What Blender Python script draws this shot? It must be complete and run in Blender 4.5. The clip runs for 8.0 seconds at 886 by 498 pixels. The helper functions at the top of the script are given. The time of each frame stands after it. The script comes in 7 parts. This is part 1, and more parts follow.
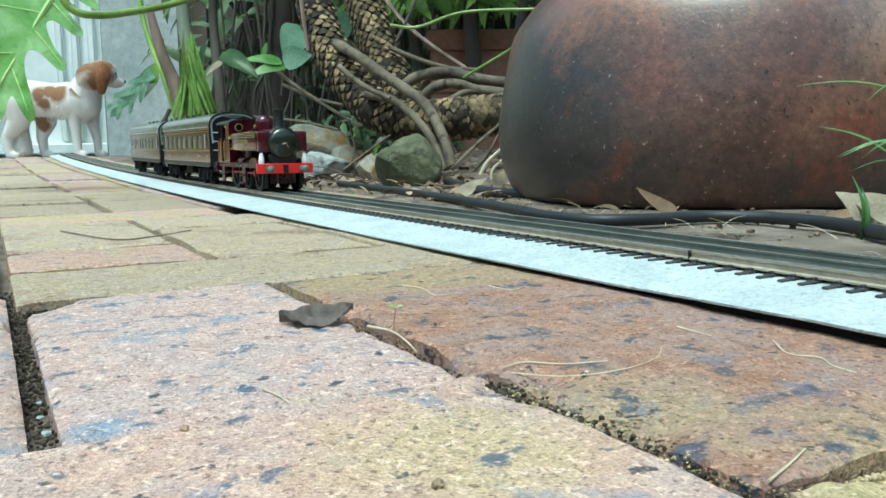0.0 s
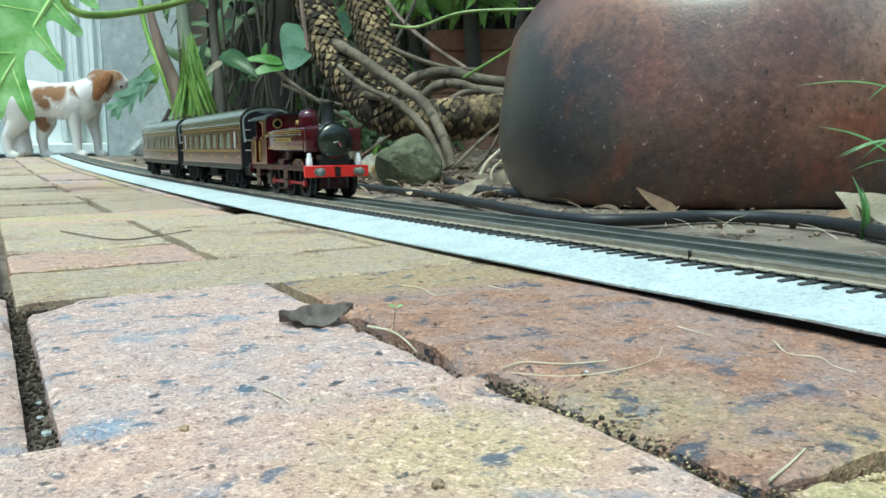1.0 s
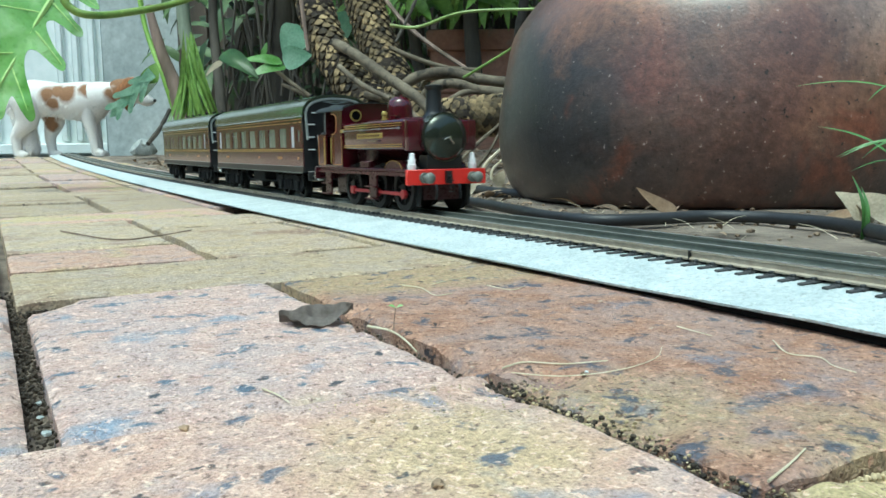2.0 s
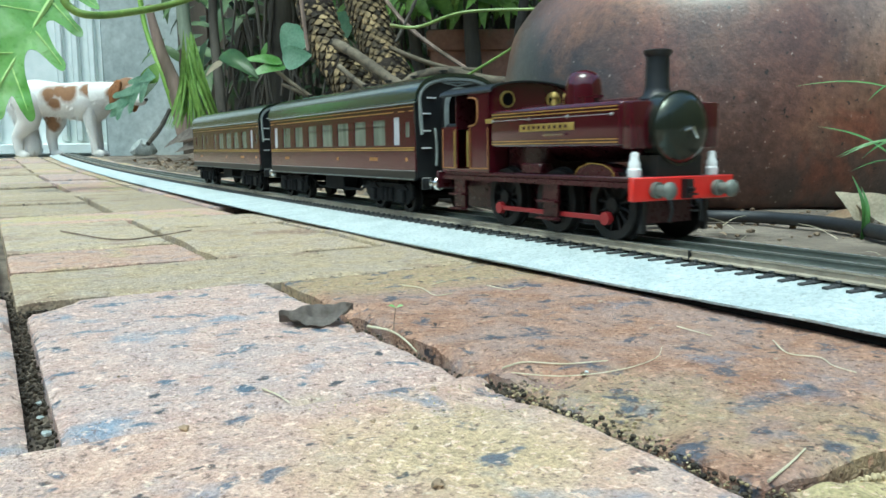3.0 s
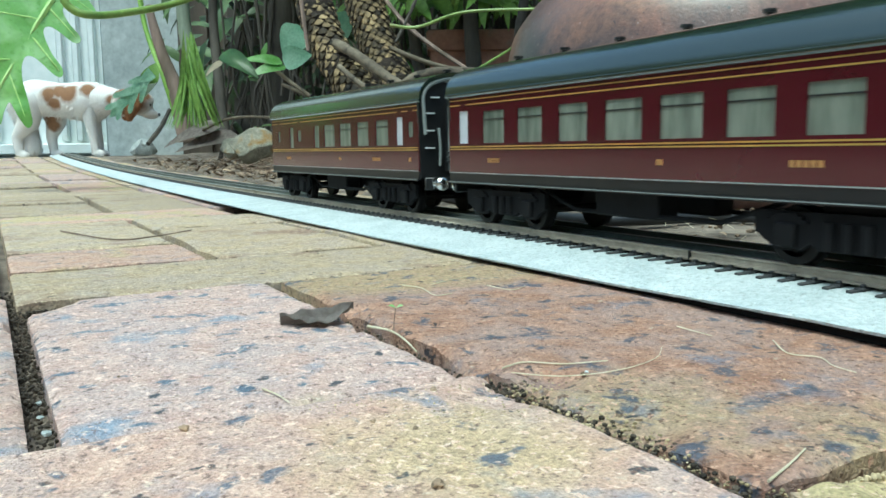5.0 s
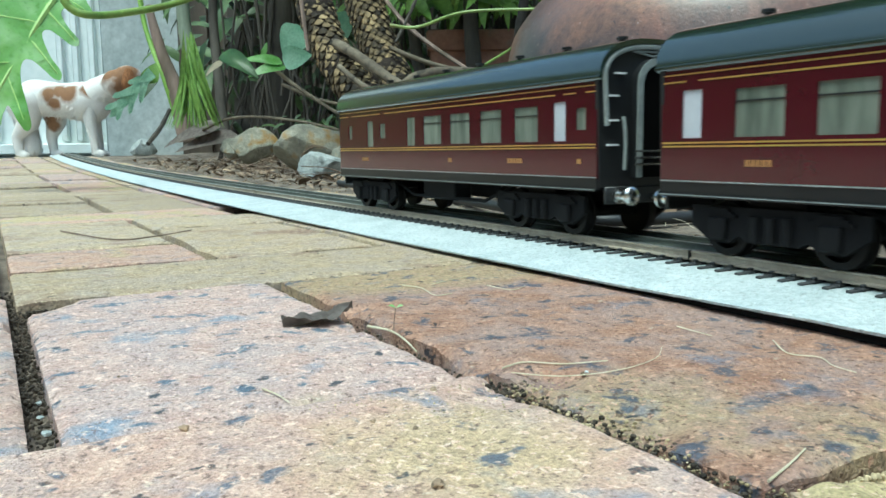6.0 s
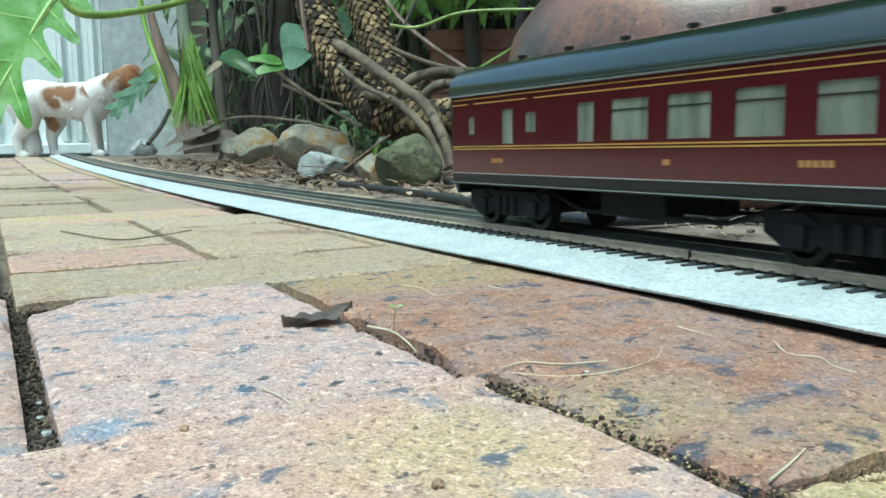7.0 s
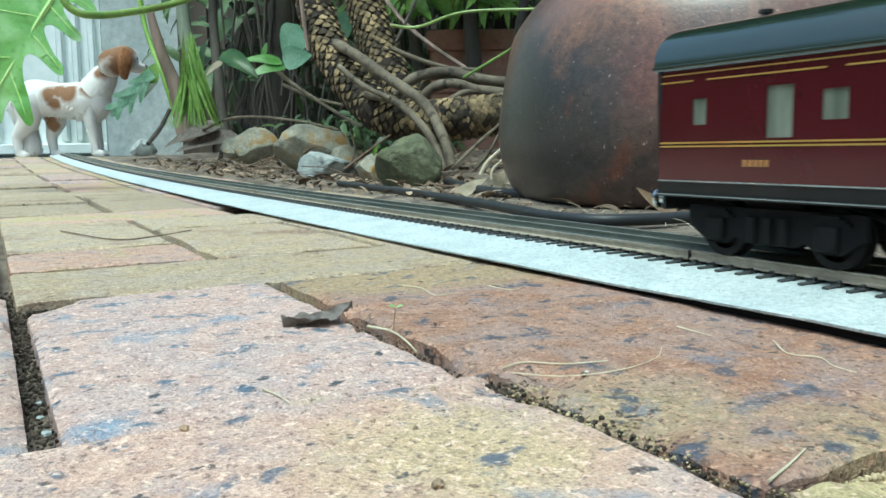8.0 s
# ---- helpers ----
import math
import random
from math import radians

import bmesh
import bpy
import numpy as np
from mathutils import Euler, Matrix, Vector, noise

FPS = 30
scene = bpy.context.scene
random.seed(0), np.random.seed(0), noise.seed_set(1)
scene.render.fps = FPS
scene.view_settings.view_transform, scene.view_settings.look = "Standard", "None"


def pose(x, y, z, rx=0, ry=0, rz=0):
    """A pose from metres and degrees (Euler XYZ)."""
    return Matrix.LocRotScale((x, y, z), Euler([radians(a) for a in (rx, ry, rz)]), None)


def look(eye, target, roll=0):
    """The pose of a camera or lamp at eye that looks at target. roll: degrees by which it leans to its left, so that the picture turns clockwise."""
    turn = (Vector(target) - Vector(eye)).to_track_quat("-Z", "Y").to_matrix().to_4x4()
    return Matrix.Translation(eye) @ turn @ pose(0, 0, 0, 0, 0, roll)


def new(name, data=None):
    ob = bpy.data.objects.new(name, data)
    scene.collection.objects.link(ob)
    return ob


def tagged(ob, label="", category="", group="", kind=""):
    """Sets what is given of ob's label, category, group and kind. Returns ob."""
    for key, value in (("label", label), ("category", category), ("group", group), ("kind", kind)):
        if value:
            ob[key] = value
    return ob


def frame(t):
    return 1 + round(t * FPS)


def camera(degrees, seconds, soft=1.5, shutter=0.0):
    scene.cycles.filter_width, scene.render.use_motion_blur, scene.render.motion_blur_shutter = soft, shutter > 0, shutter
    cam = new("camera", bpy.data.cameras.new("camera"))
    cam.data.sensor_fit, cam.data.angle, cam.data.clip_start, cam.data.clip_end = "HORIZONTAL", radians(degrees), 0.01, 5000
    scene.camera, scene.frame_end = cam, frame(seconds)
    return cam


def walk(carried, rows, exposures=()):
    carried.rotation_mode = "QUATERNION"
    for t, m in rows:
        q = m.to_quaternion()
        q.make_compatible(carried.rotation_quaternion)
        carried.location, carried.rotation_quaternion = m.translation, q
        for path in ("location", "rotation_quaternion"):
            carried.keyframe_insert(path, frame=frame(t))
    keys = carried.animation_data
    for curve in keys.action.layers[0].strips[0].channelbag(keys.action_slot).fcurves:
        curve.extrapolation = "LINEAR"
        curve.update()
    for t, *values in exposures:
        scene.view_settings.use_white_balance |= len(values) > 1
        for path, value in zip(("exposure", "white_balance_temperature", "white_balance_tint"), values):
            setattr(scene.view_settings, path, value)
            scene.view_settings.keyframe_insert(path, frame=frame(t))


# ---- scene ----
cam = camera(57.33, 8.0, soft=1.6, shutter=0.3)
EYE = pose(0, 0, 0.055, 82.993, 0, 0) @ pose(0, 0, 0, 0, 0, -0.716)
walk(cam, [(0.0, EYE), (8.0, EYE)], exposures=[(0.0, 0.63, 5500, -15), (8.0, 0.63, 5500, -15)])

# ---- light: open shade under a bright, thinly clouded sky ----
world = bpy.data.worlds.new("sky")
scene.world = world
world.use_nodes = True
wn = world.node_tree
wn.nodes.clear()
sky = wn.nodes.new("ShaderNodeTexSky")
sky.sky_type = "NISHITA"
sky.sun_disc = False
sky.sun_elevation = radians(69)
sky.sun_rotation = radians(206)
sky.dust_density = 4.0
wbg = wn.nodes.new("ShaderNodeBackground")
wbg.inputs[1].default_value = 0.15
wout = wn.nodes.new("ShaderNodeOutputWorld")
wn.links.new(sky.outputs[0], wbg.inputs[0])
wn.links.new(wbg.outputs[0], wout.inputs[0])
sun_data = bpy.data.lights.new("sun", "SUN")
sun_data.energy = 1.5
sun_data.angle = radians(25)
sun_data.color = (1.0, 0.97, 0.9)
sun = new("sun", sun_data)
sun.matrix_world = look((-0.55, -1.15, 3.4), (0, 0, 0))


# ---- materials ----
def nodes_of(name):
    m = bpy.data.materials.new(name)
    m.use_nodes = True
    t = m.node_tree
    return m, t, t.nodes["Principled BSDF"]


def noise_tex(t, vec, scale, detail=4.0, rough=0.55, distort=0.0):
    n = t.nodes.new("ShaderNodeTexNoise")
    n.inputs["Scale"].default_value = scale
    n.inputs["Detail"].default_value = detail
    n.inputs["Roughness"].default_value = rough
    n.inputs["Distortion"].default_value = distort
    t.links.new(vec, n.inputs["Vector"])
    return n.outputs["Fac"]


def ramp(t, fac, stops):
    r = t.nodes.new("ShaderNodeValToRGB")
    e = r.color_ramp.elements
    while len(e) < len(stops):
        e.new(0.5)
    for k, (pos, col) in zip(e, stops):
        k.position, k.color = pos, (*col, 1)
    t.links.new(fac, r.inputs[0])
    return r.outputs[0]


def mix(t, fac, a, b, mode="MIX"):
    m = t.nodes.new("ShaderNodeMix")
    m.data_type, m.blend_type = "RGBA", mode
    if isinstance(fac, float):
        m.inputs[0].default_value = fac
    else:
        t.links.new(fac, m.inputs[0])
    for k, v in ((6, a), (7, b)):
        if isinstance(v, tuple):
            m.inputs[k].default_value = (*v, 1)
        else:
            t.links.new(v, m.inputs[k])
    return m.outputs[2]


def bump(t, bsdf, height, strength, distance):
    b = t.nodes.new("ShaderNodeBump")
    b.inputs["Strength"].default_value = strength
    b.inputs["Distance"].default_value = distance
    t.links.new(height, b.inputs["Height"])
    t.links.new(b.outputs[0], bsdf.inputs["Normal"])


def grey(lo, hi=None):
    hi = lo if hi is None else hi
    return (lo, lo, lo), (hi, hi, hi)


def surface(name, dark, light, scale, rough=0.8, metal=0.0, grain=0.3, depth=0.001, stain=None, stain_scale=None,
            stain_at=(0.55, 0.7), coat=0.0, mottle=0.35, spec=0.5, random_tint=0.0, island=False, stretch=(1, 1, 1), translucent=0.0):
    """A weathered surface: two tones in noise, an optional stain of its own, fine relief."""
    m, t, b = nodes_of(name)
    tc = t.nodes.new("ShaderNodeTexCoord").outputs["Object"]
    mp = t.nodes.new("ShaderNodeMapping")
    mp.inputs["Scale"].default_value = stretch
    t.links.new(tc, mp.inputs["Vector"])
    vec = mp.outputs[0]
    big = noise_tex(t, vec, scale, 5)
    col = ramp(t, big, [(0.3, dark), (0.7, light)])
    fine = noise_tex(t, vec, scale * 9, 4, 0.65)
    col = mix(t, mottle, col, ramp(t, fine, [(0.3, (0.25, 0.25, 0.25)), (0.7, (0.85, 0.85, 0.85))]), "OVERLAY")
    if stain:
        sp = noise_tex(t, vec, stain_scale or scale * 2.3, 3, 0.5, 0.4)
        col = mix(t, ramp(t, sp, [(stain_at[0], (0, 0, 0)), (stain_at[1], (1, 1, 1))]), col, stain)
    if random_tint:
        src = t.nodes.new("ShaderNodeNewGeometry").outputs["Random Per Island"] if island else t.nodes.new("ShaderNodeObjectInfo").outputs["Random"]
        lo, hi = 1 - random_tint, 1 + random_tint
        col = mix(t, 1.0, col, ramp(t, src, [(0.0, (lo, lo, lo * 0.95)), (1.0, (hi, hi, hi))]), "MULTIPLY")
    t.links.new(col, b.inputs["Base Color"])
    b.inputs["Metallic"].default_value = metal
    wear = 0.12 * min(1.0, mottle / 0.35)
    rr = ramp(t, fine, [(0.2, grey(max(rough - wear, 0.05))[0]), (0.8, grey(min(rough + wear, 1.0))[0])])
    t.links.new(rr, b.inputs["Roughness"])
    b.inputs["Coat Weight"].default_value = coat
    b.inputs["Specular IOR Level"].default_value = spec
    b.inputs["Coat Roughness"].default_value = 0.12
    if translucent:
        b.inputs["Transmission Weight"].default_value = 0.0
        b.inputs["Subsurface Weight"].default_value = translucent
        b.inputs["Subsurface Radius"].default_value = (0.004, 0.006, 0.002)
    bump(t, b, fine, grain, depth)
    return m


def brick_material(name, body, pale, spot, spot_from, sand, sand_from, drift=None):
    """Fired clay paver: mottled body, dark iron spots, sandy patches, pits."""
    m, t, b = nodes_of(name)
    tc = t.nodes.new("ShaderNodeTexCoord").outputs["Object"]
    rnd = t.nodes.new("ShaderNodeObjectInfo").outputs["Random"]
    off = t.nodes.new("ShaderNodeVectorMath")
    off.operation = "ADD"
    cmb = t.nodes.new("ShaderNodeCombineXYZ")
    sc = t.nodes.new("ShaderNodeMath")
    sc.operation = "MULTIPLY"
    sc.inputs[1].default_value = 37.0
    t.links.new(rnd, sc.inputs[0])
    t.links.new(sc.outputs[0], cmb.inputs[0])
    t.links.new(sc.outputs[0], cmb.inputs[1])
    t.links.new(tc, off.inputs[0])
    t.links.new(cmb.outputs[0], off.inputs[1])
    vec = off.outputs[0]
    col = ramp(t, noise_tex(t, vec, 120, 8, 0.75), [(0.34, body), (0.5, tuple((a + c) / 2 for a, c in zip(body, pale))), (0.66, pale)])
    warm = noise_tex(t, vec, 38, 5, 0.6, 0.5)
    col = mix(t, ramp(t, warm, [(0.40, (0.4, 0.4, 0.4)), (0.58, (0, 0, 0))]), col, (0.40, 0.36, 0.37))
    sandy = noise_tex(t, vec, 14, 4, 0.6, 0.3)
    col = mix(t, ramp(t, sandy, [(sand_from, (0, 0, 0)), (sand_from + 0.09, (1, 1, 1))]), col, ramp(t, noise_tex(t, vec, 160, 4), [(0.3, tuple(c * 0.72 for c in sand)), (0.7, sand)]))
    for spot_at in drift or []:
        # sand swept into one spot of the brick
        dist = t.nodes.new("ShaderNodeVectorMath")
        dist.operation = "DISTANCE"
        t.links.new(tc, dist.inputs[0])
        dist.inputs[1].default_value = (spot_at[0], spot_at[1], 0)
        rag = t.nodes.new("ShaderNodeMath")
        rag.operation = "MULTIPLY_ADD"
        t.links.new(noise_tex(t, tc, 60, 6, 0.7, 0.4), rag.inputs[0])
        rag.inputs[1].default_value = 0.05
        t.links.new(dist.outputs["Value"], rag.inputs[2])
        col = mix(t, ramp(t, rag.outputs[0], [(spot_at[2], (0.85, 0.85, 0.85)), (spot_at[2] + 0.022, (0, 0, 0))]), col, ramp(t, noise_tex(t, tc, 330, 5, 0.75), [(0.35, tuple(c * 0.6 for c in sand)), (0.65, tuple(c * 1.08 for c in sand))]))
    haze = noise_tex(t, vec, 34, 4, 0.6, 0.3)
    col = mix(t, ramp(t, haze, [(spot_from - 0.01, (0, 0, 0)), (spot_from + 0.10, (0.7, 0.7, 0.7))]), col, tuple(c * 1.7 + 0.05 for c in spot))
    iron = noise_tex(t, vec, 85, 5, 0.6, 0.25)
    col = mix(t, ramp(t, iron, [(spot_from - 0.005, (0, 0, 0)), (spot_from + 0.06, (0.9, 0.9, 0.9))]), col, spot)
    dots = noise_tex(t, vec, 150, 3, 0.55)
    col = mix(t, ramp(t, dots, [(0.645, (0, 0, 0)), (0.69, (0.9, 0.9, 0.9))]), col, tuple(c * 0.3 for c in spot))
    pale_dots = noise_tex(t, vec, 330, 2, 0.5)
    col = mix(t, ramp(t, pale_dots, [(0.66, (0, 0, 0)), (0.74, (0.6, 0.6, 0.6))]), col, (0.62, 0.52, 0.4))
    mid = noise_tex(t, vec, 430, 4, 0.7)
    col = mix(t, ramp(t, mid, [(0.57, (0, 0, 0)), (0.63, (0.85, 0.85, 0.85))]), col, tuple(c * 0.42 for c in body))
    mid_pale = noise_tex(t, off.outputs[0], 380, 3, 0.7, 0.3)
    col = mix(t, ramp(t, mid_pale, [(0.57, (0, 0, 0)), (0.63, (0.75, 0.75, 0.75))]), col, tuple(min(0.8, c * 1.25 + 0.03) for c in pale))
    grain = noise_tex(t, vec, 1100, 3, 0.6)
    col = mix(t, 0.5, col, ramp(t, grain, [(0.3, (0.2, 0.2, 0.2)), (0.7, (0.85, 0.85, 0.85))]), "OVERLAY")
    tint = ramp(t, rnd, [(0.0, (0.84, 0.82, 0.8)), (0.5, (1.0, 0.97, 0.93)), (1.0, (1.08, 1.08, 1.08))])
    col = mix(t, 1.0, col, tint, "MULTIPLY")
    t.links.new(col, b.inputs["Base Color"])
    t.links.new(ramp(t, iron, [(0.4, (0.82, 0.82, 0.82)), (0.75, (0.45, 0.45, 0.45))]), b.inputs["Roughness"])
    h = t.nodes.new("ShaderNodeMath")
    h.operation = "ADD"
    t.links.new(grain, h.inputs[0])
    t.links.new(noise_tex(t, vec, 320, 5, 0.7), h.inputs[1])
    bump(t, b, h.outputs[0], 0.8, 0.0012)
    return m


M = {}
M["brick_pink"] = brick_material("pink fired clay", (0.40, 0.255, 0.215), (0.62, 0.47, 0.40), (0.06, 0.12, 0.185), 0.58, (0.5, 0.41, 0.28), 0.68)
M["brick_red"] = brick_material("orange red fired clay", (0.27, 0.135, 0.09), (0.5, 0.3, 0.21), (0.075, 0.095, 0.135), 0.595, (0.44, 0.35, 0.22), 0.64)
M["brick_buff"] = brick_material("buff fired clay", (0.36, 0.275, 0.17), (0.56, 0.465, 0.315), (0.22, 0.16, 0.13), 0.62, (0.33, 0.225, 0.165), 0.56)
M["brick_sandy"] = brick_material("sandy pink fired clay", (0.44, 0.26, 0.19), (0.66, 0.46, 0.35), (0.09, 0.12, 0.17), 0.63, (0.56, 0.47, 0.26), 0.48)
M["brick_drift"] = brick_material("pink fired clay with a sandy drift", (0.43, 0.265, 0.205), (0.65, 0.465, 0.37), (0.09, 0.12, 0.17), 0.59, (0.6, 0.46, 0.27), 0.62, [(0.066, 0.004, 0.038)])
M["brick_swept"] = brick_material("red fired clay with swept sand", (0.28, 0.145, 0.095), (0.52, 0.32, 0.22), (0.075, 0.1, 0.145), 0.58, (0.54, 0.42, 0.25), 0.66, [(-0.047, -0.08, 0.034), (-0.042, 0.115, 0.05), (-0.008, 0.115, 0.058), (0.03, 0.11, 0.056), (-0.02, -0.125, 0.034), (0.02, -0.13, 0.034)])
M["soil"] = surface("garden soil", (0.085, 0.066, 0.05), (0.27, 0.225, 0.175), 14, 0.95, grain=0.9, depth=0.004, stain=(0.04, 0.032, 0.023), stain_scale=22)
M["bed"] = surface("white textured track underlay", (0.46, 0.53, 0.53), (0.6, 0.66, 0.66), 45, 0.92, grain=1.0, depth=0.002, stain=(0.34, 0.39, 0.37), stain_scale=520, stain_at=(0.58, 0.72))
M["rail_side"] = surface("dusty rail side", (0.26, 0.225, 0.17), (0.42, 0.37, 0.29), 25, 0.7, 0.1, grain=0.2, depth=0.0003, stain=(0.16, 0.13, 0.09), stain_scale=60, stain_at=(0.6, 0.75))
M["rail_top"] = surface("polished rail head", (0.45, 0.47, 0.47), (0.62, 0.64, 0.64), 40, 0.32, 0.8, grain=0.1, depth=0.0002)
M["rail_dark"] = surface("grey green rail side", (0.10, 0.115, 0.10), (0.19, 0.205, 0.18), 25, 0.5, 0.2, grain=0.2, depth=0.0003)
M["sleeper"] = surface("black plastic sleeper", (0.018, 0.02, 0.022), (0.04, 0.042, 0.042), 60, 0.6, grain=0.25, depth=0.0003)
M["ballast"] = surface("dusty grey track base", (0.10, 0.105, 0.09), (0.23, 0.225, 0.19), 40, 0.9, grain=0.9, depth=0.0012)
M["maroon"] = surface("maroon enamel", (0.052, 0.0032, 0.0085), (0.064, 0.0044, 0.011), 22, 0.13, mottle=0.04, spec=0.5, grain=0.015, depth=0.0002, coat=0.5)
M["maroon_dark"] = surface("dull maroon enamel", (0.03, 0.005, 0.008), (0.045, 0.007, 0.011), 40, 0.28, spec=0.4, mottle=0.08, grain=0.03, depth=0.0002)
M["black"] = surface("black enamel", (0.008, 0.009, 0.01), (0.014, 0.015, 0.016), 40, 0.4, mottle=0.08, grain=0.04, depth=0.0002)
M["wheel"] = surface("oily black wheel", (0.004, 0.004, 0.004), (0.012, 0.010, 0.009), 90, 0.6, 0.0, grain=0.1, depth=0.0002, spec=0.3)
M["roof"] = surface("dark grey green roof enamel", (0.014, 0.024, 0.017), (0.022, 0.034, 0.025), 8, 0.2, 0.0, mottle=0.03, grain=0.02, depth=0.0002, spec=0.9, coat=0.8)
M["yellow"] = surface("yellow lining", (0.36, 0.22, 0.045), (0.45, 0.29, 0.06), 80, 0.45, mottle=0.08, grain=0.05, depth=0.0001)
M["dull_gold"] = surface("dull gold lettering", (0.30, 0.15, 0.05), (0.4, 0.21, 0.07), 80, 0.5, grain=0.05, depth=0.0001)
M["brass"] = surface("dull brass", (0.34, 0.25, 0.06), (0.46, 0.34, 0.10), 60, 0.4, 0.35, grain=0.03, depth=0.0001)
M["grey_trim"] = surface("light grey printed trim", (0.2, 0.225, 0.22), (0.27, 0.3, 0.29), 60, 0.5, grain=0.03, depth=0.0001)
M["silver"] = surface("bright nickel", (0.6, 0.6, 0.58), (0.8, 0.8, 0.78), 60, 0.2, 1.0, grain=0.03, depth=0.0001)
M["red"] = surface("red enamel", (0.6, 0.018, 0.015), (0.7, 0.028, 0.02), 60, 0.35, mottle=0.08, grain=0.03, depth=0.0001, coat=0.3)
M["rod_red"] = surface("dull crimson enamel", (0.2, 0.012, 0.016), (0.28, 0.018, 0.022), 60, 0.4, mottle=0.08, grain=0.03, depth=0.0001)
M["white"] = surface("white enamel", (0.7, 0.72, 0.72), (0.82, 0.84, 0.84), 60, 0.45, mottle=0.08, grain=0.03, depth=0.0001)
M["window"] = surface("greenish grey printed window with curtain folds", (0.1, 0.12, 0.095), (0.24, 0.27, 0.22), 55, 0.2, mottle=0.08, grain=0.03, depth=0.0001, stretch=(3, 1, 0.5), coat=0.5)
M["frosted"] = surface("frosted white window", (0.5, 0.53, 0.57), (0.6, 0.63, 0.67), 55, 0.3, mottle=0.08, grain=0.02, depth=0.0001, coat=0.3)
# flat black that stands for shade inside the coaches and the cab
M["dark_void"] = surface("black put in for an unlit interior", (0.002, 0.002, 0.002), (0.003, 0.003, 0.003), 50, 1.0, spec=0.05, grain=0.02, depth=0.0001)
M["frame_black"] = surface("matt black underframe", (0.004, 0.004, 0.0045), (0.009, 0.009, 0.01), 60, 0.75, mottle=0.1, spec=0.2, grain=0.05, depth=0.0002)
M["smokebox"] = surface("satin black smokebox", (0.035, 0.042, 0.032), (0.05, 0.06, 0.046), 40, 0.22, 0.6, mottle=0.08, grain=0.05, depth=0.0002, coat=0.3)
M["pot"] = None
M["cable"] = surface("black rubber hose", (0.014, 0.015, 0.017), (0.03, 0.032, 0.035), 40, 0.5, grain=0.15, depth=0.0003)
M["rock_green"] = surface("mossy grey green rock", (0.05, 0.058, 0.03), (0.2, 0.21, 0.12), 20, 0.9, grain=0.8, depth=0.005, stain=(0.035, 0.034, 0.024), stain_scale=30)
M["rock_pale"] = surface("pale lichen spotted sandstone", (0.15, 0.15, 0.12), (0.42, 0.40, 0.31), 16, 0.9, grain=0.8, depth=0.005, stain=(0.34, 0.21, 0.07), stain_scale=24, stain_at=(0.52, 0.66))
M["rock_white"] = surface("whitish quartz rock", (0.26, 0.29, 0.28), (0.56, 0.6, 0.57), 24, 0.85, grain=0.8, depth=0.005, stain=(0.12, 0.13, 0.12), stain_scale=30, stain_at=(0.54, 0.66))
M["trunk"] = surface("dark fibrous trunk", (0.014, 0.010, 0.007), (0.05, 0.036, 0.025), 30, 0.95, grain=0.8, depth=0.004)
M["scar"] = surface("tan leaf scar", (0.06, 0.043, 0.022), (0.27, 0.2, 0.1), 24, 0.85, grain=0.6, depth=0.0015, random_tint=0.85, island=True, stain=(0.035, 0.026, 0.015), stain_scale=60, stain_at=(0.5, 0.66))
M["root"] = surface("grey brown aerial root", (0.07, 0.055, 0.038), (0.21, 0.175, 0.12), 26, 0.8, grain=0.5, depth=0.0015, stain=(0.04, 0.032, 0.022), stain_scale=50, stain_at=(0.56, 0.7))
M["twig"] = surface("dry brown twig", (0.1, 0.065, 0.045), (0.24, 0.17, 0.12), 60, 0.9, grain=0.4, depth=0.0008, random_tint=0.5, island=True)
M["straw"] = surface("bleached straw", (0.52, 0.46, 0.3), (0.72, 0.66, 0.5), 90, 0.7, grain=0.2, depth=0.0002)
M["litter"] = surface("dry leaf litter", (0.11, 0.075, 0.05), (0.33, 0.25, 0.17), 50, 0.9, grain=0.4, depth=0.001, random_tint=0.55, island=True)
M["dry_leaf"] = surface("grey brown dead leaf", (0.15, 0.125, 0.105), (0.28, 0.245, 0.22), 90, 0.8, grain=0.5, depth=0.0005)
M["tan_leaf"] = surface("tan dead leaf", (0.3, 0.2, 0.12), (0.46, 0.34, 0.22), 60, 0.7, grain=0.35, depth=0.0005)
M["cream_leaf"] = surface("cream dead leaf", (0.42, 0.36, 0.25), (0.6, 0.54, 0.41), 60, 0.7, grain=0.35, depth=0.0005)
M["leaf_bright"] = surface("bright green leaf", (0.13, 0.32, 0.06), (0.26, 0.49, 0.14), 16, 0.3, grain=0.2, depth=0.0015, translucent=0.15, spec=0.6, mottle=0.2, stain=(0.36, 0.56, 0.26), stain_scale=26, stain_at=(0.5, 0.75))
M["leaf_vein"] = surface("pale green vein", (0.36, 0.58, 0.16), (0.48, 0.68, 0.26), 20, 0.4, grain=0.1, depth=0.0005)
M["leaf_mid"] = surface("mid green leaf", (0.045, 0.12, 0.03), (0.12, 0.25, 0.07), 26, 0.35, grain=0.15, depth=0.001, random_tint=0.3, island=True)
M["leaf_cool"] = surface("bluish green leaf", (0.22, 0.42, 0.27), (0.44, 0.65, 0.49), 26, 0.35, grain=0.2, depth=0.0015)
# shade among the plants is put into this darker green
M["leaf_dark"] = surface("foliage with shade in its green", (0.025, 0.05, 0.018), (0.08, 0.13, 0.04), 8, 0.5, grain=0.2, depth=0.002, random_tint=0.5, island=True)
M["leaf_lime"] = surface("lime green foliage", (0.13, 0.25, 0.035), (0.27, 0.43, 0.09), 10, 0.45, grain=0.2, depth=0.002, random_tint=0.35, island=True)
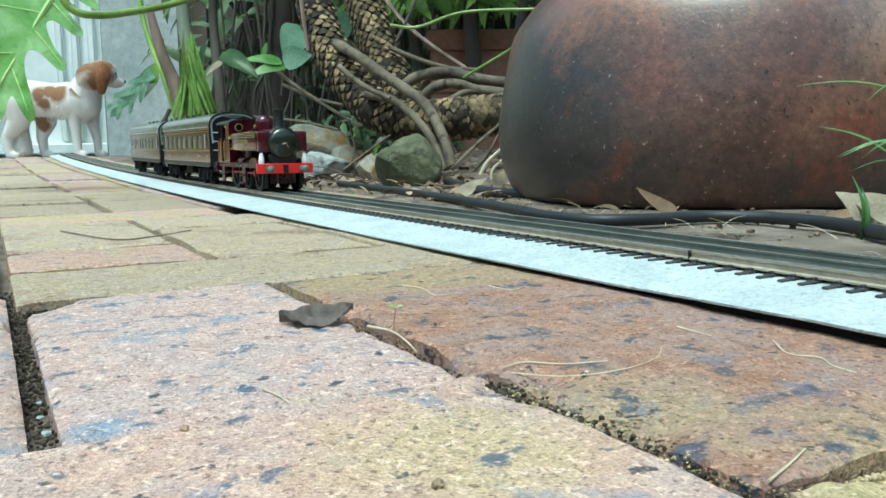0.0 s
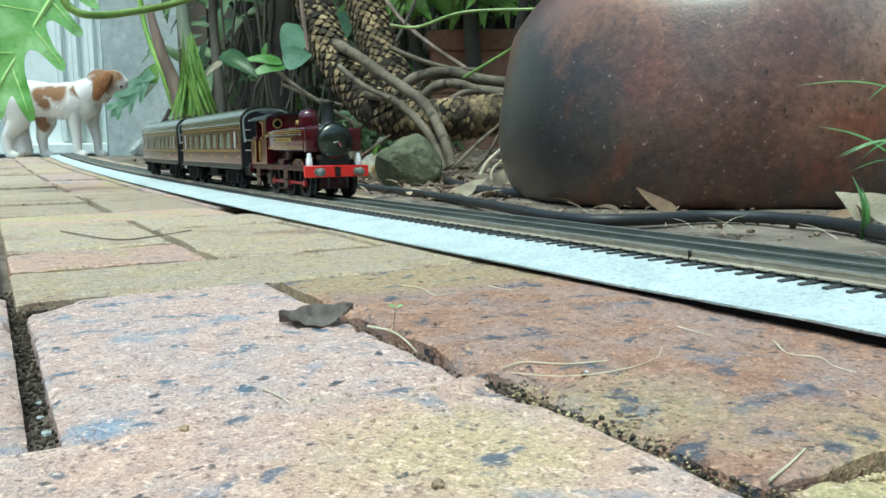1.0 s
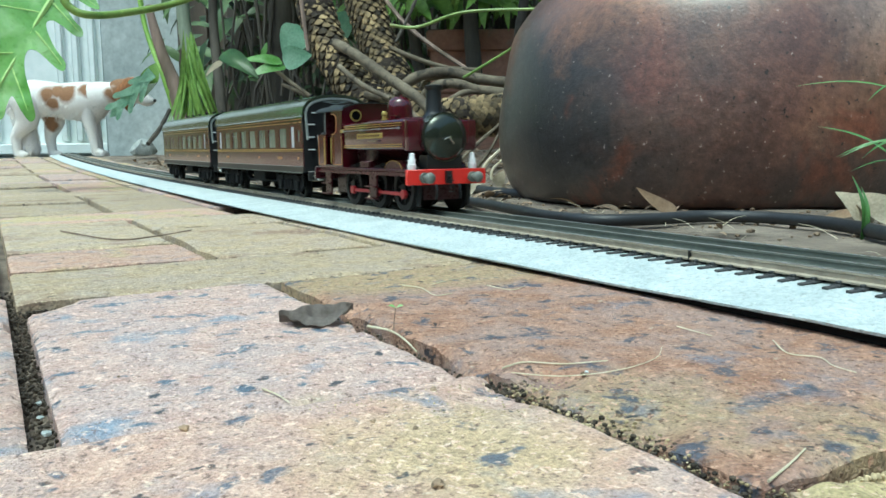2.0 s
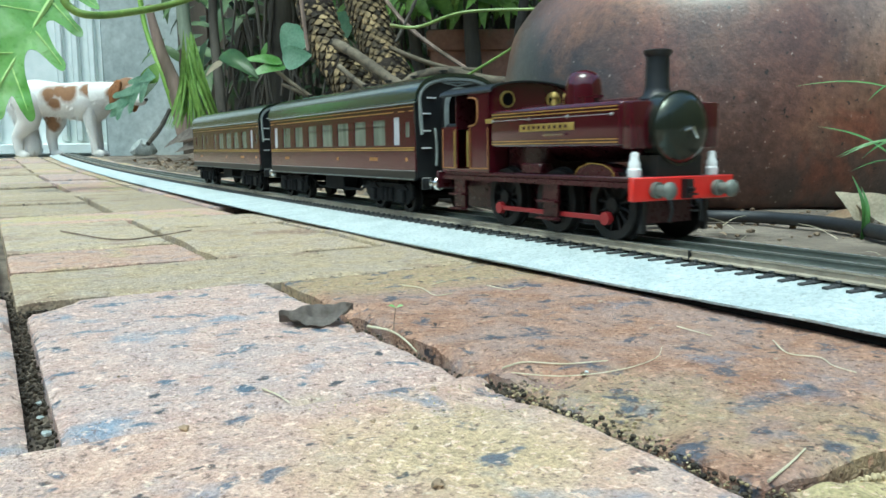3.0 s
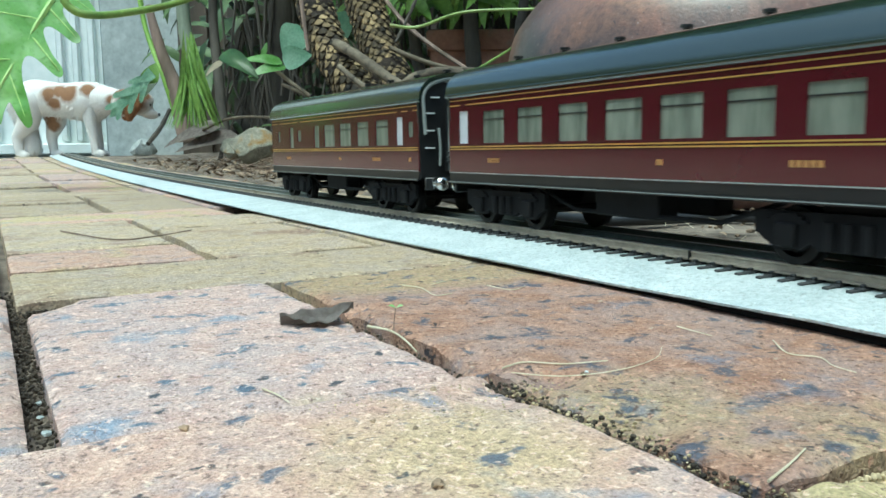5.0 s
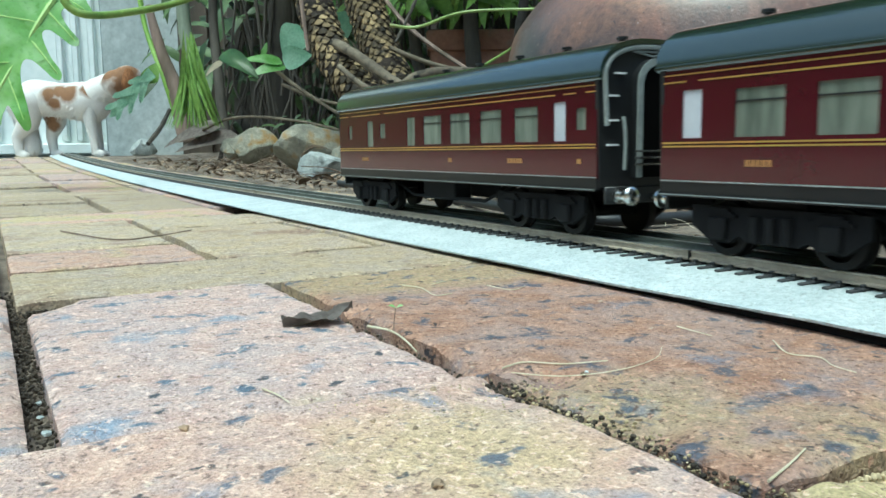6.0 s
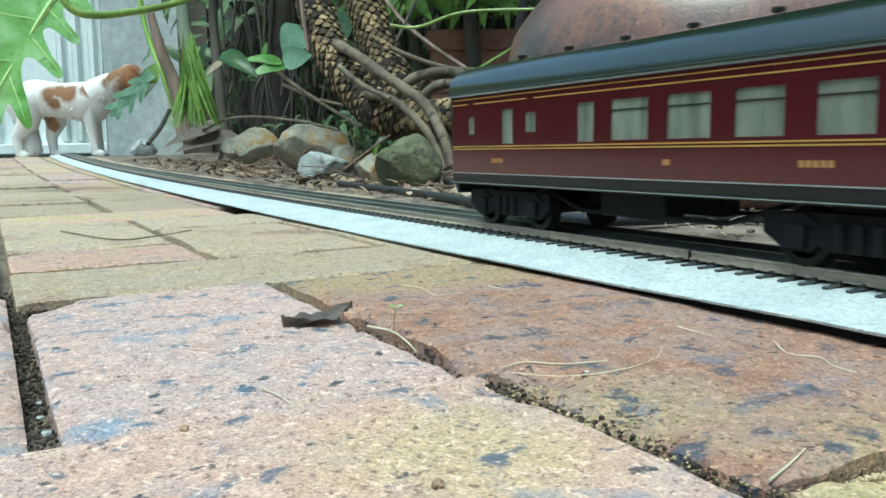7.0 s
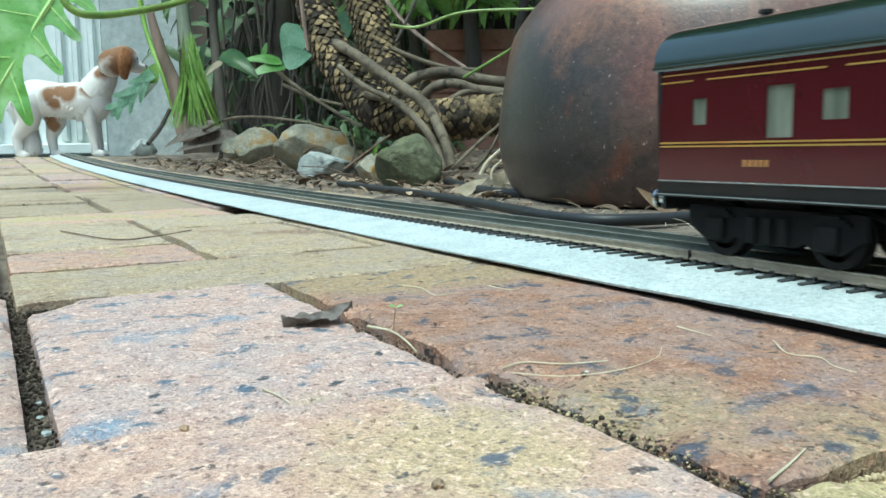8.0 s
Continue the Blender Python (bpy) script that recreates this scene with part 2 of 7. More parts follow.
M["stem"] = surface("dark stem", (0.03, 0.026, 0.022), (0.085, 0.075, 0.06), 16, 0.85, grain=0.5, depth=0.003, stretch=(1, 1, 0.2), random_tint=0.35)
M["stem_green"] = surface("green stem", (0.14, 0.24, 0.045), (0.29, 0.4, 0.1), 14, 0.4, grain=0.1, depth=0.001, stain=(0.2, 0.15, 0.06), stain_scale=9, stain_at=(0.58, 0.8))
M["sheath"] = surface("pinkish dry palm sheath", (0.17, 0.12, 0.095), (0.36, 0.275, 0.225), 12, 0.8, grain=0.4, depth=0.002, stretch=(1, 1, 0.2), stain=(0.1, 0.08, 0.05), stain_scale=14)
M["cane"] = surface("grey green cane", (0.13, 0.16, 0.11), (0.27, 0.31, 0.23), 10, 0.6, grain=0.25, depth=0.001, stretch=(1, 1, 0.2))
M["wall"] = surface("off-white painted boards", (0.72, 0.78, 0.75), (0.82, 0.86, 0.84), 2.5, 0.6, grain=0.15, depth=0.001, stain=(0.55, 0.58, 0.53), stain_scale=3, stain_at=(0.62, 0.85))
M["wall_grey"] = surface("grey rendered column", (0.34, 0.38, 0.37), (0.48, 0.52, 0.5), 3, 0.8, grain=0.2, depth=0.002)
M["step"] = surface("dark slate threshold", (0.05, 0.055, 0.055), (0.11, 0.12, 0.12), 12, 0.7, grain=0.4, depth=0.001)
M["fence"] = surface("weathered dark timber", (0.035, 0.028, 0.022), (0.1, 0.08, 0.06), 6, 0.9, grain=0.5, depth=0.002, stretch=(1, 1, 0.12), random_tint=0.3)
M["humus"] = surface("dark damp soil", (0.022, 0.017, 0.012), (0.10, 0.078, 0.056), 60, 0.95, grain=0.9, depth=0.001, random_tint=0.5, island=True)
# olive tint meant for the reflections in the train's sides
M["boundary"] = surface("olive render for reflections", (0.15, 0.14, 0.06), (0.29, 0.26, 0.12), 1.2, 0.9, grain=0.3, depth=0.004)
M["sand"] = surface("yellowish sand", (0.3, 0.24, 0.13), (0.52, 0.43, 0.27), 90, 0.95, grain=0.6, depth=0.0006, random_tint=0.4, island=True)
M["terracotta"] = surface("terracotta planter", (0.24, 0.115, 0.075), (0.42, 0.23, 0.16), 7, 0.85, grain=0.3, depth=0.001, stain=(0.2, 0.18, 0.15), stain_scale=12)


def pot_material():
    """Fired stoneware: rust to purple brown, smoky flashes, salt specks, pits; dark reflection and glare painted in."""
    m, t, b = nodes_of("salt glazed brown stoneware")
    tc = t.nodes.new("ShaderNodeTexCoord").outputs["Object"]
    base = ramp(t, noise_tex(t, tc, 7, 6, 0.6, 0.6), [(0.3, (0.065, 0.032, 0.027)), (0.45, (0.125, 0.058, 0.042)), (0.57, (0.19, 0.09, 0.056)), (0.72, (0.24, 0.135, 0.09))])
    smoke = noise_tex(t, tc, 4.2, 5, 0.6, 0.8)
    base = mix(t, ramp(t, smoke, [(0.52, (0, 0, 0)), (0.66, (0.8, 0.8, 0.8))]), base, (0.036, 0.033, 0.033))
    def flash_or_light(colour, at, lo, hi, amount):
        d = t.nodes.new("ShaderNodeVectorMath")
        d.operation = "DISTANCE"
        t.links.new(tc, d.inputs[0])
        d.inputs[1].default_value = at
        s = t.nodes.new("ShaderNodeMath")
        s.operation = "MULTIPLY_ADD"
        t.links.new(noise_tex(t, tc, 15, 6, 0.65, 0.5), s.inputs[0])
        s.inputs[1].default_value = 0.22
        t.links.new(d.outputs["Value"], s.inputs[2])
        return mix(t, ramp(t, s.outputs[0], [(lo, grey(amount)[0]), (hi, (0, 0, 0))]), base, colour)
    # dark left: smoky patch, with the garden's dark reflection painted in
    base = flash_or_light((0.034, 0.033, 0.034), (-0.20, -0.11, 0.09), 0.17, 0.30, 0.95)
    base = flash_or_light((0.3, 0.14, 0.07), (-0.13, -0.12, 0.215), 0.12, 0.21, 0.9)
    # sky glare on the upper right, painted as a pale patch
    base = flash_or_light((0.52, 0.37, 0.3), (0.09, -0.15, 0.235), 0.10, 0.27, 0.85)
    base = flash_or_light((0.2, 0.06, 0.035), (-0.115, -0.19, 0.12), 0.10, 0.15, 0.5)
    rust = noise_tex(t, tc, 16, 4, 0.6, 0.4)
    base = mix(t, ramp(t, rust, [(0.58, (0, 0, 0)), (0.7, (0.7, 0.7, 0.7))]), base, (0.19, 0.055, 0.028))
    fine = noise_tex(t, tc, 130, 5, 0.75)
    base = mix(t, 0.7, base, ramp(t, fine, [(0.3, (0.15, 0.15, 0.15)), (0.7, (0.85, 0.85, 0.85))]), "OVERLAY")
    pits = noise_tex(t, tc, 210, 2, 0.5)
    base = mix(t, ramp(t, pits, [(0.68, (0, 0, 0)), (0.74, (0.9, 0.9, 0.9))]), base, (0.012, 0.01, 0.01))
    # pale specks, also the glaze's glints painted in
    salt = noise_tex(t, tc, 260, 2, 0.5)
    base = mix(t, ramp(t, salt, [(0.7, (0, 0, 0)), (0.76, (0.7, 0.7, 0.7))]), base, (0.42, 0.34, 0.3))
    t.links.new(base, b.inputs["Base Color"])
    t.links.new(ramp(t, fine, [(0.3, (0.28, 0.28, 0.28)), (0.7, (0.55, 0.55, 0.55))]), b.inputs["Roughness"])
    b.inputs["Coat Weight"].default_value = 0.6
    b.inputs["Coat Roughness"].default_value = 0.34
    peel = t.nodes.new("ShaderNodeMath")
    peel.operation = "ADD"
    t.links.new(fine, peel.inputs[0])
    t.links.new(noise_tex(t, tc, 420, 3, 0.6), peel.inputs[1])
    bump(t, b, peel.outputs[0], 0.4, 0.0009)
    return m


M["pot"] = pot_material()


def fur_material(name, patches, size, white=(0.88, 0.86, 0.82), brown=(0.32, 0.17, 0.085)):
    """White coat with chestnut patches round the given places of the body."""
    m, t, b = nodes_of(name)
    tc = t.nodes.new("ShaderNodeTexCoord").outputs["Object"]
    n = t.nodes.new("ShaderNodeTexNoise")
    n.inputs["Scale"].default_value = 28
    t.links.new(tc, n.inputs["Vector"])
    warp = t.nodes.new("ShaderNodeVectorMath")
    warp.operation = "MULTIPLY_ADD"
    warp.inputs[1].default_value = (0.03, 0.03, 0.03)
    t.links.new(n.outputs["Color"], warp.inputs[0])
    t.links.new(tc, warp.inputs[2])
    total = None
    for (px, py, pz), r in zip(patches, size):
        d = t.nodes.new("ShaderNodeVectorMath")
        d.operation = "DISTANCE"
        t.links.new(warp.outputs[0], d.inputs[0])
        d.inputs[1].default_value = (px + 0.015, py + 0.015, pz + 0.015)
        k = t.nodes.new("ShaderNodeMapRange")
        k.inputs[1].default_value, k.inputs[2].default_value = r * 1.1, r * 0.62
        t.links.new(d.outputs["Value"], k.inputs[0])
        if total is None:
            total = k.outputs[0]
        else:
            mx = t.nodes.new("ShaderNodeMath")
            mx.operation = "MAXIMUM"
            t.links.new(total, mx.inputs[0])
            t.links.new(k.outputs[0], mx.inputs[1])
            total = mx.outputs[0]
    fine = noise_tex(t, tc, 260, 4, 0.7)
    w = ramp(t, fine, [(0.3, tuple(c * 0.8 for c in white)), (0.7, white)])
    br = ramp(t, fine, [(0.3, tuple(c * 0.6 for c in brown)), (0.7, brown)])
    t.links.new(mix(t, total, w, br) if total else w, b.inputs["Base Color"])
    b.inputs["Roughness"].default_value = 0.85
    bump(t, b, fine, 0.6, 0.003)
    return m


# ---- building helpers ----
def link(name, bm, material, smooth=True, angle=40):
    me = bpy.data.meshes.new(name)
    bmesh.ops.recalc_face_normals(bm, faces=bm.faces)
    bm.to_mesh(me)
    bm.free()
    for m in material if isinstance(material, (list, tuple)) else [material]:
        me.materials.append(m)
    if smooth:
        for p in me.polygons:
            p.use_smooth = True
        me.set_sharp_from_angle(angle=radians(angle))
    return new(name, me)


def part(name, bm, material, parent, label="", smooth=True):
    ob = link(name, bm, material, smooth)
    ob.parent = parent
    if label:
        ob["label"] = label
    return ob


def empty(name, m, label, category, group="", kind=""):
    ob = new(name)
    ob.empty_display_size = 0.02
    ob.matrix_basis = m
    return tagged(ob, label, category, group, kind)


def box(bm, x0, x1, y0, y1, z0, z1, bevel=0.0, seg=2):
    r = bmesh.ops.create_cube(bm, size=1.0, matrix=Matrix.Translation(((x0 + x1) / 2, (y0 + y1) / 2, (z0 + z1) / 2)) @ Matrix.Diagonal((x1 - x0, y1 - y0, z1 - z0, 1)))
    if bevel:
        es = list({e for v in r["verts"] for e in v.link_edges})
        bmesh.ops.bevel(bm, geom=es, offset=bevel, segments=seg, affect="EDGES", profile=0.5)


def rod(bm, a, b, r0, r1=None, seg=12, caps=True):
    a, b = Vector(a), Vector(b)
    m = Matrix.Translation((a + b) / 2) @ (b - a).to_track_quat("Z", "Y").to_matrix().to_4x4()
    bmesh.ops.create_cone(bm, cap_ends=caps, segments=seg, radius1=r0, radius2=r0 if r1 is None else r1, depth=(b - a).length, matrix=m)


def ball(bm, c, r, sub=2):
    r = (r, r, r) if isinstance(r, float) else r
    bmesh.ops.create_icosphere(bm, subdivisions=sub, radius=1.0, matrix=Matrix.Translation(c) @ Matrix.Diagonal((*r, 1)))


def glide(pts, n=6):
    """A smooth line through points."""
    p = [Vector(q) for q in pts]
    p = [2 * p[0] - p[1]] + p + [2 * p[-1] - p[-2]]
    out = []
    for i in range(1, len(p) - 2):
        for k in range(n):
            t = k / n
            out.append(0.5 * (2 * p[i] + (p[i + 1] - p[i - 1]) * t + (2 * p[i - 1] - 5 * p[i] + 4 * p[i + 1] - p[i + 2]) * t * t + (3 * p[i] - p[i - 1] - 3 * p[i + 1] + p[i + 2]) * t ** 3))
    return out + [p[-2]]


def tube(bm, pts, r0, r1=None, seg=8, n=6, wobble=0.0):
    r1 = r0 if r1 is None else r1
    line = glide(pts, n)
    rings = []
    side = Vector((0.3, 0.2, 0.93)).normalized()
    for i, c in enumerate(line):
        d = (line[min(i + 1, len(line) - 1)] - line[max(i - 1, 0)]).normalized()
        s = (side - d * side.dot(d)).normalized()
        side = s
        u = d.cross(s)
        r = (r0 + (r1 - r0) * i / (len(line) - 1)) * (1 + wobble * noise.noise(c * 60))
        rings.append([bm.verts.new(c + (s * math.cos(a) + u * math.sin(a)) * r) for a in (2 * math.pi * k / seg for k in range(seg))])
    for a, b in zip(rings, rings[1:]):
        for k in range(seg):
            bm.faces.new((a[k], a[(k + 1) % seg], b[(k + 1) % seg], b[k]))
    bm.faces.new(rings[0])
    bm.faces.new(rings[-1])
    return line


def lathe(bm, profile, seg=48, axis="Z", at=(0, 0, 0)):
    rings = []
    for r, z in profile:
        ring = []
        for k in range(seg):
            a = 2 * math.pi * k / seg
            p = Vector((r * math.cos(a), r * math.sin(a), z))
            if axis == "X":
                p = Vector((p.z, p.x, p.y))
            if axis == "Y":
                p = Vector((p.x, p.z, p.y))
            ring.append(bm.verts.new(p + Vector(at)))
        rings.append(ring)
    for a, b in zip(rings, rings[1:]):
        for k in range(seg):
            bm.faces.new((a[k], a[(k + 1) % seg], b[(k + 1) % seg], b[k]))
    bm.faces.new(rings[0])
    bm.faces.new(rings[-1])


def extrude_profile(bm, profile, x0, x1, closed=True):
    """A (y, z) outline drawn out along x."""
    a = [bm.verts.new((x0, y, z)) for y, z in profile]
    b = [bm.verts.new((x1, y, z)) for y, z in profile]
    n = len(profile)
    for k in range(n if closed else n - 1):
        bm.faces.new((a[k], a[(k + 1) % n], b[(k + 1) % n], b[k]))
    if closed:
        bm.faces.new(a)
        bm.faces.new(b)


def blade(bm, base, tip, width, up=(0, 0, 1), sag=0.0, fold=0.25, n=8, shape=0.5, thick=0.0):
    """A pointed leaf blade folded along its midrib."""
    base, tip, up = Vector(base), Vector(tip), Vector(up)
    d = tip - base
    s = d.cross(up).normalized()
    nrm = s.cross(d).normalized()
    rows = []
    for i in range(n + 1):
        t = i / n
        w = width * 0.5 * (math.sin(math.pi * min(1, t ** shape * 0.98 + 0.02)) ** 0.8 + 0.02)
        c = base + d * t + nrm * (sag * math.sin(math.pi * t))
        rows.append([bm.verts.new(c - s * w + nrm * fold * w), bm.verts.new(c), bm.verts.new(c + s * w + nrm * fold * w)])
    for a, b in zip(rows, rows[1:]):
        for k in (0, 1):
            bm.faces.new((a[k], a[k + 1], b[k + 1], b[k]))


# ---- lie of the land ----
U = Vector((0.4825, -0.8759, 0)).normalized()     # the way the train goes
N = Vector((-U.y, U.x, 0))                        # across the track, towards the garden
EDGE = Vector((0.1022, 0.22, 0))                  # a point of the underlay's paved edge
CENTRE = EDGE + N * 0.0739
CENTRE = CENTRE + U * ((CENTRE.y - 0.264) / 0.8759)
RAIL_TOP = 0.01265


def rise(y):
    """The paving climbs gently towards the house."""
    return 0.006 * max(0.0, y - 0.55) ** 2


def on_track(s, off=0.0, z=0.0):
    p = CENTRE - U * s + N * off
    return Vector((p.x, p.y, z + rise(p.y)))


def soil_height(x, y):
    off = (Vector((x, y, 0)) - CENTRE).dot(N)
    g = min(1.0, max(0.0, (off - 0.080 - 0.012 * noise.noise(Vector((x * 14, y * 14, 8)))) / 0.03))
    far = max(0.0, off - 0.35)
    lump = noise.noise(Vector((x * 9, y * 9, 0))) * 0.006 + noise.noise(Vector((x * 31, y * 31, 4))) * 0.003
    return rise(min(y, 3.2)) - 0.009 + g * (0.0105 + min(far, 1.5) * 0.05 + lump * (0.5 + min(1, far * 3)))


# ---- ground ----
def ground():
    def ticks(lo, a, b, hi, fine):
        t = [a + (b - a) * k / fine for k in range(fine + 1)]
        return [lo, lo * 0.4 + a * 0.6] + t + [hi * 0.3 + b * 0.7, hi]
    xs, ys = ticks(-60, -2.4, 1.6, 60, 150), ticks(-60, -0.6, 3.4, 60, 150)
    bm = bmesh.new()
    v = [[bm.verts.new((x, y, soil_height(x, y) if -2.5 < x < 1.7 and -0.7 < y < 3.5 else rise(min(max(y, 0), 3.2)) - 0.009)) for x in xs] for y in ys]
    for a, b in zip(v, v[1:]):
        for k in range(len(xs) - 1):
            bm.faces.new((a[k], a[k + 1], b[k + 1], b[k]))
    tagged(link("ground", bm, M["soil"]), "dark crumbly garden soil under paving and plants", "ground", kind="structure")


ground()


# ---- track: underlay, sleepers, rails ----
def strip(bm, profile, s0, s1, step, ragged=0.0):
    n = int((s1 - s0) / step)
    rows = []
    for i in range(n + 1):
        s = s0 + (s1 - s0) * i / n
        wide = -0.007 * min(1.0, max(0.0, (s - 0.05) / 0.25)) if ragged else 0.0
        rows.append([bm.verts.new(on_track(s, o + (wide if k in (0, 1) else 0.0) + (ragged * noise.noise(Vector((s * 130, o, 3))) if k in (0, 1) else 0.0), z + (0.0012 * min(1.0, max(0.0, (0.08 - s) / 0.08)) if ragged and k in (0, 1) else 0.0))) for k, (o, z) in enumerate(profile)])
    m = len(profile)
    for a, b in zip(rows, rows[1:]):
        for k in range(m):
            bm.faces.new((a[k], a[(k + 1) % m], b[(k + 1) % m], b[k]))
    bm.faces.new(rows[0])
    bm.faces.new(rows[-1])


def build_track():
    track = empty("railway_track", pose(0, 0, 0), "three-rail model railway track on a white textured underlay", "railway track")
    bm = bmesh.new()
    strip(bm, [(-0.0632, 0.0022), (-0.0635, 0.0031), (-0.05, 0.0048), (-0.030, 0.0074), (0.030, 0.0074), (0.034, 0.0022)], -1.2, 3.55, 0.006, 0.0009)
    part("underlay", bm, M["bed"], track, "white textured underlay with a ragged edge")
    # solid black strip draws the shadow gap along the underlay's edge
    bm = bmesh.new()
    strip(bm, [(-0.0600, 0.0002), (-0.0600, 0.0021), (0.033, 0.0021), (0.033, 0.0002)], -1.2, 3.55, 0.02)
    part("underlay_shade", bm, M["frame_black"], track, "black strip put in for the shaded gap below the underlay")
    bm = bmesh.new()
    rows = []
    for i in range(700):
        s = -0.32 + i * 0.0016
        row = []
        for k in range(31):
            o = -0.0633 + k * 0.00110
            z = 0.0033 + (o + 0.0635) / 0.0335 * 0.0042
            q = Vector((s * 1.0, o, 0.0))
            z += 0.0012 * min(1.0, max(0.0, (0.08 - s) / 0.08)) * max(0.0, 1 - k / 14)
            z += 0.00045 * noise.noise(q * 420) + 0.0003 * noise.noise(q * 900) - (0.0006 if k in (0, 30) else 0)
            row.append(bm.verts.new(on_track(s, o - 0.007 * min(1.0, max(0.0, (s - 0.05) / 0.25)) * (1 - k / 30) + (0.0007 * noise.noise(q * 260) if k == 0 else 0), z)))
        rows.append(row)
    for a, b in zip(rows, rows[1:]):
        for k in range(30):
            bm.faces.new((a[k], a[k + 1], b[k + 1], b[k]))
    part("underlay_skin", bm, M["bed"], track, "granular white skin of the underlay")
    bm = bmesh.new()
    strip(bm, [(-0.0193, 0.0070), (-0.0193, 0.0092), (0.0300, 0.0092), (0.0300, 0.0070)], -1.2, 3.55, 0.03)
    part("track_base", bm, M["ballast"], track)
    for off, wide in ((-0.0203, 0.0016), (0.0, 0.0013), (0.0203, 0.0016)):
        bm = bmesh.new()
        strip(bm, [(off - wide * 1.3, 0.0088), (off - wide * 1.3, 0.0094), (off - wide * 0.45, 0.0099), (off - wide * 0.45, 0.0115), (off - wide * 0.75, 0.0119), (off - wide * 0.75, RAIL_TOP),
                   (off + wide * 0.75, RAIL_TOP), (off + wide * 0.75, 0.0119), (off + wide * 0.45, 0.0115), (off + wide * 0.45, 0.0099), (off + wide * 1.3, 0.0094), (off + wide * 1.3, 0.0088)], -1.2, 3.55, 0.03)
        bm.faces.ensure_lookup_table()
        for f in bm.faces:
            if all(abs(v.co.z - rise(v.co.y) - RAIL_TOP) < 1e-5 for v in f.verts):
                f.material_index = 1
        part("rail", bm, [M["rail_side"] if off < -0.01 else M["rail_dark"], M["rail_top"]], track, smooth=False)
    bm = bmesh.new()
    box(bm, -0.0012, 0.0012, -0.0312, 0.0312, 0.0, 0.0010, 0.0003, 1)
    for e in (-1, 1):
        box(bm, -0.0018, 0.0018, e * 0.0252 - 0.0010, e * 0.0252 + 0.0010, 0.0, 0.0014, 0.0004, 1)
        box(bm, -0.0008, 0.0008, e * 0.0238 - 0.0010, e * 0.0238 + 0.0010, 0.0010, 0.0024, 0.0003, 1)
    first = None
    turn = math.degrees(math.atan2(U.y, U.x))
    for k in range(-45, 240):
        p = on_track(k * 0.0091, 0.0, 0.0072)
        m = pose(p.x, p.y, p.z, 0, 0, turn + random.uniform(-1.2, 1.2))
        if first is None:
            first = part("sleeper", bm, M["sleeper"], track)
            o = first
        else:
            o = new("sleeper", first.data)
            o.parent = track
        o.matrix_basis = m
    bm = bmesh.new()
    for k in list(range(-130, -45)) + list(range(240, 385)):
        p = on_track(k * 0.0091, 0.0, 0.0072)
        bmesh.ops.create_cube(bm, size=1.0, matrix=pose(p.x, p.y, p.z + 0.001, 0, 0, turn) @ Matrix.Diagonal((0.0026, 0.062, 0.002, 1)))
    far = part("far_sleepers", bm, M["sleeper"], track)
    far["kind"] = "stuff"
    p = on_track(0.0872, -0.0216, 0.0108)
    bm = bmesh.new()
    box(bm, -0.0003, 0.0003, -0.0008, 0.0012, -0.0024, 0.0020)
    j = part("rail_joint", bm, M["black"], track)
    j.matrix_basis = pose(p.x, p.y, p.z, 0, 0, turn)


build_track()


# ---- the train ----
def wall_with_windows(bm, x0, x1, z0, z1, holes, y, thick):
    xs = sorted({x0, x1, *(h[0] for h in holes), *(h[1] for h in holes)})
    zs = sorted({z0, z1, *(h[2] for h in holes), *(h[3] for h in holes)})
    grid = {}
    def vert(i, k):
        if (i, k) not in grid:
            grid[i, k] = bm.verts.new((xs[i], y, zs[k]))
        return grid[i, k]
    faces = []
    for i in range(len(xs) - 1):
        for k in range(len(zs) - 1):
            cx, cz = (xs[i] + xs[i + 1]) / 2, (zs[k] + zs[k + 1]) / 2
            if not any(h[0] < cx < h[1] and h[2] < cz < h[3] for h in holes):
                faces.append(bm.faces.new((vert(i, k), vert(i + 1, k), vert(i + 1, k + 1), vert(i, k + 1))))
    r = bmesh.ops.extrude_face_region(bm, geom=faces)
    bmesh.ops.translate(bm, verts=[g for g in r["geom"] if isinstance(g, bmesh.types.BMVert)], vec=(0, thick, 0))


CL, CW = 0.309, 0.0617
FLOOR, WAIST, EAVE, CROWN = 0.0243, 0.0435, 0.0730, 0.0915
PLAIN = [(0.1395, 0.1465, "s"), (0.122, 0.1315, "d"), (0.088, 0.109, "w"), (0.054, 0.0755, "w"), (0.0195, 0.0425, "w"), (-0.0145, 0.009, "w"),
         (-0.0485, -0.027, "w"), (-0.0835, -0.062, "w"), (-0.1175, -0.096, "w"), (-0.1435, -0.1335, "d")]
BRAKE = [(0.1395, 0.1465, "s"), (0.122, 0.1315, "d"), (0.088, 0.109, "w"), (0.054, 0.0755, "w"), (0.0195, 0.0425, "w"), (-0.0145, 0.009, "w"),
         (-0.038, -0.026, "n"), (-0.0805, -0.071, "s"), (-0.1025, -0.0915, "n"), (-0.137, -0.130, "s")]
SILL = {"s": (0.0505, 0.0605), "d": (0.0455, 0.0640), "w": (0.0455, 0.0630), "n": (0.0450, 0.0630)}


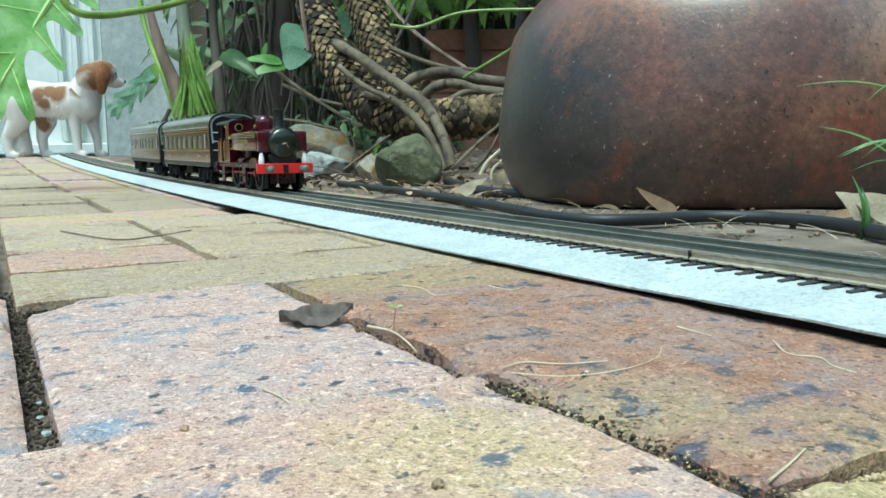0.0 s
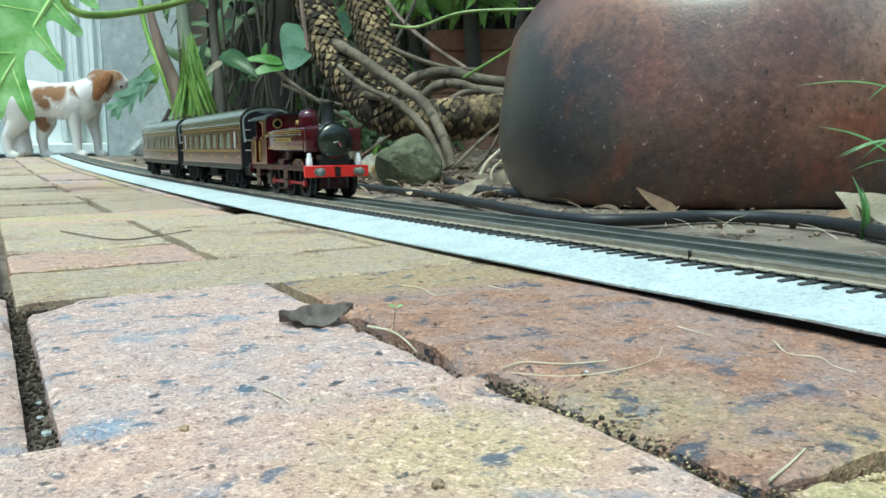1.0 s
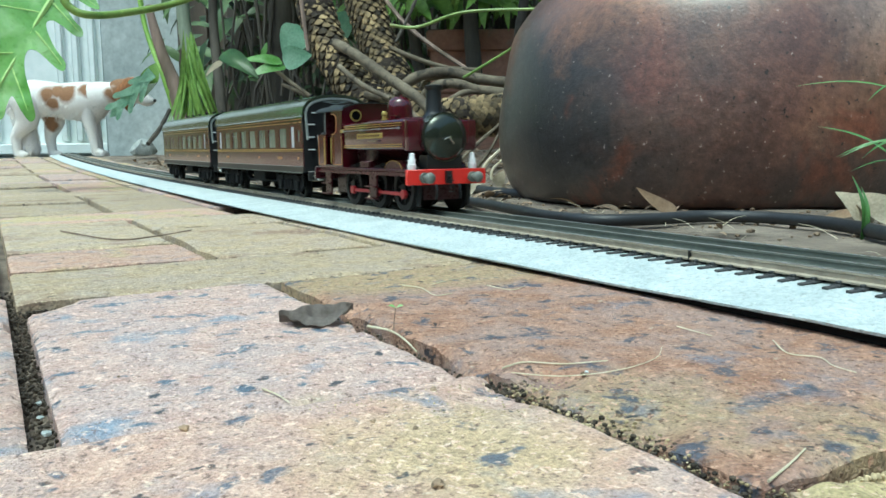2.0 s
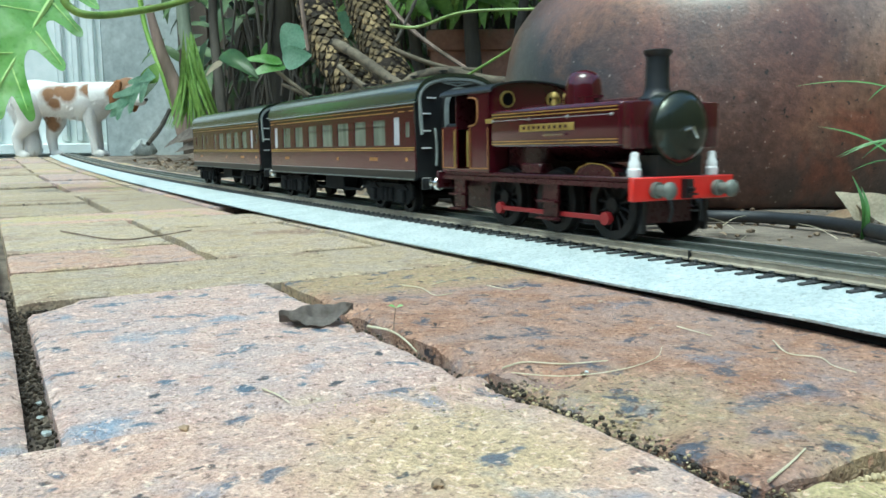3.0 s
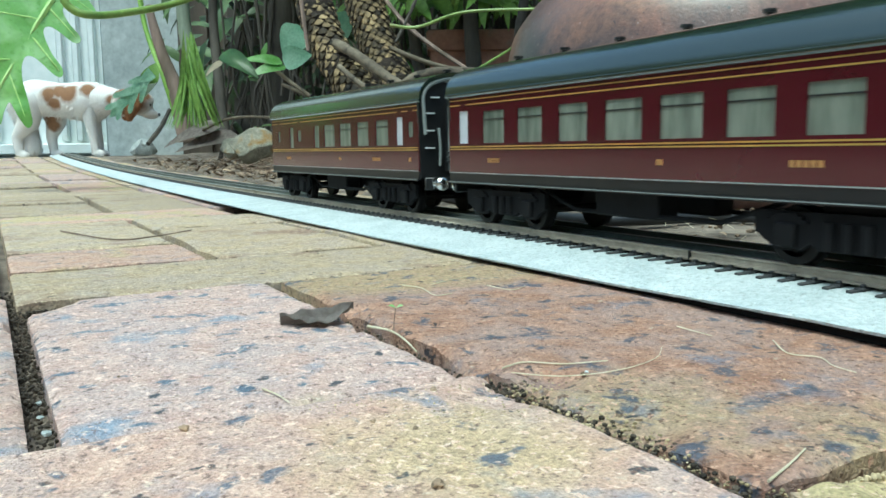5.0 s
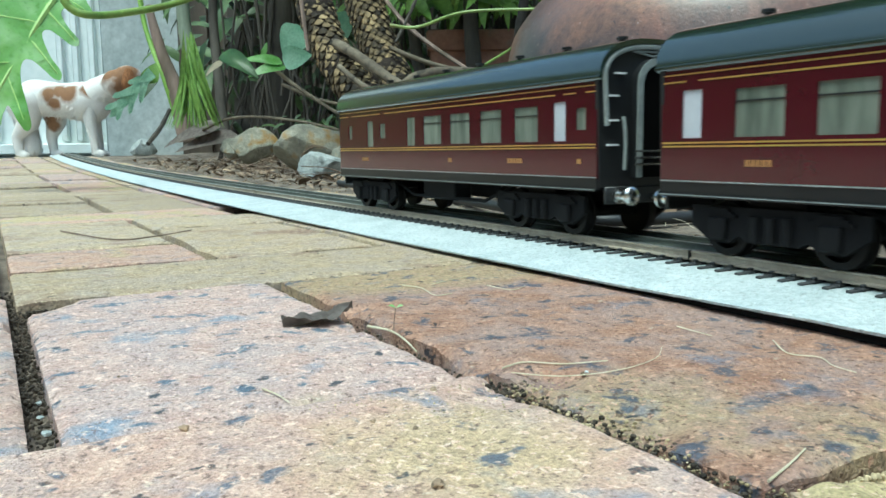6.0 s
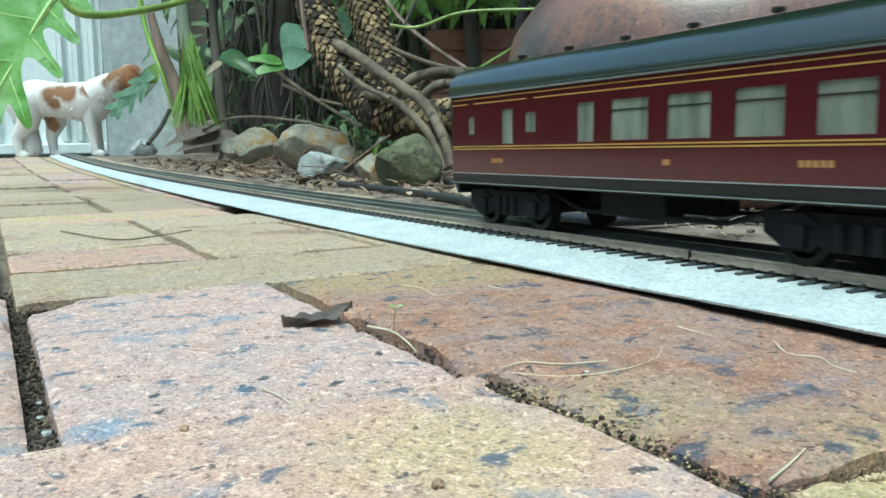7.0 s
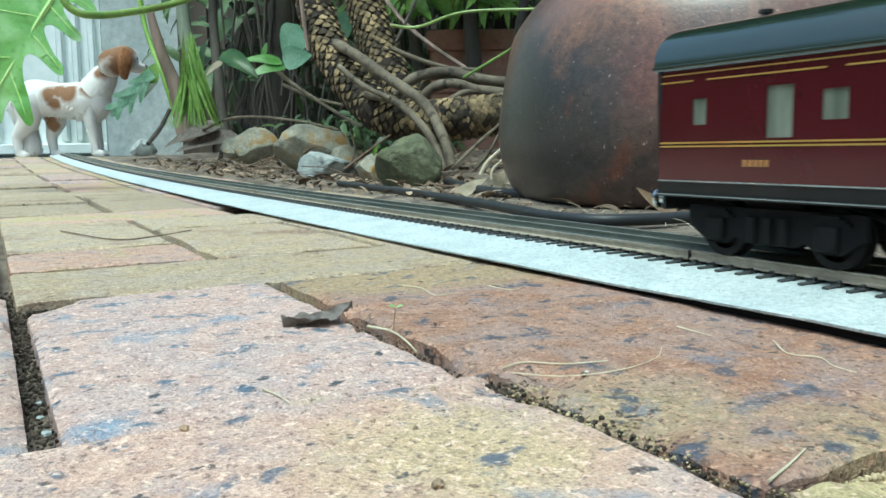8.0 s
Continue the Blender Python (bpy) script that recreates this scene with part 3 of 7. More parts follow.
def wheelset(parent, r, half, spokes, x, y_rod=None):
    """An axle with two flanged wheels, turning about its own y axis."""
    bm = bmesh.new()
    rod(bm, (0, -half, 0), (0, half, 0), 0.0022, seg=8)
    for e in (-1, 1):
        y = e * half
        rings = [(r * 0.74, y - 0.002), (r, y - 0.002), (r, y + 0.002), (r * 0.74, y + 0.002)]
        vs = [[bm.verts.new((a * math.cos(2 * math.pi * k / 28), b, a * math.sin(2 * math.pi * k / 28))) for k in range(28)] for a, b in rings]
        for a, b in zip(vs, vs[1:] + vs[:1]):
            for k in range(28):
                bm.faces.new((a[k], a[(k + 1) % 28], b[(k + 1) % 28], b[k]))
        f = y - e * 0.0028
        rod(bm, (0, f - 0.0006, 0), (0, f + 0.0006, 0), r * 1.09, seg=28)
        rod(bm, (0, y - 0.0026, 0), (0, y + 0.0026, 0), r * 0.24, seg=12)
        for k in range(spokes):
            a = 2 * math.pi * k / spokes
            rod(bm, (0, y, 0), (r * 0.8 * math.cos(a), y, r * 0.8 * math.sin(a)), 0.0009, seg=5)
    o = part("wheelset", bm, M["wheel"], parent)
    o.location = (x, 0, r)
    return o


def buffers(parent, x, z, way, material, r=0.0042, gap=0.0195):
    for e in (-1, 1):
        bm = bmesh.new()
        rod(bm, (x, e * gap, z), (x + way * 0.008, e * gap, z), r * 0.62, seg=16)
        rod(bm, (x + way * 0.001, e * gap, z), (x + way * 0.0035, e * gap, z), r * 0.95, seg=16)
        lathe(bm, [(r, 0.0), (r * 1.02, way * 0.001), (r * 0.8, way * 0.0022), (r * 0.3, way * 0.0028)], 18, "X", (x + way * 0.009, e * gap, z))
        part("buffer", bm, material, parent)


def coach_end(coach, x, way):
    """The black end board with its grey arch, gangway and footsteps."""
    g = 0.0012 * way
    arch = lambda half, top, base, n=14, squash=1.0: [(-half, base)] + [(-half * math.cos(math.pi * k / n), top - half * squash + half * squash * math.sin(math.pi * k / n)) for k in range(n + 1)] + [(half, base)]
    bm = bmesh.new()
    outline = [(-CW / 2 + 0.001, FLOOR)] + roof_line(0.0006) + [(CW / 2 - 0.001, FLOOR)]
    extrude_profile(bm, outline, x - g, x + g)
    part("end_board", bm, M["black"], coach)
    bm = bmesh.new()
    line = [(y, z) for y, z in roof_line(0.0038)]
    tube(bm, [(x + g * 1.6, -CW / 2 + 0.0042, 0.052)] + [(x + g * 1.6, y, z) for y, z in line] + [(x + g * 1.6, CW / 2 - 0.0042, 0.052)], 0.0013, seg=6, n=2)
    part("arch_trim", bm, M["grey_trim"], coach)
    bm = bmesh.new()
    outer, inner = arch(0.0122, 0.0825, 0.0285), arch(0.0090, 0.0793, 0.0285)
    for k in range(len(outer) - 1):
        a, b, c, d = outer[k], outer[k + 1], inner[k + 1], inner[k]
        q = [bm.verts.new((xx, y, z)) for xx in (x, x + way * 0.0055) for y, z in (a, b, c, d)]
        for idx in ((0, 1, 2, 3), (4, 5, 6, 7), (0, 1, 5, 4), (2, 3, 7, 6)):
            bm.faces.new([q[i] for i in idx])
    bmesh.ops.remove_doubles(bm, verts=bm.verts, dist=1e-5)
    part("gangway", bm, M["black"], coach)
    bm = bmesh.new()
    for k in range(len(outer) - 1):
        a, b, c, d = outer[k], outer[k + 1], inner[k + 1], inner[k]
        q = [bm.verts.new((xx, y, z)) for xx in (x + way * 0.0055, x + way * 0.0061) for y, z in (a, b, c, d)]
        for idx in ((0, 1, 2, 3), (4, 5, 6, 7), (0, 1, 5, 4), (2, 3, 7, 6)):
            bm.faces.new([q[i] for i in idx])
    bmesh.ops.remove_doubles(bm, verts=bm.verts, dist=1e-5)
    part("gangway_rim", bm, M["grey_trim"], coach, "light grey gangway rim")
    # black sheet fills the gangway in place of the shade within
    bm = bmesh.new()
    extrude_profile(bm, inner, x + way * 0.0036, x + way * 0.0042)
    part("doorway_shade", bm, M["dark_void"], coach)
    for z in (0.0345, 0.0375, 0.0405):
        bm = bmesh.new()
        rod(bm, (x + way * 0.0075, -0.0145, z), (x + way * 0.0075, 0.0145, z), 0.0006, seg=6)
        part("gate_bar", bm, M["silver"], coach)
    for e, zs in ((-1, (0.043, 0.054, 0.065, 0.075)), (1, (0.043, 0.054, 0.065))):
        for k, z in enumerate(zs):
            bm = bmesh.new()
            yy = e * (0.0235 - (0.004 if z > 0.07 else 0))
            box(bm, min(x, x + way * 0.003), max(x, x + way * 0.003), yy - 0.003, yy + 0.003, z, z + 0.0008)
            part("footstep", bm, M["white"], coach)
        bm = bmesh.new()
        tube(bm, [(x + way * 0.003, e * 0.017, 0.032), (x + way * 0.003, e * 0.0165, 0.042), (x + way * 0.003, e * 0.0172, 0.052), (x + way * 0.002, e * 0.0172, 0.056)], 0.0009, seg=6, n=3)
        part("handrail", bm, M["grey_trim"], coach)
    bm = bmesh.new()
    for a, b in (((-0.012, 0.0855), (0.0, 0.0835)), ((0.0, 0.0835), (0.012, 0.0855)), ((-0.012, 0.0855), (0.012, 0.0855))):
        rod(bm, (x + g * 1.6, *a), (x + g * 1.6, *b), 0.0005, seg=5)
    part("roof_bracket", bm, M["grey_trim"], coach)
    buffers(coach, x + way * 0.001, 0.0205, way, M["silver"])
    bm = bmesh.new()
    box(bm, min(x, x + way * 0.002), max(x, x + way * 0.002), -0.027, 0.027, 0.0165, 0.0245, 0.0006, 1)
    part("headstock", bm, M["black"], coach)
    bm = bmesh.new()
    rod(bm, (x, 0, 0.0195), (x + way * 0.0205, 0, 0.0195), 0.0014, seg=8)
    ball(bm, (x + way * 0.019, 0, 0.0195), 0.0026, 1)
    part("coupling", bm, M["silver"], coach)


def roof_line(inset=0.0, n=18):
    """The roof's cross-section, (y, z) from side to side."""
    half = CW / 2 + 0.001 - inset
    out = []
    for k in range(n + 1):
        a = math.pi * k / n
        y = -half * math.copysign(abs(math.cos(a)) ** 0.82, math.cos(a))
        out.append((y, EAVE + (CROWN - EAVE - inset) * math.sin(a) ** 0.8))
    return out


def build_coach(windows, label):
    coach = empty("railway_coach", pose(0, 0, 0), label, "model coach", "coaches of the model train")
    x0, x1 = -CL / 2, CL / 2
    holes = [(a, b, *SILL[k]) for a, b, k in windows]
    for e in (-1, 1):
        y = e * CW / 2
        bm = bmesh.new()
        wall_with_windows(bm, x0, x1, FLOOR + 0.004, EAVE + 0.0006, holes, y, -e * 0.0011)
        part("body_side", bm, M["maroon"], coach, smooth=False)
        for a, b, k in windows:
            lo, hi = SILL[k]
            bm = bmesh.new()
            box(bm, a, b, min(y - e * 0.0012, y - e * 0.0007), max(y - e * 0.0012, y - e * 0.0007), lo, hi)
            pane = part("window_pane", bm, M["frosted"] if k == "d" else M["window"], coach, "frosted white pane" if k == "d" else "", smooth=False)
            if k == "w":
                bm = bmesh.new()
                yy = y - e * 0.0003
                box(bm, a, b, min(yy, yy - e * 0.0006), max(yy, yy - e * 0.0006), hi - 0.0048, hi - 0.0042)
                part("window_bar", bm, M["black"], pane, smooth=False)
        # lining: thin proud strips
        for z, w, breaks in ((0.0702, 0.00026, False), (0.0674, 0.0003, True), (0.0437, 0.00032, False), (0.0423, 0.00032, False)):
            runs = [(x0 + 0.0008, x1 - 0.0008)]
            if breaks:
                doors = [c for c in windows if c[2] == "d" or (c[2] == "s")]
                cuts = sorted((c[0] + c[1]) / 2 for c in doors)
                edges = [x0 + 0.0008] + [v for c in cuts for v in (c - 0.0035, c + 0.0035)] + [x1 - 0.0008]
                runs = [(edges[i], edges[i + 1]) for i in range(0, len(edges), 2)]
            bm = bmesh.new()
            for a, b in runs:
                if b > a:
                    box(bm, a, b, min(y, y + e * 0.00025), max(y, y + e * 0.00025), z - w, z + w)
            part("lining", bm, M["yellow"], coach, smooth=False)
        # lettering too small to read
        for a, b in ((0.1475 - 0.007, 0.1475 - 0.003), (0.082, 0.096), (0.018, 0.023), (-0.112, -0.1)):
            bm = bmesh.new()
            n = 5 if b - a > 0.006 else 1
            for k in range(n):
                q = a + (b - a) * k / n
                box(bm, q, q + (b - a) / n * 0.75, min(y, y + e * 0.0002), max(y, y + e * 0.0002), 0.0348, 0.0372)
            part("lettering", bm, M["dull_gold"], coach, smooth=False)
        bm = bmesh.new()
        box(bm, x0, x1, min(y, y - e * 0.004), max(y, y - e * 0.004), FLOOR - 0.0012, FLOOR + 0.0040)
        box(bm, x0, x1, min(y, y + e * 0.0012), max(y, y + e * 0.0012), FLOOR - 0.0018, FLOOR - 0.0006)
        part("solebar", bm, M["black"], coach, smooth=False)
        bm = bmesh.new()
        box(bm, x0, x1, min(y, y + e * 0.0004), max(y, y + e * 0.0004), FLOOR + 0.0042, FLOOR + 0.0047)
        box(bm, x0, x1, min(y + e * 0.0012, y + e * 0.0015), max(y + e * 0.0012, y + e * 0.0015), FLOOR - 0.0012, FLOOR - 0.0008)
        part("sole_line", bm, M["grey_trim"], coach, smooth=False)
        # truss rods and boxes below the floor
        bm = bmesh.new()
        tube(bm, [(0.075, e * 0.022, FLOOR - 0.002), (0.045, e * 0.022, 0.0125), (-0.045, e * 0.022, 0.0125), (-0.075, e * 0.022, FLOOR - 0.002)], 0.0011, seg=6, n=1)
        part("truss_rod", bm, M["frame_black"], coach)
        bm = bmesh.new()
        box(bm, -0.03, 0.012, e * 0.017 - 0.006, e * 0.017 + 0.006, 0.011, FLOOR - 0.001, 0.001, 1)
        part("battery_box", bm, M["frame_black"], coach)
    bm = bmesh.new()
    line = roof_line()
    extrude_profile(bm, line + [(y, z - 0.0012) for y, z in reversed(roof_line(0.0012))], x0 - 0.003, x1 + 0.003)
    roof = part("roof", bm, M["roof"], coach, "glossy dark grey roof")
    for e in (-1, 1):
        bm = bmesh.new()
        rod(bm, (x0 - 0.003, e * (CW / 2 + 0.0012), EAVE + 0.0004), (x1 + 0.003, e * (CW / 2 + 0.0012), EAVE + 0.0004), 0.0007, seg=6)
        part("gutter", bm, M["roof"], roof)
    for k in range(7):
        bm = bmesh.new()
        xx = -0.132 + 0.044 * k
        rod(bm, (xx, 0.003, CROWN - 0.0006), (xx, 0.003, CROWN + 0.0028), 0.0016, seg=8)
        rod(bm, (xx, 0.003, CROWN + 0.0028), (xx, 0.003, CROWN + 0.0042), 0.0028, seg=8)
        part("roof_vent", bm, M["black"], roof)
    bm = bmesh.new()
    box(bm, x0, x1, -CW / 2 + 0.002, CW / 2 - 0.002, FLOOR - 0.001, FLOOR + 0.002)
    part("floor_pan", bm, M["frame_black"], coach, smooth=False)
    coach_end(coach, x1, 1)
    coach_end(coach, x0, -1)
    wheels = []
    for c in (-0.103, 0.103):
        bm = bmesh.new()
        for e in (-1, 1):
            yy = e * 0.0255
            side = [(-0.038, 0.0195), (-0.038, 0.0115), (-0.033, 0.0085), (-0.0285, 0.0055), (-0.0195, 0.0055), (-0.015, 0.0085), (-0.011, 0.0065), (0.011, 0.0065), (0.015, 0.0085), (0.0195, 0.0055), (0.0285, 0.0055), (0.033, 0.0085), (0.038, 0.0115), (0.038, 0.0195)]
            f, g = ([bm.verts.new((c + sx, yy + q, sz)) for sx, sz in side] for q in (-0.0011, 0.0011))
            for k in range(len(side)):
                q = (k + 1) % len(side)
                bm.faces.new((f[k], f[q], g[q], g[k]))
            bm.faces.new(f)
            bm.faces.new(g)
        box(bm, c - 0.012, c + 0.012, -0.024, 0.024, 0.015, FLOOR)
        bogie = part("bogie", bm, M["frame_black"], coach)
        for e in (-1, 1):
            yy = e * 0.0255
            for d in (-0.024, 0.024):
                bm = bmesh.new()
                box(bm, c + d - 0.0042, c + d + 0.0042, yy - 0.002 + e * 0.0015, yy + 0.002 + e * 0.0015, 0.0065, 0.0155, 0.0008, 1)
                part("axlebox", bm, M["frame_black"], bogie)
                bm = bmesh.new()
                for k in range(3):
                    box(bm, c + d - 0.0085 + k * 0.0018, c + d + 0.0085 - k * 0.0018, yy + e * 0.001 - 0.0012, yy + e * 0.001 + 0.0012, 0.0153 + k * 0.0011, 0.0166 + k * 0.0011)
                part("leaf_spring", bm, M["frame_black"], bogie)
            for d in (-0.007, 0.0, 0.007):
                bm = bmesh.new()
                rod(bm, (c + d, yy + e * 0.0016, 0.007), (c + d, yy + e * 0.0016, 0.0165), 0.0021, seg=8)
                part("coil_spring", bm, M["frame_black"], bogie)
        for d in (-0.024, 0.024):
            wheels.append((wheelset(bogie, 0.0105, 0.0203, 0, c + d), 0.0105, c + d))
    return coach, wheels


def build_loco():
    """A six-coupled pannier tank engine, x forward from the middle axle, z from the rail."""
    loco = empty("toy_locomotive", pose(0, 0, 0), "maroon pannier tank model locomotive with red buffer beam", "model locomotive")
    P = lambda name, bm, mat, label="": part(name, bm, M[mat], loco, label)
    half = 0.0275
    bm = bmesh.new()
    box(bm, -0.1085, 0.0635, -half, half, 0.0268, 0.0292, 0.0005, 1)
    for e in (-1, 1):
        box(bm, -0.1085, 0.0635, e * half - 0.0008, e * half + 0.0008, 0.0245, 0.0268)
    P("running_board", bm, "maroon_dark")
    bm = bmesh.new()
    box(bm, -0.1, 0.056, -0.014, 0.014, 0.008, 0.027)
    P("chassis", bm, "maroon_dark")
    # boiler and firebox between the tanks
    bm = bmesh.new()
    rod(bm, (-0.055, 0, 0.0505), (0.0545, 0, 0.0505), 0.0155, seg=36)
    box(bm, -0.055, -0.02, -0.0155, 0.0155, 0.029, 0.062, 0.004, 3)
    P("boiler", bm, "maroon_dark")
    for e in (-1, 1):
        bm = bmesh.new()
        y0, y1 = sorted((e * 0.0095, e * (half - 0.0005)))
        box(bm, -0.0545, 0.0535, y0, y1, 0.0425, 0.0632, 0.0022, 3)
        tank = P("pannier_tank", bm, "maroon")
        yy = e * (half - 0.0005)
        for z0 in (0.0606, 0.0590, 0.0461, 0.0447):
            bm = bmesh.new()
            box(bm, -0.052, 0.051, min(yy, yy + e * 0.0003), max(yy, yy + e * 0.0003), z0 - 0.0002, z0 + 0.0002)
            part("lining", bm, M["yellow"], tank)
        bm = bmesh.new()
        box(bm, -0.0245, 0.0205, min(yy, yy + e * 0.0007), max(yy, yy + e * 0.0007), 0.0508, 0.0545, 0.0002, 1)
        plate = part("name_plate", bm, M["brass"], tank, "brass name plate")
        bm = bmesh.new()
        for k in range(9):
            q = -0.0215 + k * 0.0044
            box(bm, q, q + 0.0022, min(yy + e * 0.0007, yy + e * 0.0009), max(yy + e * 0.0007, yy + e * 0.0009), 0.0519, 0.0535)
        part("lettering", bm, M["maroon_dark"], plate)
        bm = bmesh.new()
        rod(bm, (-0.002, yy + e * 0.0016, 0.0487), (0.014, yy + e * 0.0016, 0.0487), 0.0005, seg=6)
        part("grab_rail", bm, M["silver"], tank)
        bm = bmesh.new()
        rod(bm, (-0.0515, yy + e * 0.0014, 0.0571), (0.05, yy + e * 0.0014, 0.0571), 0.0002, seg=6)
        for q in (-0.05, -0.016, 0.016, 0.048):
            ball(bm, (q, yy + e * 0.0008, 0.0571), 0.0009, 1)
        part("handrail", bm, M["grey_trim"], tank)
        # splasher over the front wheel, toolbox, steps
        bm = bmesh.new()
        prof = [(0.0335 + 0.0138 * math.cos(math.pi * k / 14), 0.0292 + 0.0058 * math.sin(math.pi * k / 14)) for k in range(15)]
        a = [bm.verts.new((x, e * 0.014, z)) for x, z in prof]
        b = [bm.verts.new((x, e * 0.0255, z)) for x, z in prof]
        for k in range(14):
            bm.faces.new((a[k], a[k + 1], b[k + 1], b[k]))
        bm.faces.new(a)
        bm.faces.new(b)
        sp = P("splasher", bm, "maroon_dark")
        bm = bmesh.new()
        tube(bm, [(x, e * 0.0256, z) for x, z in prof], 0.0002, seg=5, n=1)
        part("lining", bm, M["yellow"], sp)
        bm = bmesh.new()
        box(bm, -0.026, -0.009, e * 0.0215 - 0.004, e * 0.0215 + 0.004, 0.0292, 0.0345, 0.0006, 1)
        P("toolbox", bm, "maroon_dark")
        for xx in (-0.088, 0.002):
            bm = bmesh.new()
            yy2 = e * 0.0265
            box(bm, xx - 0.006, xx + 0.006, yy2 - 0.0007, yy2 + 0.0007, 0.0065, 0.0268)
            for z in (0.007, 0.0155):
                box(bm, xx - 0.0075, xx + 0.0075, min(yy2, yy2 + e * 0.004), max(yy2, yy2 + e * 0.004), z, z + 0.001)
            P("footstep", bm, "maroon_dark")
    # tank top fittings
    bm = bmesh.new()
    lathe(bm, [(0.0105, 0.062), (0.0098, 0.066), (0.0095, 0.0735), (0.0088, 0.0775), (0.0065, 0.0805), (0.003, 0.0818)], 28, "Z", (-0.0065, 0, 0))
    P("dome", bm, "maroon")
    bm = bmesh.new()
    lathe(bm, [(0.0085, 0.064), (0.0066, 0.066), (0.0056, 0.069), (0.0052, 0.083), (0.0062, 0.0842), (0.0066, 0.0858), (0.005, 0.0864), (0.0042, 0.0845)], 24, "Z", (0.047, 0, 0))
    P("chimney", bm, "black")
    for e in (-1, 1):
        bm = bmesh.new()
        rod(bm, (0.022, e * 0.0185, 0.0630), (0.022, e * 0.0185, 0.0662), 0.0042, seg=16)
        box(bm, 0.0145, 0.0295, e * 0.0185 - 0.0016, e * 0.0185 + 0.0016, 0.0655, 0.0668)
        P("tank_filler", bm, "maroon")
        bm = bmesh.new()
        lathe(bm, [(0.0022, 0.061), (0.0015, 0.0685), (0.0021, 0.069), (0.0021, 0.0705), (0.0012, 0.072)], 10, "Z", (-0.026, e * 0.004, 0))
        P("safety_valve", bm, "brass")
    bm = bmesh.new()
    rod(bm, (0.0535, 0, 0.0505), (0.0625, 0, 0.0505), 0.0168, seg=40)
    P("smokebox", bm, "smokebox")
    bm = bmesh.new()
    lathe(bm, [(0.0158, 0.0622), (0.0152, 0.0636), (0.012, 0.0655), (0.006, 0.0668), (0.0012, 0.0671)], 40, "X", (0, 0, 0.0505))
    door = P("smokebox_door", bm, "smokebox", "domed satin black smokebox door")
    bm = bmesh.new()
    rod(bm, (0.0668, 0, 0.0505), (0.0700, 0, 0.0505), 0.0008, seg=8)
    rod(bm, (0.0695, 0, 0.0505), (0.0695, 0.003, 0.046), 0.0005, seg=6)
    rod(bm, (0.0688, 0, 0.0505), (0.0688, -0.004, 0.049), 0.0005, seg=6)
    part("door_handle", bm, M["silver"], door)
    for e in (-1, 1):
        bm = bmesh.new()
        y0, y1 = sorted((e * 0.0135, e * (half - 0.001)))
        box(bm, 0.0537, 0.0595, y0, y1, 0.0415, 0.0625, 0.001, 2)
        P("tank_front", bm, "maroon")
    bm = bmesh.new()
    box(bm, 0.050, 0.062, -0.0135, 0.0135, 0.029, 0.0385)
    P("saddle", bm, "black")
    bm = bmesh.new()
    box(bm, 0.0625, 0.0655, -0.0305, 0.0305, 0.0188, 0.0292, 0.0004, 1)
    P("buffer_beam", bm, "red", "bright red buffer beam")
    buffers(loco, 0.0655, 0.0236, 1, M["rail_dark"], 0.0038, 0.0185)
    bm = bmesh.new()
    rod(bm, (0.0655, 0, 0.0235), (0.071, 0, 0.0235), 0.0011, seg=8)
    for k in range(3):
        bmesh.ops.create_cone(bm, cap_ends=False, segments=10, radius1=0.0019, radius2=0.0019, depth=0.0008, matrix=Matrix.Translation((0.071, 0, 0.0215 - k * 0.0036)) @ Euler((0, math.pi / 2 * (k % 2), math.pi / 2)).to_matrix().to_4x4())
    box(bm, 0.0655, 0.0685, -0.0022, 0.0022, 0.0195, 0.028)
    P("drawhook", bm, "black")
    for e in (-1, 1):
        bm = bmesh.new()
        lathe(bm, [(0.0030, 0.0292), (0.0031, 0.0325), (0.0026, 0.0330), (0.0026, 0.0355), (0.0019, 0.0365), (0.0019, 0.0395), (0.0008, 0.0402)], 16, "Z", (0.0585, e * 0.0235, 0))
        P("lamp", bm, "white", "white headlamp")
        bm = bmesh.new()
        tube(bm, [(0.0655, e * 0.009, 0.019), (0.067, e * 0.009, 0.014), (0.066, e * 0.0095, 0.009)], 0.0009, seg=6, n=3)
        P("brake_pipe", bm, "black")
        bm = bmesh.new()
        box(bm, 0.0575, 0.0605, e * 0.019 - 0.001, e * 0.019 + 0.001, 0.004, 0.019)
        P("guard_iron", bm, "black")
    # cab
    for e in (-1, 1):
        bm = bmesh.new()
        y = e * half
        wall_with_windows(bm, -0.1085, -0.0545, 0.0292, 0.0555, [(-0.0905, -0.0765, 0.031, 0.0556)], y, -e * 0.001)
        wall_with_windows(bm, -0.0765, -0.0545, 0.0555, 0.0735, [(-0.0766, -0.0665, 0.0555, 0.071)], y, -e * 0.001)
        side = P("cab_side", bm, "maroon")
        for a, b in ((-0.1075, -0.0915), (-0.0755, -0.0555)):
            bm = bmesh.new()
            for q in (a, b - 0.0005):
                box(bm, q, q + 0.0005, min(y, y + e * 0.0003), max(y, y + e * 0.0003), 0.031, 0.0545)
            box(bm, a, b, min(y, y + e * 0.0003), max(y, y + e * 0.0003), 0.031, 0.0316)
            part("lining", bm, M["dull_gold"], side)
        for q in (-0.0912, -0.0758):
            bm = bmesh.new()
            rod(bm, (q, y + e * 0.0012, 0.032), (q, y + e * 0.0012, 0.053), 0.0005, seg=6)
            part("grab_rail", bm, M["brass"], side)
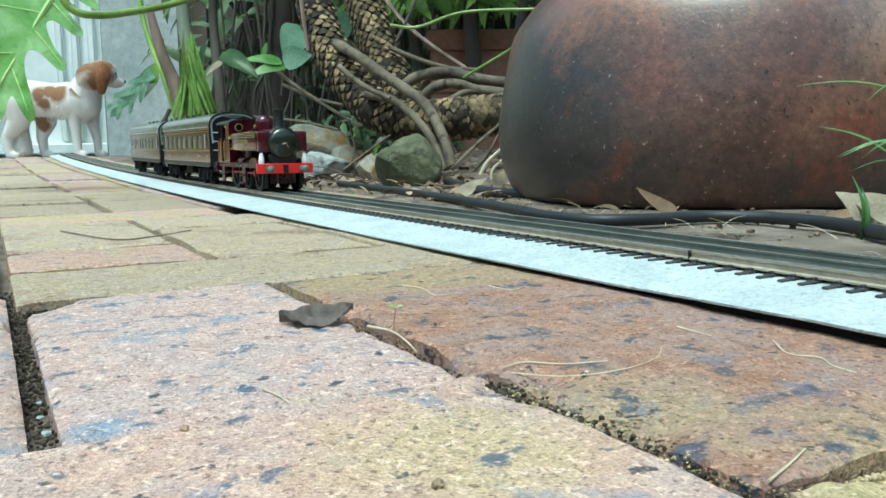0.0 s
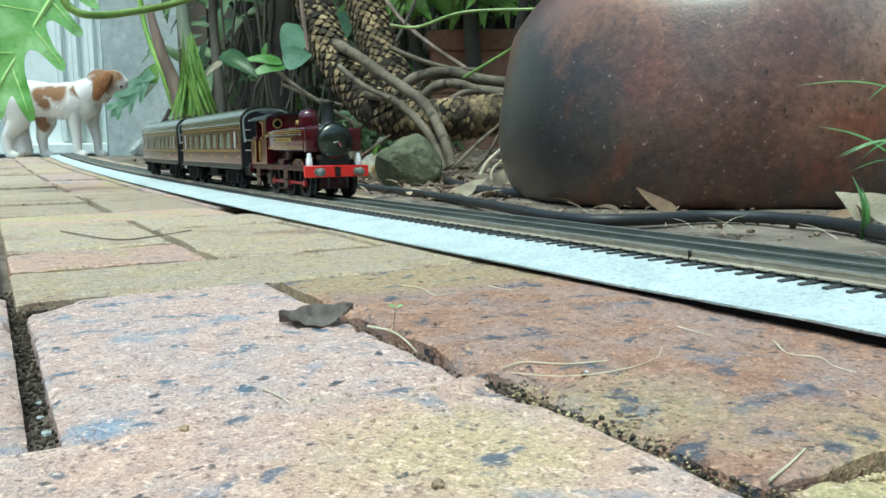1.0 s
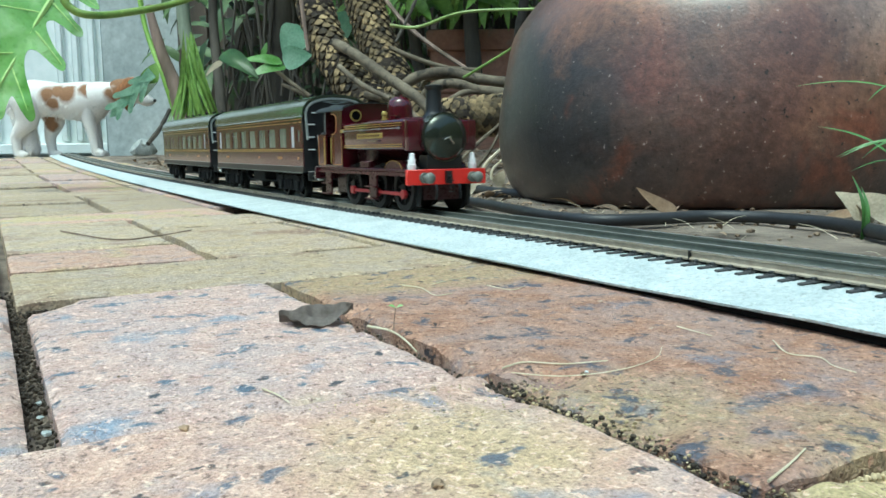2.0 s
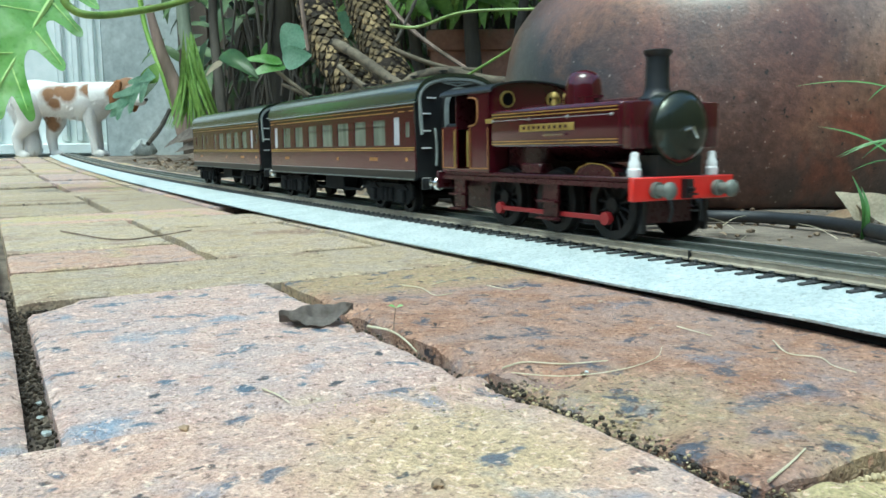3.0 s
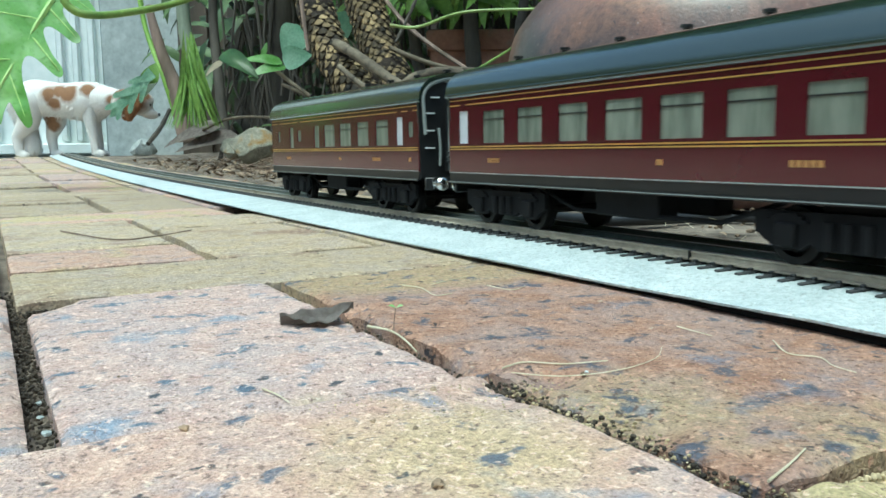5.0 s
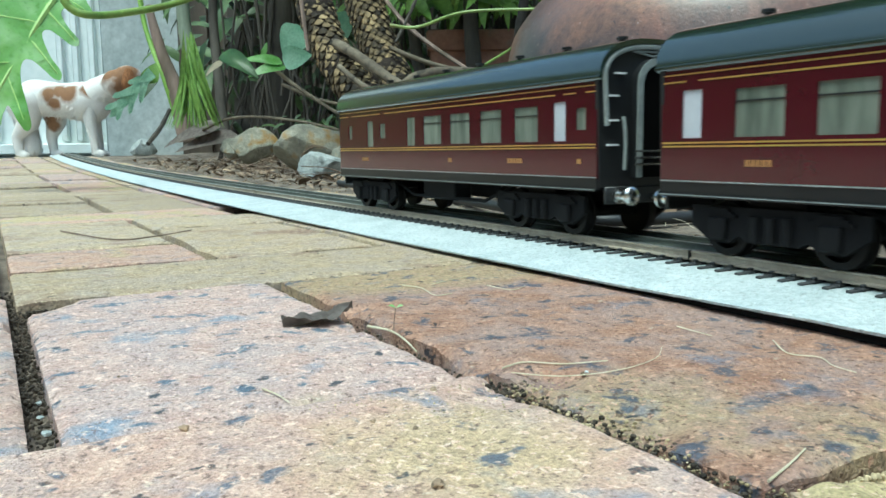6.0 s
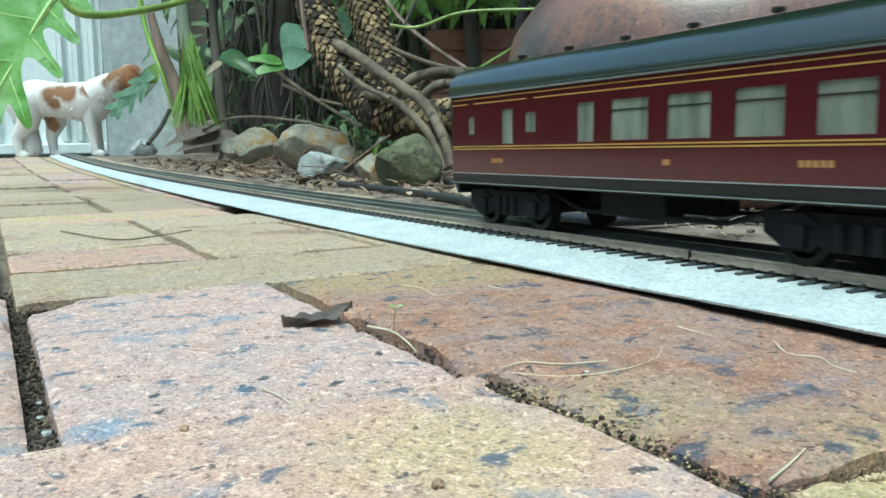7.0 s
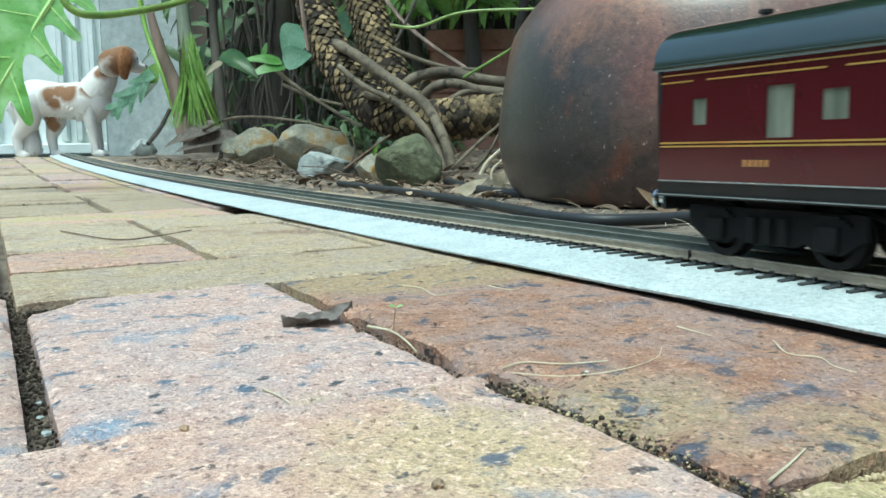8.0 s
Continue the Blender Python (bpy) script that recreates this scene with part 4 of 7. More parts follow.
    cab_arch = [(-half, 0.0725)] + [(-half * math.cos(math.pi * k / 12), 0.0735 + 0.0058 * math.sin(math.pi * k / 12)) for k in range(13)] + [(half, 0.0725)]
    bm = bmesh.new()
    extrude_profile(bm, [(-half, 0.0292)] + cab_arch + [(half, 0.0292)], -0.0558, -0.0545)
    P("cab_front", bm, "maroon")
    bm = bmesh.new()
    extrude_profile(bm, [(-half, 0.0292), (-half, 0.0555), (half, 0.0555), (half, 0.0292)], -0.1085, -0.1075)
    P("bunker_back", bm, "maroon")
    bm = bmesh.new()
    up = [(y * 1.04, z + 0.0009) for y, z in cab_arch[1:-1]]
    extrude_profile(bm, cab_arch[1:-1] + list(reversed(up)), -0.1095, -0.0515)
    P("cab_roof", bm, "black")
    bm = bmesh.new()
    extrude_profile(bm, [(-half + 0.001, 0.054)] + [(a * 0.96, b - 0.0006) for a, b in cab_arch[1:-1]] + [(half - 0.001, 0.054)], -0.0935, -0.0925)
    P("cab_back", bm, "maroon_dark")
    # black block added so the cab opening reads as shaded
    bm = bmesh.new()
    box(bm, -0.0665, -0.0558, -0.021, 0.021, 0.0292, 0.0665, 0.002, 2)
    box(bm, -0.072, -0.0665, -0.014, 0.014, 0.0292, 0.05, 0.001, 1)
    P("backhead", bm, "frame_black", "matt black boiler end added to darken the cab opening")
    bm = bmesh.new()
    box(bm, -0.0915, -0.0665, -0.024, 0.024, 0.0292, 0.031)
    P("cab_floor", bm, "frame_black")
    for e in (-1, 1):
        bm = bmesh.new()
        yy = e * (half + 0.0002)
        tube(bm, [(-0.0768, yy, 0.0714), (-0.0705, yy, 0.0712), (-0.0672, yy, 0.0690), (-0.0664, yy, 0.0640), (-0.0668, yy, 0.0590), (-0.0700, yy, 0.0560), (-0.0763, yy, 0.0553)], 0.0004, seg=6, n=4)
        P("cab_edging", bm, "dull_gold", "dull gold edging of the cab opening")
    bm = bmesh.new()
    box(bm, -0.107, -0.093, -half + 0.0015, half - 0.0015, 0.054, 0.0575, 0.001, 1)
    P("coal", bm, "black")
    for e in (-1, 1):
        for xx, way in ((-0.0545, 1),):
            bm = bmesh.new()
            lathe(bm, [(0.0034, 0.0), (0.0047, 0.0), (0.0047, 0.0014), (0.0034, 0.0014)], 24, "X", (xx, e * 0.0158, 0.0697))
            win = P("porthole", bm, "brass", "brass rimmed round cab window")
            # black disc in place of the shaded cab behind the pane
            bm = bmesh.new()
            rod(bm, (xx, e * 0.0158, 0.0697), (xx + 0.0017, e * 0.0158, 0.0697), 0.0036, seg=24)
            part("glass_shade", bm, M["dark_void"], win)
    bm = bmesh.new()
    box(bm, -0.058, -0.0515, -half - 0.0002, -half + 0.002, 0.0562, 0.0588)
    P("bracket", bm, "brass")
    buffers(loco, -0.1085, 0.0236, -1, M["silver"], 0.0042, 0.0185)
    bm = bmesh.new()
    box(bm, -0.111, -0.1085, -0.0305, 0.0305, 0.0188, 0.0292, 0.0004, 1)
    P("rear_beam", bm, "maroon_dark")
    wheels = []
    for xx in (-0.046, 0.0, 0.043):
        wheels.append((wheelset(loco, 0.0158, 0.0203, 12, xx), 0.0158, xx))
    rods = []
    for e in (-1, 1):
        bm = bmesh.new()
        box(bm, -0.047, 0.044, -0.0006, 0.0006, -0.0012, 0.0012, 0.0003, 1)
        for xx in (-0.046, 0.0, 0.043):
            rod(bm, (xx, -0.0014, 0), (xx, 0.0014, 0), 0.0031, seg=12)
        r = part("coupling_rod", bm, M["rod_red"], loco, "dull red coupling rod")
        rods.append((r, e))
    return loco, wheels, rods


coach_a, wheels_a = build_coach(PLAIN, "maroon model coach with yellow lining and curtained windows")
coach_b, wheels_b = build_coach(BRAKE, "maroon model brake coach with yellow lining, few windows")
loco, wheels_l, rods_l = build_loco()


# ---- house wall, threshold, fence ----
def build_setting():
    wall = empty("wall_house", pose(0, 0, 0), "off-white panelled wall of a garden building", "wall", kind="structure")
    y = 4.3
    bm = bmesh.new()
    box(bm, -2.72, -1.52, y, y + 0.12, 0.0, 2.6)
    part("wall_board", bm, M["wall"], wall)
    for x in [-2.36, -2.32, -1.965, -1.885, -1.80, -1.70]:
        bm = bmesh.new()
        box(bm, x - 0.018, x + 0.018, y - 0.03, y, 0.12, 2.5, 0.006, 1)
        part("batten", bm, M["wall"], wall)
    bm = bmesh.new()
    box(bm, -2.40, -1.66, y - 0.05, y, 0.055, 0.11, 0.006, 1)
    part("door_rail", bm, M["wall"], wall)
    # dark strip put where the opening beside the boards lies in shade
    bm = bmesh.new()
    box(bm, -2.5, -2.38, y - 0.02, y, 0.0, 0.62)
    part("gap_shade", bm, M["step"], wall)
    bm = bmesh.new()
    box(bm, -1.66, -1.25, y - 0.25, y + 0.1, 0.0, 2.6, 0.01, 1)
    tagged(link("wall_column", bm, M["wall_grey"]), "grey rendered column beside the white wall", "column", kind="structure")
    bm = bmesh.new()
    box(bm, -6.0, -1.30, 3.17, 4.4, -0.02, 0.040, 0.006, 1)
    tagged(link("threshold", bm, M["step"]), "dark slate threshold step at the edge of the paving", "step", kind="structure")
    # fence added to close the bed and give the planting a dark backdrop
    fence = empty("fence", pose(0, 0, 0), "dark weathered timber paling fence added as a dark backdrop behind the planting", "fence", kind="structure")
    for k in range(40):
        bm = bmesh.new()
        x = -1.14 + k * 0.125
        box(bm, x, x + 0.132, 3.60 + 0.022 * (k % 2), 3.62 + 0.022 * (k % 2), 0.0, 1.9 + 0.02 * math.sin(k * 2.1), 0.003, 1)
        part("paling", bm, M["fence"], fence)
    bm = bmesh.new()
    box(bm, -1.14, 3.75, 3.66, 3.70, 0.5, 0.58)
    part("fence_rail", bm, M["fence"], fence)

    # plain unseen walls added to close the garden behind and beside the viewer; they dim low sky and tint reflections
    for name, (x0, x1, y0, y1) in (("unseen_wall_north", (-6.0, -2.72, 4.32, 4.5)), ("unseen_wall_west", (-6.2, -6.0, -4.2, 4.42)), ("unseen_wall_south", (-6.0, 3.8, -4.2, -4.0)), ("unseen_wall_east", (3.8, 4.0, -4.2, 3.7))):
        bm = bmesh.new()
        box(bm, x0, x1, y0, y1, -0.05, 2.3, 0.01, 1)
        tagged(link(name, bm, M["boundary"]), "plain olive wall added out of view to shape light and reflections", "wall", kind="structure")


build_setting()


# ---- pot ----
def build_pot():
    bm = bmesh.new()
    prof = glide([(0.190, 0.000, 0), (0.213, 0.004, 0), (0.2285, 0.04, 0), (0.232, 0.085, 0), (0.2205, 0.154, 0), (0.2055, 0.185, 0), (0.178, 0.216, 0), (0.13, 0.25, 0), (0.105, 0.262, 0), (0.102, 0.285, 0), (0.115, 0.295, 0), (0.108, 0.30, 0), (0.095, 0.285, 0), (0.095, 0.25, 0)], 4)
    lathe(bm, [(p.x, p.y) for p in prof], 128)
    for v in bm.verts:
        v.co += Vector((v.co.x, v.co.y, 0)).normalized() * 0.0016 * noise.noise(v.co * 14)
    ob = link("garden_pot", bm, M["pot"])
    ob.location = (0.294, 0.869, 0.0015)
    tagged(ob, "large round brown glazed stoneware pot on the soil", "pot")


build_pot()


def tube_thing(name, pts, r0, r1, mat, label, category, seg=8, wobble=0.0, group=""):
    bm = bmesh.new()
    tube(bm, pts, r0, r1, seg, 7, wobble)
    return tagged(link(name, bm, M[mat]), label, category, group)


tube_thing("garden_hose", [(-0.1504, 1.1848, 0.0084), (-0.1071, 1.0796, 0.0077), (-0.0405, 0.9258, 0.0073), (0.0095, 0.7953, 0.0069), (0.0466, 0.6883, 0.0066), (0.0729, 0.5899, 0.0065), (0.1003, 0.5375, 0.0070), (0.1387, 0.5407, 0.0070), (0.1819, 0.5572, 0.0070), (0.2152, 0.5428, 0.0070), (0.2360, 0.5057, 0.0070), (0.2399, 0.4647, 0.0070), (0.2386, 0.4164, 0.0070), (0.2390, 0.3480, 0.0070)], 0.0042, 0.0042, "cable", "black rubber hose lying on the soil beside the track", "hose", 10)
tube_thing("garden_hose", [(0.0060, 1.1569, 0.0092), (0.0388, 0.9709, 0.0081), (0.0599, 0.8837, 0.0077), (0.0868, 0.8464, 0.0075)], 0.0055, 0.0055, "cable", "short visible length of black hose behind the pot", "hose", 10)


# ---- rocks ----
def rock(at, size, mat, label, seed):
    bm = bmesh.new()
    bmesh.ops.create_icosphere(bm, subdivisions=5, radius=1.0)
    off = Vector((seed * 7.1, seed * 3.3, seed))
    for v in bm.verts:
        n = v.co.normalized()
        k = 1 + 0.22 * noise.noise(n * 1.3 + off) + 0.10 * noise.noise(n * 3.1 + off) + 0.035 * noise.noise(n * 9 + off)
        c = n * k
        for d in range(8):
            q = Vector((math.sin(seed + d * 2.4), math.cos(seed * 1.7 + d), 0.6 * math.sin(seed * 2.2 + d * 1.3))).normalized()
            h = c.dot(q) - 0.70
            if h > 0:
                c -= q * h * 0.85
        v.co = Vector((c.x * size[0], c.y * size[1], c.z * size[2]))
    ob = link("rock", bm, M[mat], angle=60)
    ob.location = Vector(at)
    return tagged(ob, label, "rock", "rocks edging the garden bed")


rock((-0.0400, 1.1700, 0.0287), (0.054, 0.050, 0.045), "rock_green", "large mossy grey green rock on the soil", 1.0)
rock((-0.2136, 1.4500, 0.0225), (0.054, 0.045, 0.034), "rock_white", "whitish quartz rock at the bed's edge", 2.3)
rock((-0.2639, 1.6600, 0.0592), (0.088, 0.06, 0.048), "rock_pale", "pale yellowish sandstone rock with lichen", 3.1)
rock((-0.4500, 1.9500, 0.0696), (0.066, 0.05, 0.042), "rock_pale", "pale flat sandstone rock half in soil", 4.7)
rock((-0.1165, 1.3200, 0.0262), (0.026, 0.024, 0.022), "rock_pale", "small pale stone beside the mossy rock", 5.2)
rock((-0.5255, 2.1000, 0.0655), (0.04, 0.04, 0.03), "rock_pale", "small sandstone rock among leaf litter", 6.4)
rock((-1.0565, 2.9000, 0.0736), (0.05, 0.05, 0.03), "rock_white", "grey stone at the foot of the column", 8.8)
rock((-0.1789, 1.5000, 0.0363), (0.03, 0.03, 0.03), "rock_pale", "rounded pale stone behind the quartz rock", 9.9)


# ---- scarred trunks and aerial roots ----
def scarred_trunk(pts, r0, r1, label, rows, around):
    t = empty("philodendron_trunk", pose(0, 0, 0), label, "plant trunk", "scarred trunks")
    bm = bmesh.new()
    line = tube(bm, pts, r0, r1, 20, 12, 0.25)
    part("trunk", bm, M["trunk"], t)
    bm = bmesh.new()
    n = len(line) - 1
    for i in range(rows):
        f = (i + 0.5) / rows * n
        a, b = line[int(f)], line[min(int(f) + 1, n)]
        c = a.lerp(b, f - int(f))
        d = (line[min(int(f) + 2, n)] - line[max(int(f) - 1, 0)]).normalized()
        r = r0 + (r1 - r0) * f / n
        s = (Vector((0, -1, 0.2)) - d * Vector((0, -1, 0.2)).dot(d)).normalized()
        u = d.cross(s)
        pitch = 2 * math.pi * r / around
        tall = (line[min(int(f) + 1, n)] - line[int(f)]).length * n / rows
        for k in range(around):
            an = 2 * math.pi * (k + 0.5 * (i % 2)) / around + random.uniform(-0.07, 0.07)
            o = s * math.cos(an) + u * math.sin(an)
            w = o.cross(d).normalized()
            q = c + o * r
            k1, k2 = pitch * random.uniform(0.40, 0.47), tall * random.uniform(0.74, 0.92)
            ring = []
            for g in range(12):
                ga = 2 * math.pi * g / 12
                ca, sa = math.cos(ga), math.sin(ga)
                px, pz = math.copysign(abs(ca) ** 1.5, ca), math.copysign(abs(sa) ** 1.25, sa)
                ring.append(bm.verts.new(q + w * (k1 * px) + d * (k2 * pz) + o * (0.0022 + 0.0022 * pz - 0.0030 * px * px)))
            mid = bm.verts.new(q + o * random.uniform(0.0024, 0.0042))
            for g in range(12):
                bm.faces.new((ring[g], ring[(g + 1) % 12], mid))
    part("scarring", bm, M["scar"], t, "pale oval leaf scars")["kind"] = "stuff"
    # dark fibres between the scars
    bm = bmesh.new()
    for k in range(260):
        f = random.uniform(0.02, 0.95) * n
        c = line[int(f)]
        d = (line[min(int(f) + 1, n)] - line[max(int(f) - 1, 0)]).normalized()
        o = Vector((random.uniform(-1, 1), random.uniform(-1, 0.2), random.uniform(-0.6, 1)))
        o = (o - d * o.dot(d)).normalized()
        r = r0 + (r1 - r0) * f / n
        a = c + o * r
        blade(bm, a, a + o * random.uniform(0.002, 0.007) + d * random.uniform(-0.022, 0.022), 0.0022, n=3)
    part("fibre_tufts", bm, M["trunk"], t)["kind"] = "stuff"
    return t


scarred_trunk([(-0.2776, 1.6200, 0.5147), (-0.2477, 1.5800, 0.4011), (-0.2281, 1.5500, 0.3029), (-0.1864, 1.5000, 0.2127), (-0.1322, 1.4500, 0.1424), (-0.0677, 1.4200, 0.1032), (0.0087, 1.4200, 0.1061), (0.0794, 1.4600, 0.1127), (0.1849, 1.5000, 0.1211)], 0.031, 0.035, "curving dark trunk with pale diamond leaf scars", 84, 10)
scarred_trunk([(-0.1938, 1.8500, 0.5787), (-0.1789, 1.8200, 0.4526), (-0.1573, 1.8000, 0.3536), (-0.1222, 1.7600, 0.2532), (-0.0794, 1.7000, 0.1659), (-0.0314, 1.6600, 0.1120)], 0.041, 0.038, "thick scarred trunk behind the curving one", 54, 12)
roots = [
    ([(-0.1950, 1.5000, 0.2500), (-0.1527, 1.4300, 0.2230), (-0.0847, 1.3700, 0.1723), (-0.0259, 1.3100, 0.1266), (0.0030, 1.2600, 0.0720), (0.0153, 1.2400, 0.0290)], 0.0095, 0.008),
    ([(-0.1420, 1.4550, 0.1500), (-0.1190, 1.4000, 0.1475), (-0.0755, 1.3600, 0.1346), (-0.0325, 1.3000, 0.0952), (-0.0060, 1.2700, 0.0549), (0.0067, 1.2500, 0.0246)], 0.0075, 0.006),
    ([(-0.0885, 1.6000, 0.1616), (-0.0495, 1.6000, 0.1935), (0.0109, 1.6000, 0.2035), (0.0755, 1.5800, 0.1881), (0.1600, 1.5600, 0.1749)], 0.0105, 0.010),
    ([(-0.0385, 1.5600, 0.1351), (-0.0216, 1.5400, 0.1651), (0.0208, 1.5400, 0.1771), (0.0730, 1.5300, 0.1633), (0.1559, 1.5200, 0.1533)], 0.010, 0.009),
    ([(-0.0488, 1.5500, 0.1400), (0.0097, 1.5300, 0.1434), (0.0520, 1.5300, 0.1615), (0.1246, 1.5200, 0.1517)], 0.006, 0.006),
    ([(-0.0394, 1.6200, 0.1711), (-0.0280, 1.6200, 0.1906), (-0.0058, 1.6200, 0.1947), (0.0654, 1.6000, 0.1792)], 0.006, 0.006),
    ([(-0.1038, 1.7000, 0.2631), (-0.0457, 1.6800, 0.2375), (0.0114, 1.6600, 0.2180), (0.0785, 1.6400, 0.2097)], 0.005, 0.005),
    ([(-0.1722, 1.4000, 0.1966), (-0.1308, 1.3600, 0.1628), (-0.0828, 1.3300, 0.1374)], 0.005, 0.004),
]
for pts, ra, rb in roots:
    tube_thing("aerial_root", pts, ra, rb, "root", "smooth grey brown aerial root looping over the trunk", "root", 10, 0.12, "aerial roots")

# ---- stems at the back ----
stems = [
    ([(-0.8852, 2.4500, 0.6296), (-0.8715, 2.4500, 0.4369), (-0.8054, 2.4000, 0.2685), (-0.7671, 2.4000, 0.1217)], 0.008, 0.006, "leaf_lime", "slender yellowing cane"),
    ([(-0.8046, 2.3000, 0.4589), (-0.7755, 2.3000, 0.3366), (-0.7389, 2.3000, 0.2282), (-0.7177, 2.3000, 0.0872)], 0.010, 0.026, "sheath", "pinkish dry palm sheath"),
    ([(-0.7722, 2.5000, 0.6398), (-0.7689, 2.5000, 0.4433), (-0.7466, 2.4800, 0.2912), (-0.7311, 2.4500, 0.0805)], 0.019, 0.022, "cane", "pale grey green palm cane"),
    ([(-0.6781, 2.5000, 0.6386), (-0.6806, 2.5000, 0.4422), (-0.6587, 2.4500, 0.2544), (-0.6332, 2.4000, 0.0789)], 0.012, 0.016, "stem", "greyish palm stem with peeling sheath"),
    ([(-0.7451, 3.1000, 0.7775), (-0.7469, 3.1000, 0.4928), (-0.7451, 3.1000, 0.2854), (-0.7082, 3.0000, 0.0942)], 0.05, 0.05, "stem", "dark plant stem"),
    ([(-0.5995, 2.9000, 0.7297), (-0.6060, 2.9000, 0.4635), (-0.6208, 2.9000, 0.2891), (-0.6245, 2.9000, 0.0921)], 0.045, 0.05, "stem", "dark plant stem"),
    ([(-0.4676, 2.6000, 0.6591), (-0.4850, 2.6000, 0.4205), (-0.4995, 2.6000, 0.2642), (-0.4880, 2.6000, 0.0874)], 0.05, 0.05, "stem", "dark plant stem"),
    ([(0.0874, 2.3000, 0.5834), (0.0846, 2.3000, 0.4329), (0.0886, 2.3000, 0.3414), (0.0972, 2.3000, 0.2334)], 0.020, 0.022, "stem", "dark upright stem"),
    ([(0.2144, 2.5000, 0.6279), (0.2107, 2.5000, 0.4644), (0.2088, 2.5000, 0.3982), (0.2051, 2.5000, 0.2477)], 0.022, 0.024, "stem", "dark upright stem"),
    ([(-0.0847, 2.4000, 0.6085), (-0.0826, 2.4000, 0.4514), (-0.0728, 2.4000, 0.3559), (-0.0582, 2.4000, 0.2431)], 0.016, 0.018, "stem", "dark upright stem"),
    ([(0.2225, 2.1000, 0.5084), (0.2083, 2.1000, 0.3985), (0.1983, 2.1000, 0.3291), (0.1835, 2.1000, 0.0524)], 0.012, 0.014, "stem", "dark upright stem"),
]
for pts, ra, rb, mt, lb in stems:
    tube_thing("plant_stem", pts, ra, rb, mt, lb + " rising from the garden bed", "plant stem", 12, 0.15)
twigs = [
    ([(-0.1341, 1.8000, 0.4005), (-0.0761, 1.7500, 0.3211), (-0.0111, 1.7000, 0.2620), (0.0737, 1.6600, 0.2005)], 0.0050, 0.0040, "sheath"),
    ([(-0.0382, 1.7000, 0.3803), (-0.0696, 1.6800, 0.3105), (-0.0898, 1.6600, 0.2691)], 0.004, 0.003, "stem"),
    ([(-0.3704, 1.7500, 0.2432), (-0.3069, 1.7200, 0.1931), (-0.2320, 1.6800, 0.1436), (-0.1559, 1.6000, 0.1005)], 0.0045, 0.003, "root"),
    ([(-0.3458, 1.8000, 0.1998), (-0.2652, 1.7500, 0.1654), (-0.1822, 1.7000, 0.1440)], 0.004, 0.003, "root"),
    ([(-0.6394, 2.2000, 0.1153), (-0.5513, 2.1000, 0.1376), (-0.4559, 2.0000, 0.1396), (-0.3288, 1.9000, 0.1238), (-0.2252, 1.8000, 0.1007)], 0.0045, 0.003, "root"),
    ([(-0.2516, 1.5000, 0.3446), (-0.2455, 1.5000, 0.2853), (-0.2400, 1.5000, 0.2354)], 0.004, 0.003, "sheath"),
    ([(-0.3027, 1.9000, 0.3215), (-0.3359, 1.9000, 0.2966), (-0.3567, 1.9000, 0.2588), (-0.3686, 1.9000, 0.1823)], 0.006, 0.004, "stem"),
    ([(-0.9592, 2.9000, 0.2050), (-0.9581, 2.8000, 0.1431), (-0.9698, 2.7000, 0.0851)], 0.008, 0.008, "stem"),
    ([(-0.0088, 1.0000, 0.0100), (0.0176, 0.9300, -0.0014), (0.0372, 0.8600, -0.0100)], 0.0016, 0.001, "twig"),
    ([(-0.0165, 1.0500, 0.0115), (0.0125, 1.0300, 0.0084), (0.0408, 1.0200, 0.0142)], 0.002, 0.001, "twig"),
    ([(-0.0624, 1.0800, -0.0079), (-0.0168, 1.0600, -0.0014), (0.0344, 1.0400, 0.0149)], 0.002, 0.0012, "twig"),
    ([(0.0449, 1.1200, 0.0272), (0.0645, 1.1200, 0.0502), (0.0840, 1.1200, 0.0845)], 0.003, 0.002, "root"),
    ([(0.0508, 1.0800, 0.0207), (0.0599, 1.0800, 0.0370), (0.0794, 1.0800, 0.0561)], 0.003, 0.002, "straw"),
    ([(0.0639, 1.0500, 0.0156), (0.0654, 1.0500, 0.0287), (0.0801, 1.0500, 0.0430)], 0.0025, 0.001, "straw"),
    ([(0.0143, 1.1600, 0.0267), (0.0558, 1.1800, 0.0663), (0.0900, 1.2000, 0.0947)], 0.003, 0.002, "root"),
    ([(-0.1674, 1.4000, 0.0231), (-0.1260, 1.3800, 0.0516), (-0.0859, 1.3600, 0.0792)], 0.003, 0.002, "twig"),
    ([(-0.1670, 1.5000, 0.0928), (-0.1575, 1.4800, 0.0567), (-0.1664, 1.4600, 0.0216)], 0.002, 0.0015, "twig"),
]
for pts, ra, rb, mt in twigs:
    tube_thing("twig", pts, ra, rb, mt, "thin dry twig in the garden bed", "twig", 6, 0.2, "twigs in the garden bed")
for pts, r in (([(-0.0787, 1.3000, 0.2487), (-0.0345, 1.3000, 0.2456), (0.0358, 1.2800, 0.2638), (0.1464, 1.2600, 0.2642)], 0.0028), ([(0.0332, 1.2200, 0.1597), (0.0739, 1.2000, 0.1817), (0.1427, 1.1600, 0.2198)], 0.0022)):
    tube_thing("leaf_stalk", pts, r, r * 0.8, "stem_green", "thin green leaf stalk reaching past the trunks", "leaf stalk", 7)

# ---- planter behind the trunks ----
bm = bmesh.new()
box(bm, -0.03, 0.27, 2.38, 2.56, 0.02, 0.345, 0.012, 2)
box(bm, -0.04, 0.28, 2.365, 2.575, 0.335, 0.395, 0.01, 2)
box(bm, -0.036, 0.276, 2.372, 2.568, 0.215, 0.235, 0.006, 1)
